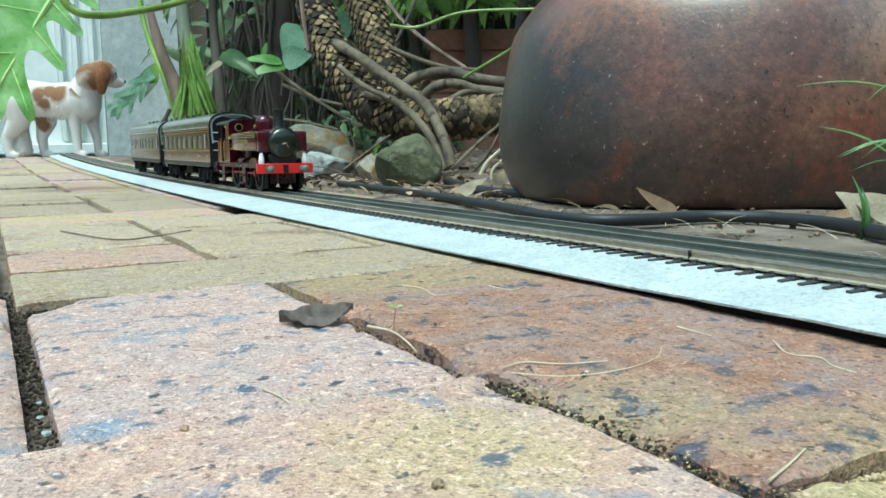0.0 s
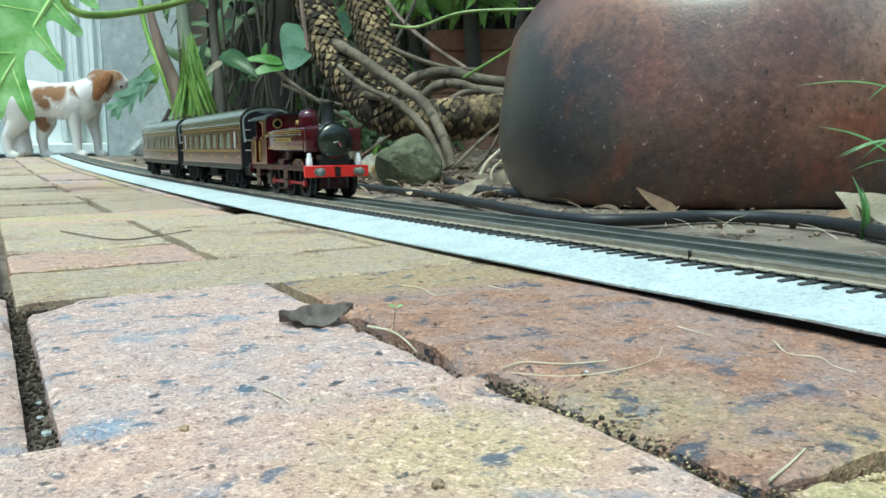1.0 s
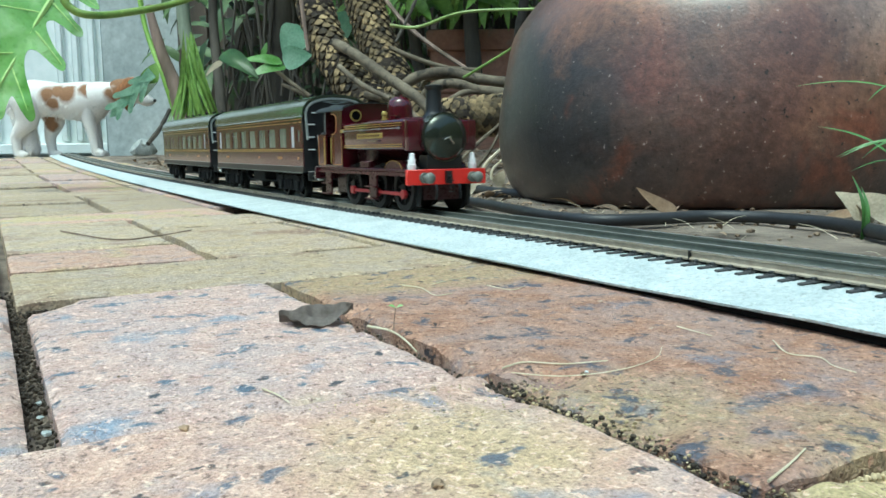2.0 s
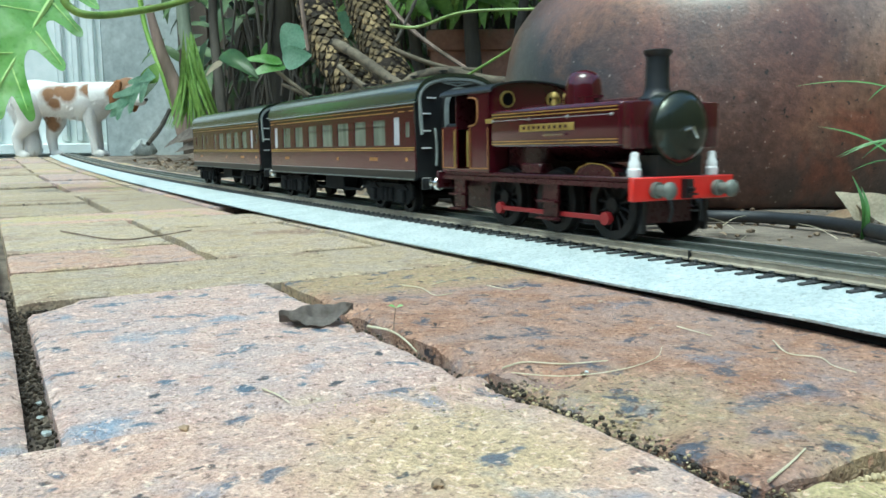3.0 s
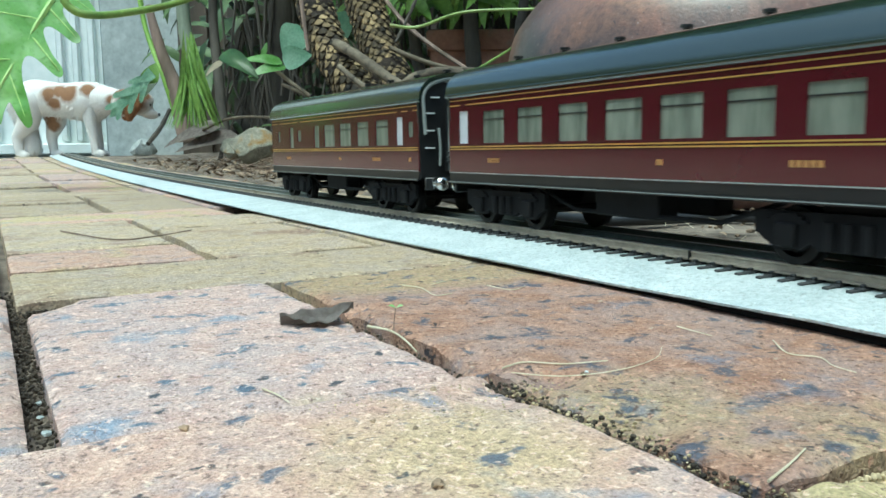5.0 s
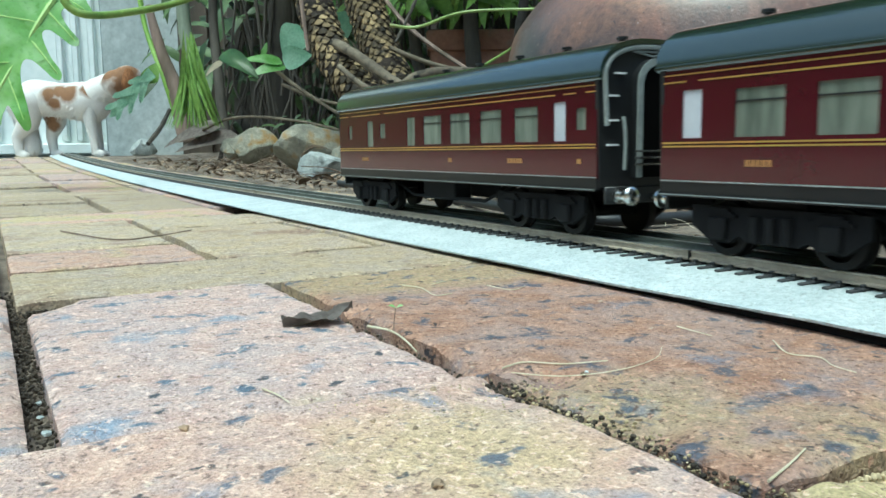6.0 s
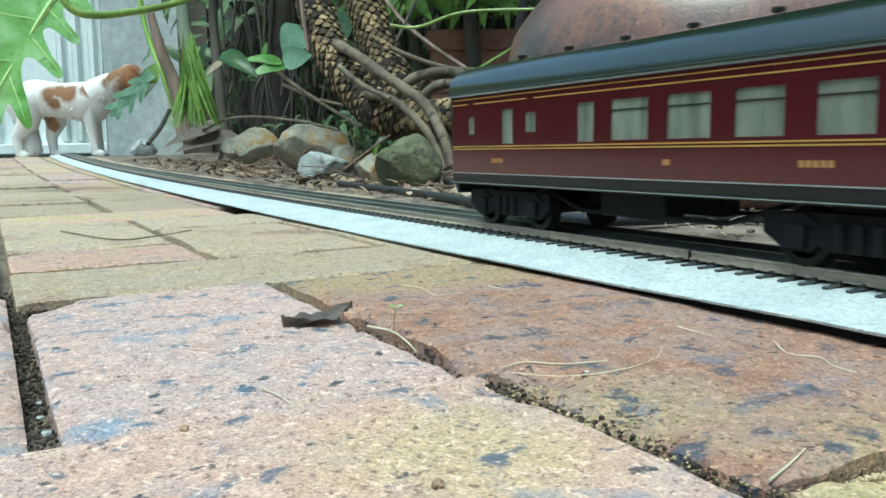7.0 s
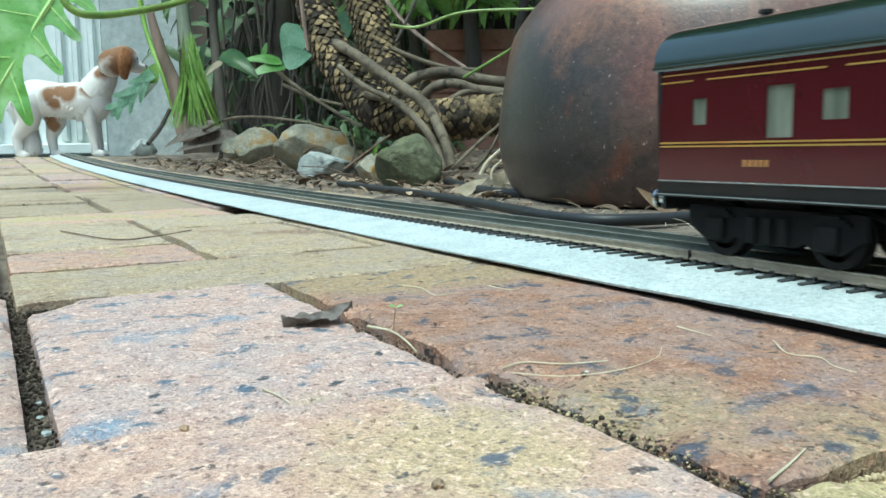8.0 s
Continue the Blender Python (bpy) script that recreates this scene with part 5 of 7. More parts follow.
tagged(link("planter", bm, M["terracotta"]), "faded terracotta planter box behind the trunks", "planter")


# ---- leaves ----
def leaf_on(name, base, tip, width, mat, label, up=(0, -0.8, 0.6), sag=0.0, shape=0.55, fold=0.2):
    bm = bmesh.new()
    blade(bm, base, tip, width, up, sag, fold, 12, shape)
    bmesh.ops.solidify(bm, geom=bm.faces[:], thickness=0.0006)
    return tagged(link(name, bm, M[mat], angle=70), label, "leaf")


leaf_on("leaf", (-0.4484, 1.7000, 0.2560), (-0.3662, 1.6600, 0.2003), 0.042, "leaf_mid", "broad glossy green leaf on a low shrub", sag=0.01)
leaf_on("leaf", (-0.4468, 1.7000, 0.2389), (-0.4912, 1.7200, 0.2093), 0.018, "cream_leaf", "pale underside of a turned leaf", sag=0.005)
leaf_on("leaf", (-0.3289, 1.7200, 0.2373), (-0.4119, 1.7000, 0.2408), 0.026, "leaf_bright", "bright green leaf on a low shrub", sag=0.008)
leaf_on("leaf", (-0.3232, 1.7200, 0.2303), (-0.3936, 1.6800, 0.2046), 0.03, "leaf_bright", "pale green leaf on a low shrub", sag=0.008)
leaf_on("leaf", (-0.3012, 1.7800, 0.3225), (-0.3303, 1.7600, 0.2461), 0.065, "leaf_cool", "broad bluish green leaf behind the trunk", up=(0.2, -1, 0.1))
leaf_on("leaf", (-0.3324, 1.7400, 0.2475), (-0.2704, 1.7400, 0.2549), 0.05, "leaf_cool", "broad bluish green leaf behind the trunk", up=(0.1, -1, 0.1))
leaf_on("leaf", (-0.3694, 1.7200, 0.2516), (-0.3601, 1.7200, 0.2801), 0.012, "leaf_bright", "small new green leaf", up=(0, -1, 0))
leaf_on("leaf", (-0.2046, 1.8100, 0.3557), (-0.2317, 1.8500, 0.2743), 0.045, "leaf_cool", "bluish green leaf between the trunks", up=(0, -1, 0))
leaf_on("leaf", (-0.0757, 1.9000, 0.2235), (-0.0802, 1.9000, 0.2618), 0.03, "leaf_mid", "green leaf between the trunks", up=(0, -1, 0))
def lobed_leaf(name, lobes, mat, label, m, thick=0.0008, veins=True):
    """A leaf of deep rounded lobes along a midrib, x towards the tip, z facing."""
    leaf = empty(name, m, label, "leaf")
    bm = bmesh.new()
    for (ax, ay), (bx, by), w0, w1 in lobes:
        a, b = Vector((ax, ay, 0)), Vector((bx, by, 0))
        d = (b - a).normalized()
        s = Vector((-d.y, d.x, 0))
        n = 12
        rows = []
        ln = (b - a).length
        for i in range(n + 1):
            t = i / n
            w = (w0 + (w1 - w0) * t) * 0.5
            end = 1.0 if t < 0.8 else math.sqrt(max(0.0, 1 - ((t - 0.8) / 0.2) ** 2))
            w = max(w * end, 0.0008) * (1 + 0.12 * math.sin(9 * t + ax * 40))
            c = a + d * (ln * t)
            droop = -0.10 * ln * t * t
            rows.append([bm.verts.new(c + s * (w * q) + Vector((0, 0, droop + 0.10 * w * abs(q)))) for q in (-1, -0.5, 0, 0.5, 1)])
        for p, q in zip(rows, rows[1:]):
            for k in range(4):
                bm.faces.new((p[k], p[k + 1], q[k + 1], q[k]))
    bmesh.ops.solidify(bm, geom=bm.faces[:], thickness=thick)
    part("blade", bm, M[mat], leaf)
    if veins:
        bm = bmesh.new()
        for (ax, ay), (bx, by), w0, w1 in lobes:
            a, b = Vector((ax, ay, 0.0016)), Vector((bx, by, 0.0016))
            ln = (b - a).length
            tube(bm, [a.lerp(b, t) - Vector((0, 0, 0.10 * ln * t * t)) for t in (0, 0.3, 0.6, 0.92)], 0.0022 * (w0 / 0.045), 0.0007, 6, 3)
        part("vein", bm, M["leaf_vein"], leaf, "pale raised veins")
    return leaf


# ---- far foliage: leaves nobody could count ----
def thicket(name, centre, spread, count, size, mats, label, hang=0.4, seed=1):
    rnd = random.Random(seed)
    bm = bmesh.new()
    for _ in range(count):
        q = Vector((rnd.gauss(0, 1), rnd.gauss(0, 1), rnd.gauss(0, 1))).normalized() * rnd.random() ** 0.4
        c = Vector([m + s * 0.75 * v for m, s, v in zip(centre, spread, q)])
        d = Vector((rnd.uniform(-1, 1), rnd.uniform(-1, 0.4), rnd.uniform(-1, 1) - hang)).normalized()
        ln = size * rnd.uniform(0.6, 1.5)
        blade(bm, c, c + d * ln, ln * rnd.uniform(0.2, 0.45), (rnd.uniform(-0.5, 0.5), -0.5, 1), ln * 0.1, 0.25, 4, 0.6)
    return tagged(link(name, bm, M[mats]), label, "foliage", kind="stuff")


# lime leaves brighten the back by colour; the dark ones carry its shade
thicket("foliage", (0.05, 2.55, 0.62), (0.9, 0.5, 0.22), 260, 0.11, "leaf_lime", "lime green leaves high behind the trunks, sunlight put into the colour", seed=2)
thicket("foliage", (0.03, 2.28, 0.49), (0.42, 0.22, 0.09), 110, 0.075, "leaf_lime", "lime green leaves above the planter, sunlight put into the colour", seed=12)
thicket("foliage", (-0.45, 3.0, 0.45), (0.8, 0.5, 0.55), 520, 0.10, "leaf_dark", "dense dark foliage with shade put into the colour", seed=3)
thicket("foliage", (0.3, 2.9, 0.35), (1.0, 0.5, 0.4), 420, 0.09, "leaf_dark", "dense dark foliage with shade put into the colour", seed=4)
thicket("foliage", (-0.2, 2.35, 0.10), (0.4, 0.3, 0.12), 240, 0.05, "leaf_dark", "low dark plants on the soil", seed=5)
# unseen tree, added to keep sky light off the planting
tree = empty("tree", pose(0, 0, 0), "broad-leaved tree added out of view to shade the garden bed", "tree")
bm = bmesh.new()
tube(bm, [(0.95, 3.15, 0.0), (0.93, 3.1, 0.6), (0.85, 2.95, 1.2), (0.72, 2.6, 1.65)], 0.07, 0.035, 12, 6, 0.15)
part("trunk", bm, M["stem"], tree)
for tip in ((-0.45, 2.2, 1.72), (0.4, 1.3, 1.75), (1.5, 1.8, 1.75), (0.0, 3.0, 1.7), (1.6, 2.9, 1.7), (0.7, 1.9, 1.85)):
    bm = bmesh.new()
    tube(bm, [(0.86, 2.97, 1.15), ((0.86 + tip[0]) / 2, (2.97 + tip[1]) / 2, 1.5), tip], 0.03, 0.008, 8, 6, 0.15)
    part("limb", bm, M["stem"], tree)
crown = thicket("crown", (0.8, 2.25, 1.7), (1.55, 1.6, 0.2), 1500, 0.3, "leaf_mid", "broad green leaves added overhead to shade the garden bed", seed=8)
crown.parent = tree
thicket("foliage", (-0.2, 2.5, 0.62), (0.5, 0.3, 0.15), 90, 0.09, "leaf_mid", "mid green leaves among the stems", seed=6)


def hanging_roots():
    rnd = random.Random(9)
    bm = bmesh.new()
    for _ in range(170):
        x, y = rnd.uniform(-0.7, 0.5), rnd.uniform(2.45, 3.3)
        z = rnd.uniform(0.3, 0.9)
        pts = [(x, y, z), (x + rnd.uniform(-0.06, 0.06), y, z * 0.6), (x + rnd.uniform(-0.1, 0.1), y, rise(y))]
        tube(bm, pts, rnd.uniform(0.003, 0.010), 0.003, 5, 3)
    tagged(link("hanging_roots", bm, M["stem"]), "tangle of thin brown roots and dead stalks", "roots", kind="stuff")


hanging_roots()


def spiky_clump(base, height, spread, count, label, seed):
    rnd = random.Random(seed)
    plant = empty("grass_clump", pose(*base), label, "plant")
    for _ in range(count):
        bm = bmesh.new()
        a = rnd.uniform(-1, 1)
        foot = Vector((a * spread, rnd.uniform(-0.03, 0.03), 0))
        tip = Vector((a * spread * 0.15 + rnd.uniform(-0.012, 0.012), rnd.uniform(-0.03, 0.03), height * rnd.uniform(0.55, 1.0)))
        blade(bm, tip, foot, rnd.uniform(0.004, 0.008), (0, -1, 0), 0.022 * a, 0.3, 8, 0.9)
        part("blade", bm, M["leaf_lime"], plant)
    return plant


spiky_clump((-0.6197, 2.0500, 0.1143), 0.24, 0.07, 64, "bright lime green drooping strap leaves", 11)


def litter(name, count, mats, label, s_range, off_range, size, seed, straws=False):
    rnd = random.Random(seed)
    bm = bmesh.new()
    for _ in range(count):
        p = CENTRE - U * rnd.uniform(*s_range) + N * rnd.uniform(*off_range)
        p.z = soil_height(p.x, p.y) + 0.001
        if (p.xy - Vector((0.294, 0.869))).length < 0.215:
            continue
        a = rnd.uniform(0, 6.283)
        ln = size * rnd.uniform(0.5, 1.6)
        d = Vector((math.cos(a), math.sin(a), rnd.uniform(-0.05, 0.45))) * ln
        if straws:
            tube(bm, [p, p + d * 0.5 + Vector((0, 0, ln * 0.08)), p + d], ln * 0.012, ln * 0.006, 5, 3)
        else:
            blade(bm, p, p + d, ln * rnd.uniform(0.2, 0.45), (rnd.uniform(-0.4, 0.4), rnd.uniform(-0.4, 0.4), 1), ln * 0.12, rnd.uniform(-0.4, 0.6), 5, 0.6)
    tagged(link(name, bm, M[mats]), label, "leaf litter", kind="stuff")


litter("leaf_litter", 1100, "litter", "dry brown leaf litter on the soil", (0.3, 2.6), (0.11, 0.9), 0.02, 21)
litter("leaf_litter", 500, "litter", "small dry leaf crumbs beside the track", (-0.3, 2.4), (0.085, 0.3), 0.006, 22)
litter("leaf_crumbs", 900, "litter", "small broken leaves round the rocks", (0.5, 2.4), (0.11, 0.55), 0.013, 25)
litter("dead_stalks", 420, "twig", "thin broken stalks on the soil", (0.85, 2.4), (0.14, 0.9), 0.06, 23, True)
litter("dry_straw", 45, "straw", "bleached straw beside the hose", (-0.25, 0.6), (0.09, 0.17), 0.013, 24, True)


def crumbs():
    rnd = random.Random(31)
    bm = bmesh.new()
    for _ in range(900):
        p = CENTRE - U * rnd.uniform(-0.35, 2.2) + N * rnd.uniform(0.07, 0.30)
        r = rnd.uniform(0.0007, 0.0026)
        bmesh.ops.create_icosphere(bm, subdivisions=1, radius=r, matrix=Matrix.Translation((p.x, p.y, soil_height(p.x, p.y) + r * 0.4)) @ Matrix.Diagonal((1, rnd.uniform(0.6, 1.2), 0.7, 1)))
    tagged(link("soil_crumbs", bm, M["litter"]), "crumbs of soil and grit beside the rail", "grit", kind="stuff")


crumbs()

leaf_on("dead_leaf", (0.1799, 0.6220, 0.0043), (0.1494, 0.6250, 0.0241), 0.011, "tan_leaf", "tan dead leaf leaning on the pot", up=(0.2, -1, 0.4), sag=-0.003)
leaf_on("dead_leaf", (0.0145, 0.9400, -0.0039), (0.0531, 0.9600, 0.0204), 0.019, "cream_leaf", "cream dead leaf on the soil", up=(-0.2, -0.7, 0.7), sag=0.003)
leaf_on("dead_leaf", (0.0691, 1.0200, 0.0082), (0.0777, 1.0200, 0.0279), 0.016, "cream_leaf", "cream dead leaf on the soil", up=(-0.2, -0.9, 0.3), sag=0.003)
leaf_on("dead_leaf", (0.2650, 0.5000, 0.0047), (0.2496, 0.5150, 0.0251), 0.021, "cream_leaf", "curled cream dead leaf beside the pot", up=(0.3, -0.9, 0.3), sag=0.004)
leaf_on("dead_leaf", (0.2614, 0.5600, 0.0007), (0.2824, 0.5300, 0.0098), 0.012, "tan_leaf", "tan dead leaf beside the pot", up=(0.1, -0.7, 0.6), sag=0.003)
leaf_on("dead_leaf", (0.2745, 0.4800, 0.0081), (0.2601, 0.5200, 0.0229), 0.018, "cream_leaf", "curled cream dead leaf beside the pot", up=(-0.3, -0.9, 0.5), sag=0.004)
leaf_on("dead_leaf", (-0.1152, 1.3000, 0.0069), (-0.0758, 1.2400, -0.0086), 0.014, "cream_leaf", "cream dead leaf by the hose", up=(0.1, -0.6, 0.8))
leaf_on("dead_leaf", (-0.2420, 1.3950, 0.0420), (-0.1900, 1.4000, 0.0560), 0.014, "litter", "curled brown dead leaf on the quartz rock", up=(0, -0.4, 1), sag=0.012, fold=0.6)
leaf_on("leaf", (-0.0900, 1.1800, 0.0500), (-0.0760, 1.1700, 0.0590), 0.009, "leaf_lime", "tiny yellow green leaf beside the mossy rock", up=(0, -0.8, 0.6))
leaf_on("leaf", (-0.1000, 1.1850, 0.0480), (-0.0900, 1.1750, 0.0640), 0.008, "leaf_lime", "tiny yellow green leaf beside the mossy rock", up=(0, -0.8, 0.6))
leaf_on("dead_leaf", (-0.5936, 2.2000, 0.1223), (-0.7652, 2.2500, 0.0688), 0.07, "dry_leaf", "large grey dead leaf on the soil", up=(0.1, -0.6, 0.8), sag=0.01)
leaf_on("dead_leaf", (-0.5491, 2.2000, 0.0992), (-0.7185, 2.2000, 0.0560), 0.05, "dry_leaf", "large grey dead leaf on the soil", up=(0.2, -0.7, 0.7), sag=0.01)


def green_blades(label, items):
    plant = empty("grass_tuft", pose(0, 0, 0), label, "grass")
    for a, b, w in items:
        bm = bmesh.new()
        blade(bm, a, b, w, (0.1, -0.6, 0.8), 0.006, 0.3, 8, 0.75)
        part("blade", bm, M["leaf_mid"], plant)


green_blades("green grass tuft beside the pot", [((0.2359, 0.4550, -0.0004), (0.2328, 0.4620, 0.0377), 0.0028), ((0.2363, 0.4550, -0.0004), (0.2375, 0.4600, 0.0313), 0.003), ((0.2614, 0.4600, 0.0406), (0.2166, 0.4700, 0.0654), 0.0028), ((0.2726, 0.4700, 0.0564), (0.2292, 0.4700, 0.0472), 0.0022), ((0.2668, 0.4600, 0.0564), (0.2419, 0.4700, 0.0464), 0.0022),
                                                 ((0.2677, 0.4600, 0.0421), (0.2361, 0.4700, 0.0394), 0.0016), ((0.2711, 0.4700, 0.0820), (0.2064, 0.4800, 0.0890), 0.0016), ((0.2708, 0.4700, 0.0884), (0.2490, 0.4800, 0.0797), 0.0025), ((0.2611, 0.4500, 0.0548), (0.2227, 0.4600, 0.0480), 0.0018)])


# ---- the big leaf overhead and its stalk ----
def split_leaf():
    """One wide blade cut into round lobes, x across, y up, facing z; it hangs from its stalk."""
    leaf = empty("split_leaf", pose(0, 0, 0), "large glossy bright green split leaf hanging from its stalk", "leaf")
    rim = [(7.0, 8.2), (7.6, 6.0), (8.6, 4.1), (8.5, 3.4), (7.2, 3.9), (5.2, 5.2), (4.2, 4.2), (5.2, 2.0), (6.3, 0.5), (6.2, -0.5), (5.2, -0.3), (3.8, 1.0), (2.6, 1.9), (1.7, 1.7), (1.7, 0.5), (2.6, -2.0), (3.8, -4.0), (3.7, -5.2), (2.8, -5.0),
           (1.2, -3.3), (0.1, -2.3), (-0.9, -2.2), (-1.4, -3.4), (-1.4, -5.6), (-0.8, -8.8), (-0.5, -11.2), (-1.2, -12.0), (-2.1, -10.8), (-3.3, -8.4), (-4.0, -9.4), (-5.0, -11.5), (-8.0, -10.5), (-9.5, -4.0), (-8.5, 4.0), (-4.5, 9.5), (1.0, 11.0), (5.0, 10.0)]
    line = [Vector((p.x / 100, p.y / 100, 0)) for p in glide([(x, y, 0) for x, y in rim + rim[:1]], 5)[:-1]]
    bm = bmesh.new()
    f = bm.faces.new([bm.verts.new(p) for p in line])
    bmesh.ops.triangulate(bm, faces=[f])
    bmesh.ops.subdivide_edges(bm, edges=[e for e in bm.edges if e.calc_length() > 0.02], cuts=3, use_grid_fill=True)
    a, b = Vector((0.046, 0.085, 0)), Vector((-0.065, -0.095, 0))
    d = (b - a).normalized()
    def lift(p):
        off = (p - a) - d * (p - a).dot(d)
        along = (p - a).dot(d)
        return 0.16 * off.length - 1.6 * off.length ** 2 - 0.5 * along * along + 0.003 * noise.noise(p * 45)
    for v in bm.verts:
        v.co.z = lift(v.co)
    bmesh.ops.recalc_face_normals(bm, faces=bm.faces)
    bmesh.ops.solidify(bm, geom=bm.faces[:], thickness=0.0008)
    part("blade", bm, M["leaf_bright"], leaf)
    for p, q, r in (((4.6, 8.5), (-6.5, -9.5), 0.0046), ((2.3, 4.8), (5.9, 0.2), 0.0018), ((-0.1, 0.9), (3.4, -4.4), 0.0018), ((-3.2, -4.2), (-1.2, -11.2), 0.0018), ((1.2, 3.0), (-7.0, 4.6), 0.0014), ((-2.2, -2.5), (-8.0, -2.5), 0.0014), ((3.9, 7.4), (8.2, 4.0), 0.0013)):
        bm = bmesh.new()
        u, w = Vector((*p, 0)) / 100, Vector((*q, 0)) / 100
        tube(bm, [c + Vector((0, 0, lift(c) + 0.0006)) for c in (u.lerp(w, k / 6) for k in range(7))], r, r * 0.35, 6, 2)
        part("vein", bm, M["leaf_vein"], leaf, "pale raised vein")
    return leaf


big_leaf = split_leaf()
LEAF_AT = Vector((-0.5623, 1.1500, 0.2209))
tube_thing("leaf_stalk", [(-0.5217, 1.1400, 0.2866), (-0.5069, 1.1400, 0.2550), (-0.4826, 1.1500, 0.2450), (-0.4464, 1.2000, 0.2566), (-0.3972, 1.2800, 0.2851), (-0.3284, 1.3600, 0.3366)], 0.0058, 0.0048, "stem_green", "thick arching green leaf stalk with brown base", "leaf stalk", 10)
low_leaf = lobed_leaf("split_leaf", [((-0.085, 0.0), (0.10, 0.0), 0.034, 0.024), ((-0.06, 0.0), (0.0, 0.036), 0.022, 0.014), ((-0.02, 0.0), (0.045, 0.036), 0.024, 0.014), ((0.03, 0.0), (0.085, 0.026), 0.022, 0.012), ((-0.06, 0.0), (-0.01, -0.03), 0.022, 0.014), ((-0.01, 0.0), (0.05, -0.032), 0.024, 0.014), ((0.04, 0.0), (0.09, -0.022), 0.02, 0.012)],
                      "leaf_cool", "pale green split leaf hanging before the dog", pose(0, 0, 0), veins=False)
def facing(at, along, face):
    x = Vector(along).normalized()
    z = Vector(face)
    z = (z - x * z.dot(x)).normalized()
    y = z.cross(x)
    return Matrix.Translation(at) @ Matrix((x, y, z)).transposed().to_4x4()


low_leaf.matrix_basis = facing((-0.8654, 2.3000, 0.2220), (-0.72, 0.05, -0.62), (0.1, -1, 0.25))
leaf_on("leaf", (-0.8166, 2.3000, 0.2478), (-0.7984, 2.3200, 0.3052), 0.05, "leaf_lime", "small lime green leaf above the pale one", up=(0, -1, 0))


# ---- dog ----
def fur(balls, mat, parent, count, length, seed, flow=(-0.35, 0.0, -0.75)):
    """Short locks lying along the coat, rooted on the outside of the blended body."""
    rnd = random.Random(seed)
    flow = Vector(flow)
    solid = [(Vector(c), Vector((r, r, r)) if isinstance(r, float) else Vector(r)) for c, r in balls]
    verts, faces = [], []
    weight = [r.x * r.z for _, r in solid]
    while len(faces) < count:
        c, r = rnd.choices(solid, weight)[0]
        o = Vector((rnd.gauss(0, 1), rnd.gauss(0, 1), rnd.gauss(0, 1))).normalized()
        p = c + Vector((o.x * r.x, o.y * r.y, o.z * r.z)) * 0.95
        if any(sum(((a - b) / q) ** 2 for a, b, q in zip(p, c2, r2)) < 0.86 for c2, r2 in solid):
            count -= 0.25
            continue
        ln = length * rnd.uniform(0.5, 1.3)
        d = o * 0.16 + flow + Vector((rnd.uniform(-0.3, 0.3), rnd.uniform(-0.3, 0.3), rnd.uniform(-0.3, 0.3)))
        d = (d - o * min(0.0, d.dot(o) - 0.10)).normalized()
        w = d.cross(o).normalized() * ln * 0.16
        k = len(verts)
        verts += [p - w, p + w, p + d * ln * 0.6 + w * 0.6 + o * ln * 0.06, p + d * ln, p + d * ln * 0.6 - w * 0.6 + o * ln * 0.06]
        faces.append((k, k + 1, k + 2, k + 3, k + 4))
    me = bpy.data.meshes.new("coat")
    me.from_pydata([tuple(v) for v in verts], [], faces)
    me.materials.append(mat)
    ob = new("coat", me)
    ob.parent = parent
    ob["label"], ob["kind"] = "soft wavy fur", "stuff"


def blend(name, balls, mat, parent, voxel=0.0045, locks=2000, length=0.012):
    bm = bmesh.new()
    for c, r in balls:
        ball(bm, c, r, 3)
    ob = part(name, bm, mat, parent)
    rm = ob.modifiers.new("skin", "REMESH")
    rm.mode, rm.voxel_size, rm.use_smooth_shade = "VOXEL", voxel, True
    sm = ob.modifiers.new("soften", "SMOOTH")
    sm.factor, sm.iterations = 0.6, 8
    if locks:
        fur(balls, mat, ob, locks, length, len(balls) + int(locks))
    return ob


def chain(pts, radii, n=6):
    out = []
    for (a, ra), (b, rb) in zip(zip(pts, radii), zip(pts[1:], radii[1:])):
        for k in range(n):
            t = k / n
            out.append((tuple(Vector(a).lerp(Vector(b), t)), ra + (rb - ra) * t))
    return out + [(pts[-1], radii[-1])]


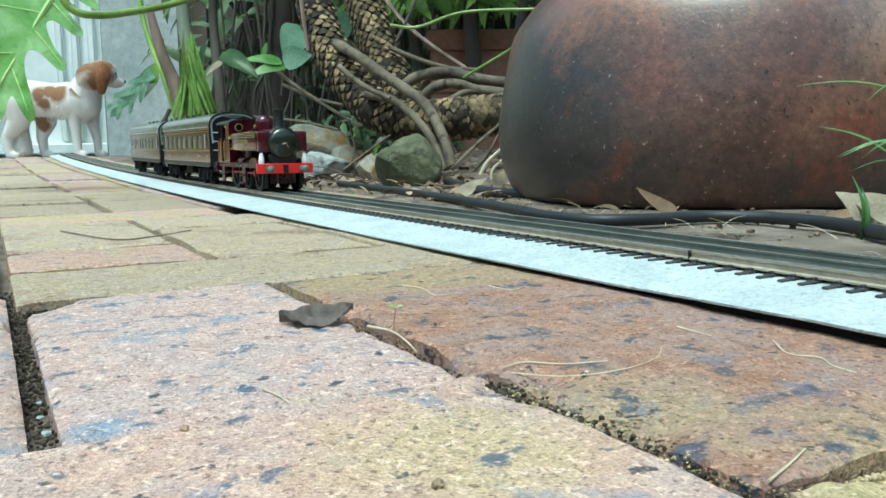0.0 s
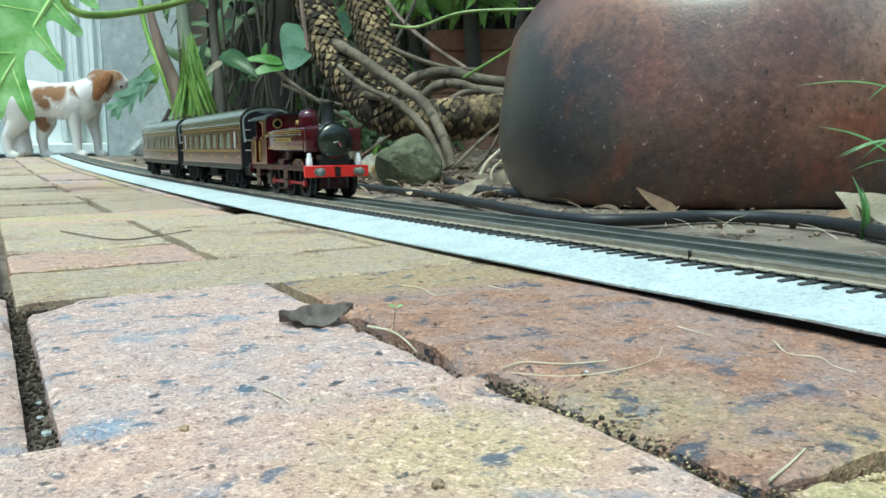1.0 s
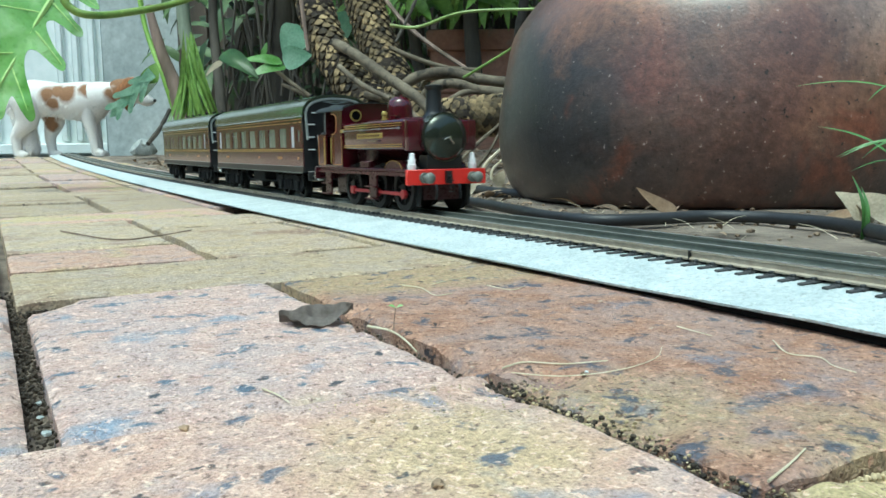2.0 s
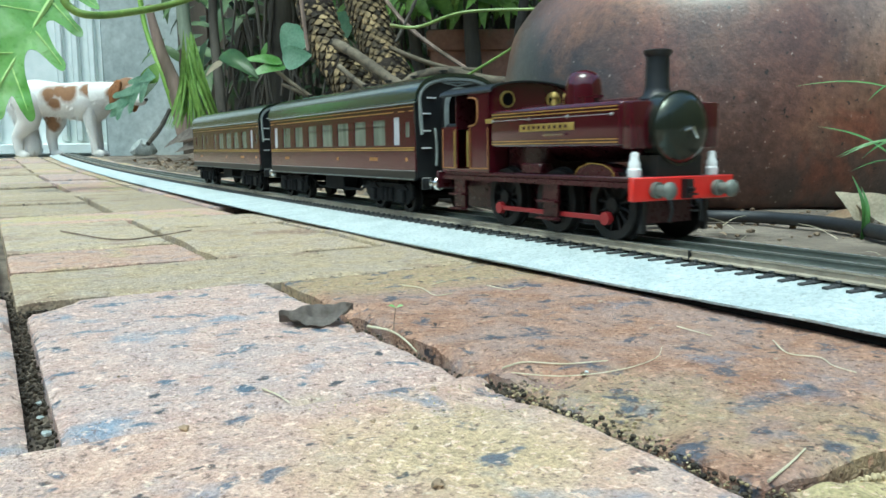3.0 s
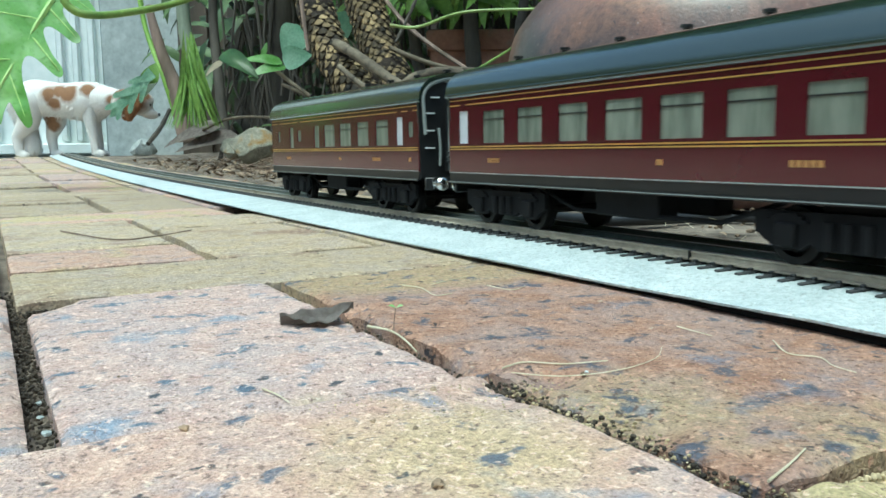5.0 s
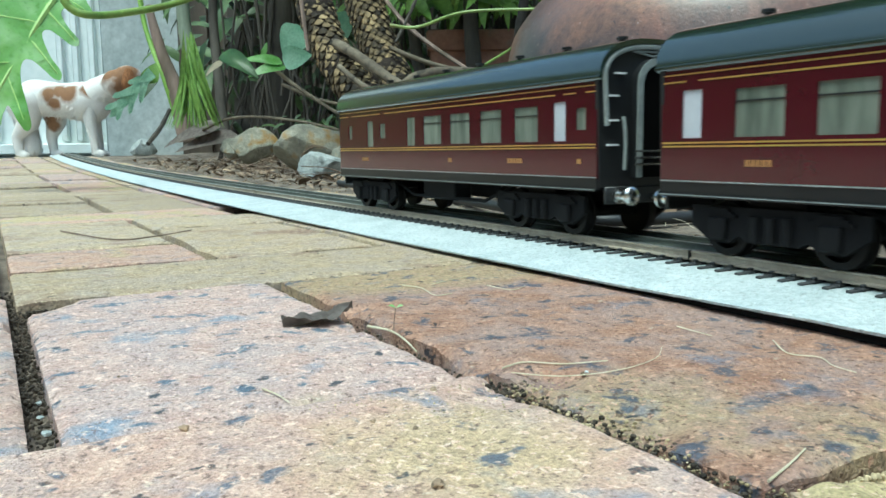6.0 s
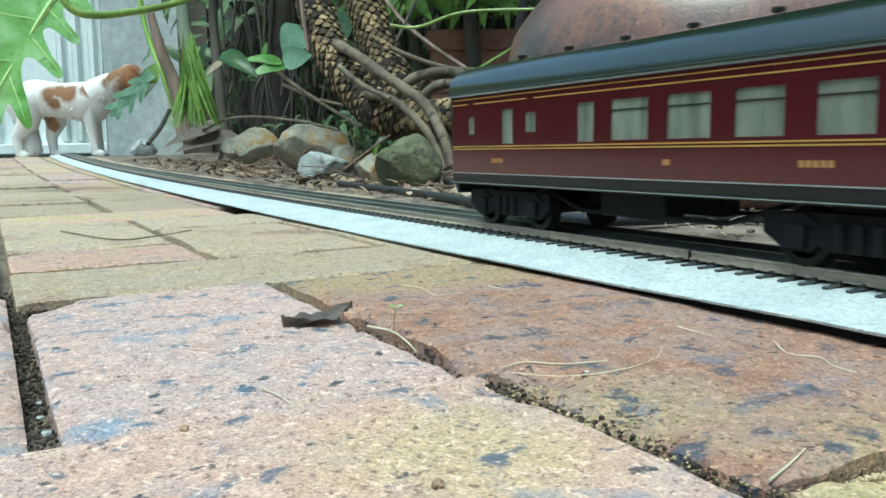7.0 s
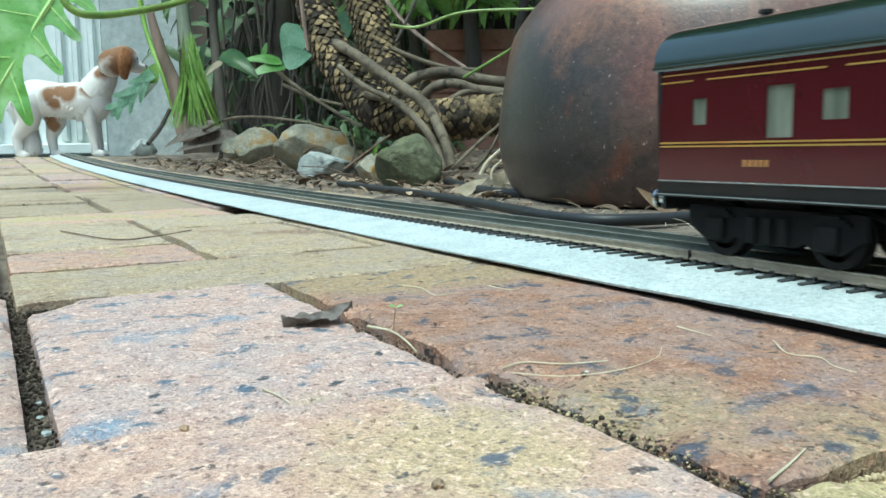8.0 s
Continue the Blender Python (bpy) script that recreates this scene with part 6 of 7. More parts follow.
def build_dog():
    dog = empty("dog", pose(0, 0, 0), "small white and chestnut spaniel standing by the wall", "dog")
    coat = fur_material("white and chestnut coat", [(0.05, -0.06, 0.236), (0.015, -0.06, 0.25), (-0.025, -0.058, 0.234), (-0.005, -0.06, 0.2), (0.118, -0.055, 0.25), (-0.06, 0.06, 0.25), (0.055, 0.06, 0.26)], [0.04, 0.036, 0.034, 0.03, 0.034, 0.045, 0.034])
    blend("body", chain([(-0.135, 0, 0.215), (-0.10, 0, 0.225), (0.0, 0, 0.215), (0.08, 0, 0.21), (0.12, 0, 0.222)], [0.057, 0.07, 0.064, 0.074, 0.06]) 
          + chain([(0.125, 0, 0.2), (0.115, 0, 0.168)], [0.055, 0.04]), coat, dog, locks=5200, length=0.0125)
    neck_coat = fur_material("neck coat", [(0.12, -0.05, 0.0), (0.12, 0.05, 0.0)], [0.035, 0.035])
    neck = blend("neck", chain([(-0.03, 0, -0.012), (0.03, 0, -0.004), (0.09, 0, 0.0)], [0.066, 0.06, 0.05]), neck_coat, dog)
    neck.location = (0.10, 0, 0.225)
    plain = fur_material("white coat", [(0.0, 0.0, 0.08)], [0.001])
    hind = fur_material("hind leg coat", [(0.01, -0.03, -0.03), (0.01, -0.03, -0.065)], [0.036, 0.032])
    legs = []
    for x, y, z, pts, rad, mt in ((-0.11, -0.035, 0.19, [(0, 0, 0.02), (-0.005, 0, -0.05), (-0.055, 0, -0.11), (-0.05, 0, -0.175), (-0.028, 0, -0.18)], [0.055, 0.038, 0.02, 0.017, 0.017], plain),
                                  (-0.055, 0.03, 0.19, [(-0.01, 0, 0.02), (0.01, 0, -0.05), (-0.012, 0, -0.11), (-0.005, 0, -0.175), (0.018, 0, -0.18)], [0.05, 0.037, 0.02, 0.016, 0.016], hind),
                                  (0.085, -0.035, 0.19, [(0, 0, 0.02), (-0.005, 0, -0.06), (0.0, 0, -0.12), (0.0, 0, -0.175), (0.02, 0, -0.18)], [0.033, 0.023, 0.016, 0.0145, 0.016], plain),
                                  (0.105, 0.035, 0.19, [(0, 0, 0.02), (0.0, 0, -0.06), (0.012, 0, -0.12), (0.015, 0, -0.175), (0.035, 0, -0.18)], [0.033, 0.023, 0.016, 0.0145, 0.016], plain)):
        leg = blend("hind_leg" if x < 0 else "foreleg", chain(pts, rad), mt, dog, 0.004, 1100, 0.0085)
        leg.location = (x, y, z)
        legs.append(leg)
    tail = blend("tail", chain([(-0.16, 0.0, 0.235), (-0.178, -0.005, 0.19), (-0.135, 0.0, 0.11), (-0.122, -0.004, 0.035)], [0.02, 0.024, 0.032, 0.03]), plain, dog, locks=2600, length=0.017)
    face = fur_material("chestnut head with white blaze", [(-0.02, -0.05, 0.02), (-0.02, 0.05, 0.02), (0.0, -0.035, 0.045), (0.0, 0.035, 0.045), (-0.05, 0, 0.02), (-0.03, -0.05, -0.02), (-0.03, 0.05, -0.02)], [0.06, 0.06, 0.042, 0.042, 0.06, 0.055, 0.055])
    head = blend("head", [((0, 0, 0.01), (0.052, 0.046, 0.048)), ((-0.04, 0, -0.01), (0.05, 0.042, 0.05)), ((0.045, 0, -0.012), (0.032, 0.025, 0.022)), ((0.065, 0, -0.012), (0.016, 0.018, 0.016)), ((0.02, 0, 0.03), (0.03, 0.03, 0.022))], face, dog, 0.0035, 1300, 0.0075)
    head.scale = (1.04, 1.04, 1.04)
    brown = surface("chestnut ear fur", (0.16, 0.065, 0.025), (0.36, 0.16, 0.06), 60, 0.9, grain=0.7, depth=0.003, stretch=(3, 3, 0.7))
    for e in (-1, 1):
        bm = bmesh.new()
        for c, r in chain([(-0.012, e * 0.044, 0.028), (-0.018, e * 0.056, -0.01), (-0.016, e * 0.052, -0.055)], [0.018, 0.028, 0.016], 8):
            ball(bm, c, (r, r * 0.4, r), 2)
        ear = part("ear", bm, brown, head, "long chestnut ear")
        rm = ear.modifiers.new("skin", "REMESH")
        rm.mode, rm.voxel_size, rm.use_smooth_shade = "VOXEL", 0.0035, True
        bm = bmesh.new()
        ball(bm, (0.036, e * 0.026, 0.014), 0.0065, 2)
        part("eye", bm, M["black"], head, "dark round eye")
    bm = bmesh.new()
    ball(bm, (0.081, 0, -0.006), (0.006, 0.009, 0.0065), 2)
    part("nose", bm, M["black"], head, "black nose")
    dog.scale = (1.07, 1.07, 1.07)
    return dog, head, legs, neck


dog, dog_head, dog_legs, dog_neck = build_dog()


# ---- paving ----
BRICK_AT = Vector((-0.0742, 0.3393, 0))
BU = Vector((math.cos(radians(29.3)), math.sin(radians(29.3)), 0))
BN = Vector((-BU.y, BU.x, 0))


def worn_brick(w, l, seed, res=0.0019, edge=0.0019, cut=None):
    """A paver with chipped, rounded arrises; origin at the middle of its top."""
    nx, ny = max(4, int(w / res)), max(4, int(l / res))
    bm = bmesh.new()
    rows = []
    for j in range(ny + 1):
        row = []
        for i in range(nx + 1):
            x, y = (i / nx - 0.5) * w, (j / ny - 0.5) * l
            p = Vector((x * 1.0, y * 1.0, seed * 3.7))
            d = min(w / 2 - abs(x), l / 2 - abs(y))
            e = edge * (0.35 + 1.6 * max(0.0, noise.noise(p * 45)) + 0.7 * abs(noise.noise(p * 140)))
            z = 0.0007 * noise.noise(p * 22) + 0.00035 * noise.noise(p * 90) + 0.0002 * noise.noise(p * 300)
            pit = noise.noise(p * 170 + Vector((9, 0, 0)))
            if pit > 0.45:
                z -= (pit - 0.45) * 0.004
            if d < e:
                z -= e * 0.75 * (1 - math.sqrt(max(0.0, 1 - ((e - d) / e) ** 2)))
            if cut:
                for cx, cy, cr, cd in cut:
                    k = math.hypot(x - cx, y - cy) / cr
                    if k < 1:
                        z -= cd * (1 - k * k) * (0.7 + 0.5 * noise.noise(p * 120))
            jag = Vector((x, y, 0)) * (1 - 0.006 * abs(noise.noise(p * 60)) if d < 1e-6 else 1)
            row.append(bm.verts.new((jag.x, jag.y, z)))
        rows.append(row)
    for a, b in zip(rows, rows[1:]):
        for i in range(nx):
            bm.faces.new((a[i], a[i + 1], b[i + 1], b[i]))
    rim = rows[0][:] + [r[-1] for r in rows[1:]] + rows[-1][-2::-1] + [r[0] for r in rows[-2:0:-1]]
    mid = [bm.verts.new((v.co.x * 1.004 + 0.0006 * noise.noise(v.co * 90), v.co.y * 1.002 + 0.0006 * noise.noise(v.co * 70), v.co.z - 0.006)) for v in rim]
    low = [bm.verts.new((v.co.x, v.co.y, -0.03)) for v in rim]
    for up, dn in ((rim, mid), (mid, low)):
        for k in range(len(rim)):
            q = (k + 1) % len(rim)
            bm.faces.new((up[k], dn[k], dn[q], up[q]))
    return bm


def build_paving():
    paving = empty("pavement", pose(0, 0, 0), "worn pink, red and buff clay brick paving", "paving", kind="structure")
    turn = 29.3
    cache = {}

    def lay(u0, u1, n0, n1, mat, near=False, seed=0, gap=4.0, cut=None, lift=0.0, tilt=(0, 0)):
        """Corners in mm along and across the courses, joint width in mm."""
        k = 0.0011
        w, l = (u1 - u0 - gap) * k, (n1 - n0 - gap - (3.0 if not near else 5.0 if seed >= 7 else 0)) * k
        c = BRICK_AT + BU * ((u0 + u1) / 2 * k) + BN * ((n0 + n1) / 2 * k)
        if (c - EDGE).dot(N) > 0.175 or c.y < -0.9 or c.y > 3.22:
            return
        if near:
            ob = part("brick", worn_brick(w, l, seed, cut=cut), M[mat], paving)
        else:
            key = (round(w, 3), round(l, 3), mat)
            if key not in cache:
                bm = bmesh.new()
                bmesh.ops.create_cube(bm, size=1.0, matrix=Matrix.Translation((0, 0, -0.015)) @ Matrix.Diagonal((w, l, 0.03, 1)))
                es = [e for e in bm.edges if all(v.co.z > -0.01 for v in e.verts)]
                bmesh.ops.bevel(bm, geom=es, offset=0.0024, segments=2, affect="EDGES", profile=0.5)
                me = part("brick", bm, M[mat], paving)
                cache[key] = me.data
                ob = me
            else:
                ob = new("brick", cache[key])
                ob.parent = paving
        slope = math.degrees(math.atan(0.012 * max(0.0, c.y - 0.55)))
        if not near:
            lift, tilt = random.uniform(-0.0012, 0.0012), (random.uniform(-0.5, 0.5), random.uniform(-0.5, 0.5))
        ob.matrix_basis = pose(c.x, c.y, rise(c.y) + lift, slope, 0, 0) @ pose(0, 0, 0, tilt[0], tilt[1], turn + (0 if near else random.uniform(-0.35, 0.35)))

    # the bricks nearest the walk, each with its own wear
    lay(-84, -2.0, -150, 0, "brick_pink", True, 1, 0.6, cut=[(-0.042, 0.078, 0.016, 0.006), (0.042, -0.02, 0.006, 0.003)], tilt=(0.2, -0.2))
    lay(-172, 1.0, -236, -150.2, "brick_drift", True, 2, 0.4, cut=[(0.092, 0.03, 0.012, 0.003)])
    lay(4.5, 112, -226, 0, "brick_swept", True, 3, 0.8, cut=[(-0.056, -0.03, 0.012, 0.004), (-0.056, 0.05, 0.006, 0.003), (-0.057, -0.09, 0.014, 0.003), (-0.05, -0.055, 0.009, 0.003), (0.0, -0.122, 0.02, 0.003)])
    lay(-88, 92, 2.0, 84.5, "brick_buff", True, 4, 3.6)
    lay(7, 112, -396, -226.6, "brick_sandy", True, 5, 1.4, cut=[(-0.03, 0.085, 0.02, 0.004)])
    lay(-176, -88.6, -152, 22, "brick_pink", True, 6, 0.8)
    lay(-176, -89, 23, 196, "brick_buff", True, 7, 3.0)
    lay(-87, -0.8, 85, 162, "brick_sandy", True, 8, 2.6)
    lay(0.8, 90, 85, 261, "brick_buff", True, 9, 7.0)
    lay(-87, -0.8, 162, 350, "brick_buff", True, 10, 3.4)
    lay(0.8, 170, 261, 356, "brick_buff", True, 11, 4.0)
    lay(-172, 0, -322, -237, "brick_pink", True, 12, 1.0)
    lay(114, 200, -336, -160, "brick_red", False)
    lay(114, 200, -160, 0, "brick_red", False)
    lay(87, 172, 0, 176, "brick_buff", False)
    lay(88, 174, 176, 261, "brick_buff", False)
    kinds = ["brick_buff", "brick_buff", "brick_buff", "brick_sandy", "brick_pink"]
    rnd = random.Random(77)
    # on towards the house: pairs of columns, cross bricks between
    lay(-87, 84, 352, 452, "brick_sandy", False)
    n = 453.0
    while n < 2900:
        lay(-87, -1, n, n + 155, rnd.choice(kinds))
        lay(-87, -1, n + 155, n + 310, rnd.choice(kinds))
        lay(1, 86, n, n + 256, rnd.choice(kinds), gap=6.0)
        lay(1, 86, n + 256, n + 310, rnd.choice(kinds))
        lay(-87, 84, n + 310, n + 396, rnd.choice(kinds))
        n += 397
    for col in range(-16, 6):
        if col == 0:
            continue
        base = col * 174.0
        n = -420.0 + (col * 97) % 260
        if col == -1:
            n = 197.0
        while n < 2900:
            if not (col == 1 and n < 262):
                lay(base - 87, base - 1, n, n + 172, rnd.choice(kinds), gap=5.0)
                lay(base, base + 86, n, n + 172, rnd.choice(kinds), gap=5.0)
                lay(base - 87, base + 86, n + 173, n + 258, rnd.choice(kinds), gap=5.0)
            n += 259
        n = -421.0
    for n0 in range(-900, -330, 87):
        lay(-172, 0, n0, n0 + 86, rnd.choice(kinds))
        lay(1, 173, n0, n0 + 86, rnd.choice(kinds))


build_paving()


def on_paving(u, n, z=0.0):
    p = BRICK_AT + BU * u + BN * n
    return Vector((p.x, p.y, z + rise(p.y)))


# ---- small things on the bricks ----
def flat_leaf():
    bm = bmesh.new()
    n = 26
    rows = []
    for i in range(n + 1):
        t = i / n
        w = 0.0098 * (math.sin(math.pi * (0.02 + 0.96 * t)) ** 1.0) * (1 + 0.3 * noise.noise(Vector((t * 9, 0, 4))))
        curl = 0.0008 + 0.006 * max(0, t - 0.6) ** 1.2 * 1.4 + 0.0012 * noise.noise(Vector((t * 7, 1.3, 0)))
        rows.append([bm.verts.new((0.0118 * (2 * t - 1), w * q * 0.8, 0.0012 + curl * (abs(q) ** 1.5) * 0.8 + 0.004 * max(0, t - 0.7) + 0.0028 * noise.noise(Vector((t * 6.0, q * 2.6, 0.7))))) for q in (-1, -0.6, -0.25, 0.0, 0.25, 0.6, 1)])
    for a, b in zip(rows, rows[1:]):
        for k in range(6):
            bm.faces.new((a[k], a[k + 1], b[k + 1], b[k]))
    bmesh.ops.solidify(bm, geom=bm.faces[:], thickness=0.0003)
    ob = link("curled_leaf", bm, M["dry_leaf"], angle=60)
    return tagged(ob, "curled grey brown dead leaf on the bricks", "leaf")


curled_leaf = flat_leaf()
for pts, r, lb in (
        ([(0.0146, 0.1977, 0.0000), (0.0208, 0.2028, 0.0000), (0.0306, 0.2007, 0.0000), (0.0420, 0.2034, 0.0000)], 0.00055, "bent pale straw on a red brick"),
        ([(0.0164, 0.1940, 0.0000), (0.0291, 0.1905, 0.0000), (0.0439, 0.1958, 0.0000), (0.0551, 0.2062, 0.0000), (0.0602, 0.2187, 0.0000)], 0.0003, "fine curved grass fibre on a red brick"),
        ([(0.0928, 0.2236, 0.0000), (0.0909, 0.2091, 0.0000), (0.0971, 0.2047, 0.0000), (0.0968, 0.1965, 0.0000), (0.0993, 0.1902, 0.0000)], 0.0004, "crooked pale straw on a red brick"),
        ([(0.0713, 0.2431, 0.0000), (0.0777, 0.2300, 0.0000)], 0.0004, "short pale straw on a red brick"),
        ([(-0.0422, 0.1824, 0.0000), (-0.0380, 0.1779, 0.0000), (-0.0341, 0.1720, 0.0000)], 0.0005, "short yellow straw on a pink brick"),
        ([(-0.0238, 0.2469, 0.0000), (-0.0164, 0.2403, 0.0000), (-0.0116, 0.2291, 0.0000), (-0.0074, 0.2140, 0.0000)], 0.0008, "dry pine needle lying over the joint"),
        ([(-0.2697, 0.5700, 0.0000), (-0.2088, 0.5099, 0.0000), (-0.1887, 0.5240, -0.0000), (-0.1759, 0.5663, 0.0000)], 0.0011, "thin curved brown twig on the paving"),
        ([(-0.0167, 0.3250, -0.0000), (-0.0090, 0.3177, 0.0000), (-0.0032, 0.3011, 0.0000), (0.0032, 0.3042, -0.0000)], 0.0005, "pale root thread on a buff brick"),
        ([(-0.0046, 0.3268, 0.0000), (0.0111, 0.3478, 0.0000)], 0.0004, "pale root thread on a buff brick"),
        ([(0.0176, 0.3224, 0.0000), (0.0264, 0.3112, 0.0000), (0.0328, 0.3199, 0.0000)], 0.0004, "pale root thread on a buff brick"),
        ([(0.0527, 0.1266, -0.0000), (0.0596, 0.1342, 0.0000), (0.0649, 0.1406, -0.0000)], 0.0006, "pale straw across the sandy joint")):
    tube_thing("straw" if "straw" in lb else "fibre", [(x, y, z + r) for x, y, z in pts], r * 0.5, r * 0.3, "straw" if "twig" not in lb else "twig", lb, "plant fibre", 6, 0.1)


def pebble(at, size, mat, label, seed):
    bm = bmesh.new()
    bmesh.ops.create_icosphere(bm, subdivisions=3, radius=1.0)
    for v in bm.verts:
        k = 1 + 0.55 * noise.noise(v.co * 1.5 + Vector((seed, 0, 0))) + 0.2 * noise.noise(v.co * 4 + Vector((seed, 0, 0)))
        v.co = Vector((v.co.x * size, v.co.y * size * 0.8, v.co.z * size * 0.65)) * k
    ob = link("pebble", bm, M[mat])
    ob.location = Vector(at) + Vector((0, 0, size * 0.5))
    tagged(ob, label, "pebble", "crumbs on the bricks")


for k, (at, size, mat, lb) in enumerate((
        ((-0.0519, 0.1561, -0.0000), 0.0017, "tan_leaf", "pale brown crumb on a pink brick"), ((-0.1029, 0.3117, 0.0000), 0.0013, "cream_leaf", "pale seed on the joint"), ((-0.0026, 0.1807, 0.0000), 0.0013, "litter", "dark soil crumb on a sandy brick"), ((0.0217, 0.1702, 0.0000), 0.0014, "litter", "dark soil crumb on a sandy brick"),
        ((0.0338, 0.1922, 0.0000), 0.0011, "litter", "tiny soil crumb on a red brick"), ((0.0349, 0.1942, 0.0000), 0.0008, "white", "tiny white grain on a red brick"), ((-0.0059, 0.1551, 0.0000), 0.0009, "litter", "tiny dark soil crumb on a brick"), ((-0.0147, 0.1594, -0.0000), 0.0009, "litter", "tiny dark soil crumb on a brick"),
        ((-0.0785, 0.1539, 0.0000), 0.0016, "rock_white", "small bluish white stone in the joint"), ((-0.0847, 0.1642, 0.0000), 0.0011, "rock_white", "white grain in the joint"), ((-0.0899, 0.1742, 0.0000), 0.0010, "rock_white", "white grain in the joint"), ((-0.0013, 0.1273, -0.0000), 0.0018, "litter", "dark crumb on a sandy brick"), ((-0.0807, 0.1954, 0.0000), 0.0006, "litter", "tiny dark soil crumb on a brick"), ((0.0357, 0.1610, -0.0000), 0.001, "litter", "grey grit in the joint"), ((0.0391, 0.1585, 0.0000), 0.0011, "litter", "grey grit in the joint"))):
    pebble(at, size * 0.6, mat, lb, k * 3.1)


def joint_grit():
    rnd = random.Random(55)
    seed_bm = bmesh.new()
    bmesh.ops.create_icosphere(seed_bm, subdivisions=1, radius=1.0)
    seed_bm.verts.index_update()
    shape = [v.co.copy() for v in seed_bm.verts]
    sides = [[v.index for v in f.verts] for f in seed_bm.faces]
    seed_bm.free()
    verts, faces = [], []

    def along(a, b, count, wide, zlo, zhi, rs):
        a, b = Vector(a), Vector(b)
        for _ in range(count):
            p = a.lerp(b, rnd.random()) + BU * rnd.uniform(-wide, wide)
            r, z, q, k = rnd.uniform(*rs), rnd.uniform(zlo, zhi), rnd.uniform(0.6, 1.3), len(verts)
            verts.extend((p.x + c.x * r, p.y + c.y * r * q, z + c.z * r * 0.8) for c in shape)
            faces.extend([k + n for n in f] for f in sides)

    def heap(name, mat, label, category):
        me = bpy.data.meshes.new(name)
        me.from_pydata(verts, [], faces)
        me.materials.append(mat)
        tagged(new(name, me), label, category, kind="stuff")
        verts.clear()
        faces.clear()

    along(on_paving(-0.0965, 0.06), on_paving(-0.0965, -0.165), 1500, 0.0044, -0.0085, -0.003, (0.0002, 0.0008))
    along(on_paving(-0.093, 0.002), on_paving(-0.075, 0.002), 260, 0.004, -0.008, -0.003, (0.0002, 0.0008))
    along(on_paving(0.003, 0.0), on_paving(0.003, -0.24), 1200, 0.004, -0.0088, -0.004, (0.0002, 0.0008))
    along(on_paving(0.004, -0.17), on_paving(0.004, -0.26), 500, 0.005, -0.004, -0.0008, (0.0003, 0.0008))
    heap("joint_grit", M["humus"], "dark soil and grit filling the open joints", "grit")
    along(on_paving(0.0045, -0.178), on_paving(0.0045, -0.256), 700, 0.006, -0.003, -0.0004, (0.00015, 0.0005))
    for k in range(6):
        along(on_paving(0.006 + k * 0.016, -0.2515), on_paving(0.018 + k * 0.016, -0.2535), 420, 0.004, -0.004 + 0.0005 * (k % 3), -0.0012, (0.0002, 0.0006))
    along(on_paving(-0.02, -0.17), on_paving(0.03, -0.21), 200, 0.03, 0.0, 0.0003, (0.00012, 0.0003))
    heap("sand_grains", M["sand"], "loose yellow sand swept into the joints", "sand")


joint_grit()
bm = bmesh.new()
foot = Vector((-0.0153, 0.2417, 0.0000))
tube(bm, [foot, foot + Vector((0.0002, 0, 0.004)), foot + Vector((0.0008, 0, 0.0075))], 0.00018, 0.00014, 5, 3)
sprout = empty("sprout", pose(0, 0, 0), "tiny green seedling growing from the joint", "seedling")
part("stalk", bm, M["sheath"], sprout)
for dx in (-0.0022, 0.0024):
    bm = bmesh.new()
    top = foot + Vector((0.0008, 0, 0.0075))
    blade(bm, top, top + Vector((dx, -0.001, 0.0008)), 0.002, (0, -0.3, 1), 0.0002, 0.2, 5, 0.7)
    part("seed_leaf", bm, M["leaf_bright"], sprout)


# ---- what moves ----
S_KEYS = [(0.0, 0.882), (0.5, 0.832), (1.0, 0.735), (1.5, 0.640), (3.0, 0.316), (3.5, 0.222), (4.0, 0.128), (4.5, 0.048), (6.5, -0.302), (7.0, -0.392), (7.5, -0.478), (8.0, -0.5624)]


def front_at(t):
    """How far back along the track the first coach's front stands at t seconds."""
    k = S_KEYS
    i = max(0, min(len(k) - 2, sum(1 for a in k[1:] if a[0] <= t)))
    slope = lambda j: (k[min(j + 1, len(k) - 1)][1] - k[max(j - 1, 0)][1]) / (k[min(j + 1, len(k) - 1)][0] - k[max(j - 1, 0)][0])
    (t0, a), (t1, b) = k[i], k[i + 1]
    h = t1 - t0
    u = (t - t0) / h
    return (2 * u ** 3 - 3 * u * u + 1) * a + (u ** 3 - 2 * u * u + u) * h * slope(i) + (3 * u * u - 2 * u ** 3) * b + (u ** 3 - u * u) * h * slope(i + 1)


def stand(s, base):
    """Pose on the rails with the middle at s and axles base apart."""
    f, b = on_track(s - base / 2, 0, RAIL_TOP), on_track(s + base / 2, 0, RAIL_TOP)
    d = (f - b).normalized()
    y = Vector((0, 0, 1)).cross(d).normalized()
    return Matrix.Translation((f + b) / 2) @ Matrix((d, y, d.cross(y))).transposed().to_4x4()


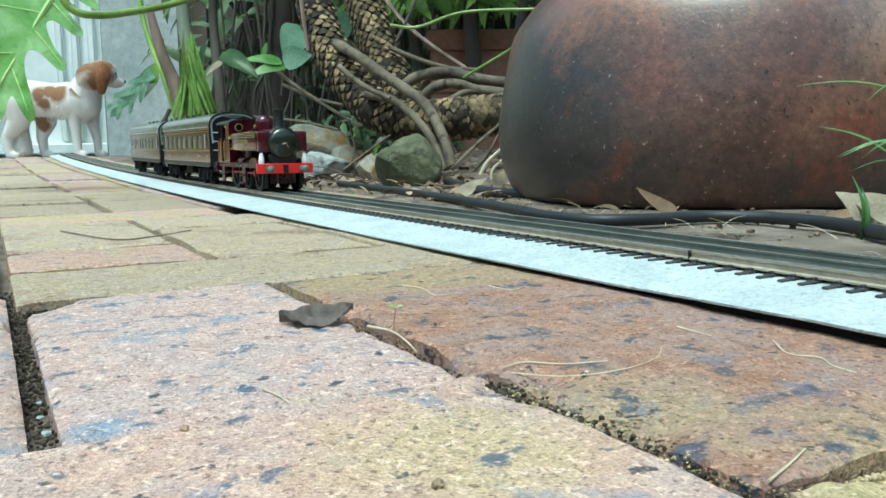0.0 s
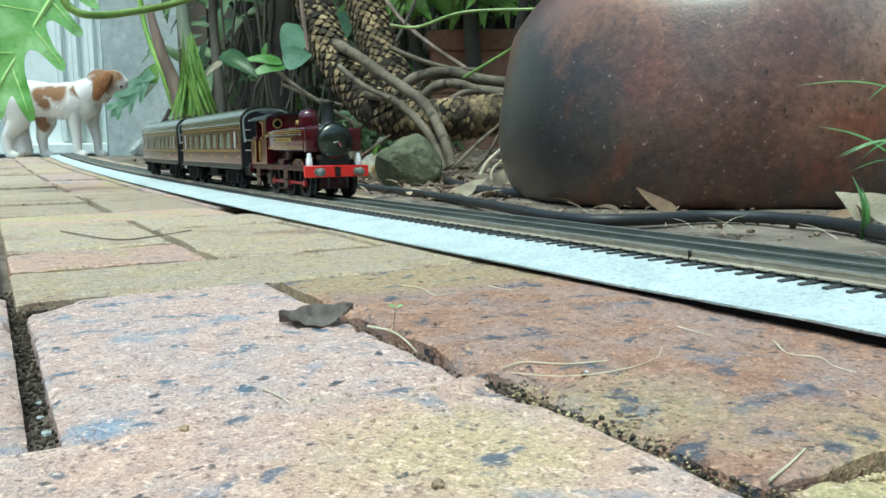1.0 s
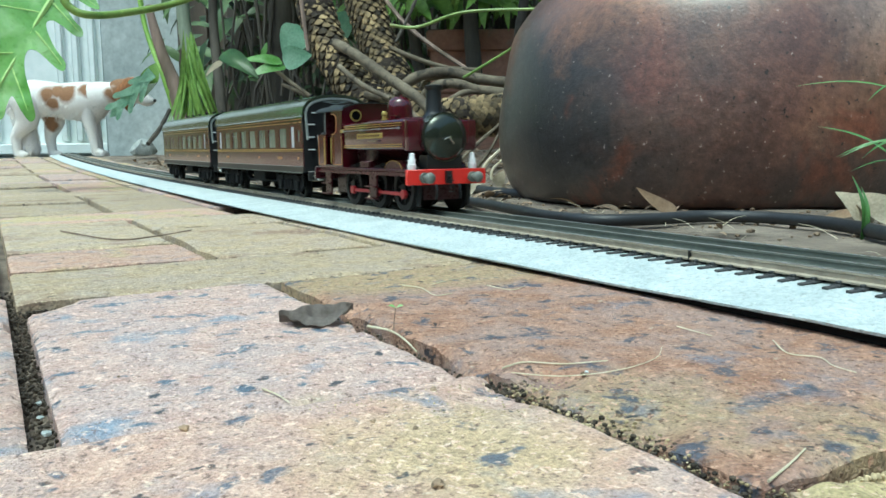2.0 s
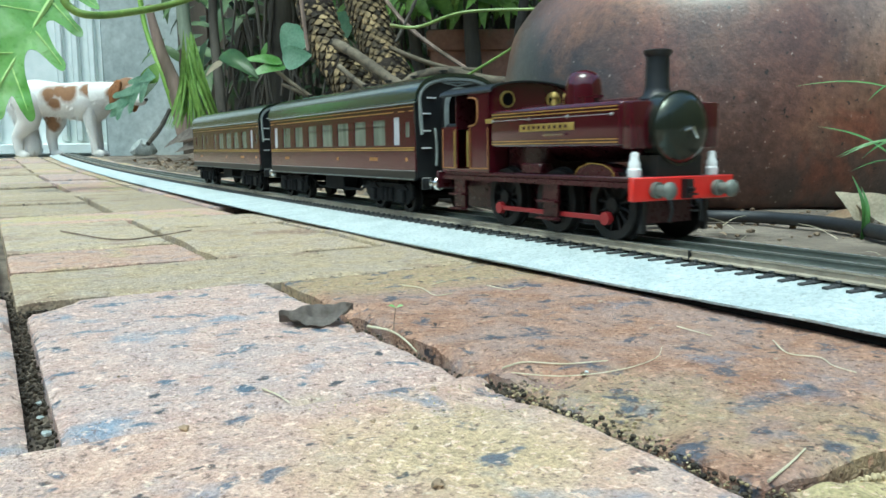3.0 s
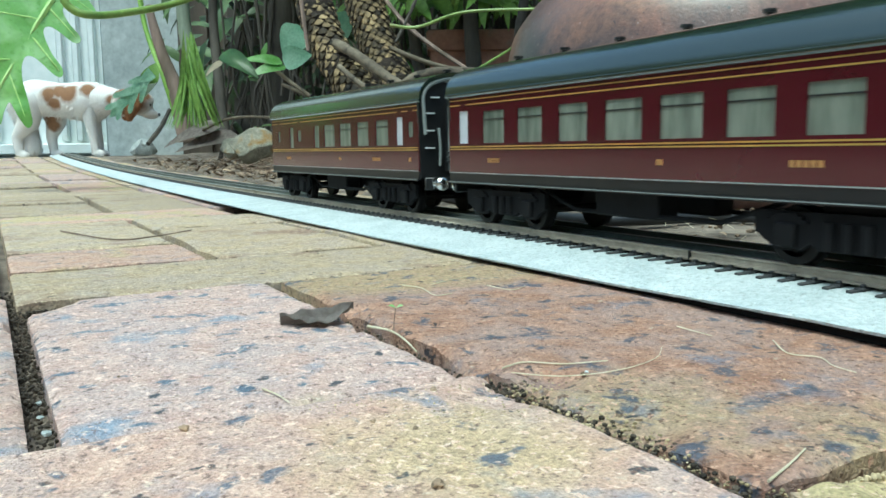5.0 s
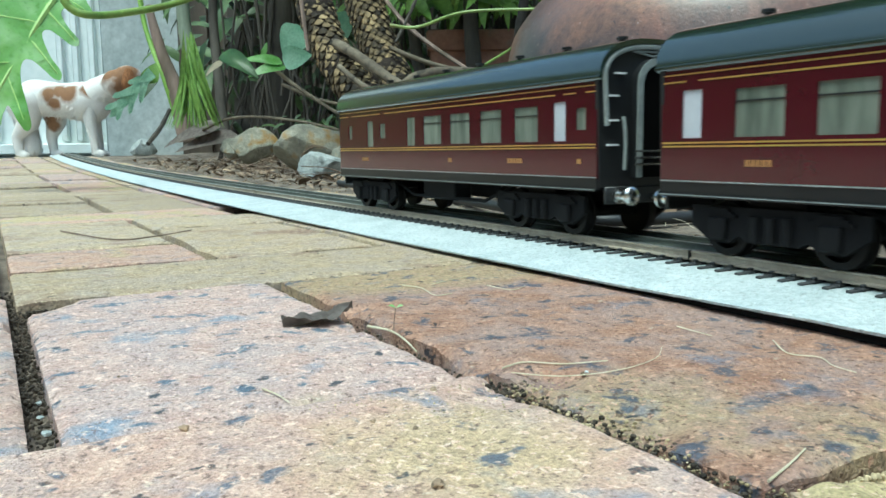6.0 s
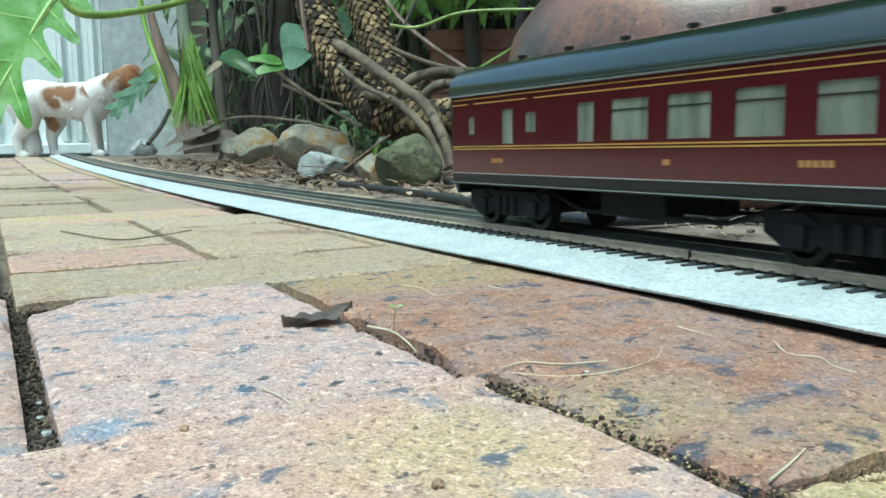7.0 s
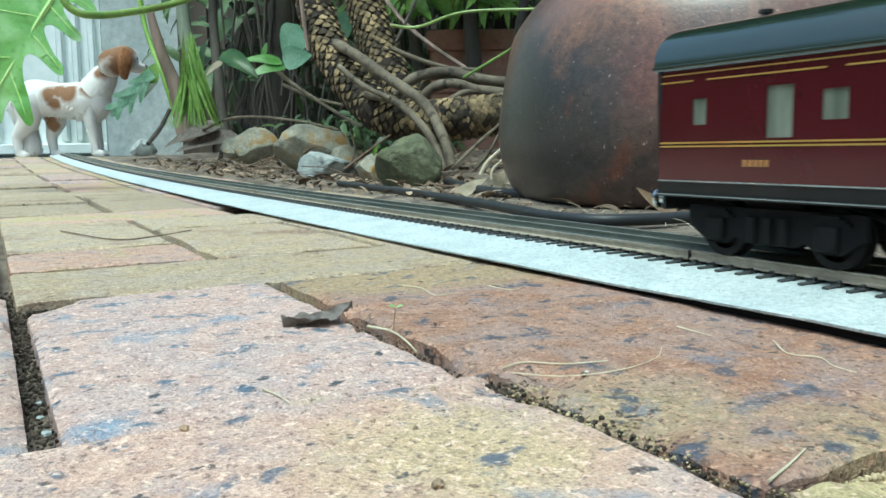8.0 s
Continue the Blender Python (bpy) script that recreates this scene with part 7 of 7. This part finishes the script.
def motions():
    times = [k / 15 for k in range(121)]
    for thing, shift, base, wheels in ((coach_a, CL / 2, 0.206, wheels_a), (coach_b, CL / 2 + CL + 0.0407, 0.206, wheels_b), (loco, -0.1385, 0.089, wheels_l)):
        walk(thing, [(t, stand(front_at(t) + shift, base)) for t in times])
        for w, r, x in wheels:
            walk(w, [(t, pose(x, 0, r, 0, math.degrees((front_at(0) - front_at(t)) / r), 0)) for t in times])
    for rod_ob, e in rods_l:
        rows = []
        for t in times:
            a = (front_at(0) - front_at(t)) / 0.0158 - 2.6 + (0 if e < 0 else math.pi / 2)
            rows.append((t, pose(0.006 * math.cos(a), e * 0.0245, 0.0158 - 0.006 * math.sin(a))))
        walk(rod_ob, rows)
    base = Vector((-1.565, 3.32, 0.040))
    body = [(0.0, 0.0), (1.0, 0.0), (1.5, 0.02), (2.2, 0.036), (2.8, 0.04), (8.0, 0.04)]
    walk(dog, [(t, Matrix.Translation(base + Vector((dx, 0, 0)))) for t, dx in body])
    head = [(0.0, 0.165, 0.315, 6), (0.3, 0.175, 0.315, 6), (0.6, 0.205, 0.305, 14), (1.0, 0.20, 0.28, 28), (1.4, 0.235, 0.255, 25), (1.7, 0.25, 0.245, 20), (2.8, 0.225, 0.245, 10), (3.2, 0.228, 0.235, 22), (3.6, 0.25, 0.175, 38), (4.0, 0.258, 0.14, 42), (4.4, 0.262, 0.14, 35), (4.7, 0.262, 0.16, 28),
            (5.8, 0.22, 0.295, 4), (6.2, 0.225, 0.295, 0), (6.6, 0.22, 0.297, -3), (7.0, 0.235, 0.30, -4), (7.4, 0.225, 0.34, 0), (7.7, 0.22, 0.362, 4), (8.0, 0.212, 0.368, 4)]
    yaw = lambda t: 42 if t < 0.9 or t > 5.7 else (-52 if 3.1 < t < 4.6 else 5)
    walk(dog_head, [(t, pose(x + 0.026, -0.005, z - (0.006 if 1 < t < 5 else 0.014), 0, p, yaw(t))) for t, x, z, p in head])
    walk(dog_neck, [(t, pose(0.10, 0, 0.225, 0, -math.degrees(math.atan2(z - 0.01 - 0.225, x + 0.0 - 0.10)), -4)) for t, x, z, p in head])
    near, far = dog_legs[2], dog_legs[3]
    walk(near, [(0.0, pose(0.095, -0.03, 0.19)), (1.0, pose(0.095, -0.03, 0.19)), (1.25, pose(0.1, -0.03, 0.195, 0, -14)), (1.5, pose(0.1, -0.03, 0.195, 0, -18)), (2.2, pose(0.112, -0.03, 0.19, 0, -4)), (8.0, pose(0.112, -0.03, 0.19, 0, -4))])
    walk(far, [(0.0, pose(0.13, 0.035, 0.19)), (1.0, pose(0.13, 0.035, 0.19)), (1.5, pose(0.11, 0.035, 0.19, 0, -6)), (2.2, pose(0.10, 0.035, 0.19)), (8.0, pose(0.10, 0.035, 0.19))])
    hang = facing(LEAF_AT, (1, 0.25, 0.02), (0.2, -0.95, 0.25))
    sway = [(0.0, 0.0), (4.0, 0.0), (4.7, -0.006), (5.8, -0.012), (6.5, -0.014), (7.2, -0.008), (8.0, -0.006)]
    walk(big_leaf, [(t, Matrix.Translation((d * 0.5, 0, d)) @ hang) for t, d in sway])
    lay = (-0.0408, 0.2555, 0.0000)
    walk(curled_leaf, [(0.0, pose(lay[0], lay[1], 0.0016, 15, -2, 10)), (4.7, pose(lay[0], lay[1], 0.0016, 15, -2, 10)), (5.3, pose(lay[0] + 0.0006, lay[1], 0.0010, -3, -4, 24)), (5.8, pose(lay[0] + 0.0006, lay[1], 0.0010, -3, -4, 26)), (8.0, pose(lay[0] + 0.0006, lay[1], 0.0010, -3, -4, 26))])


motions()
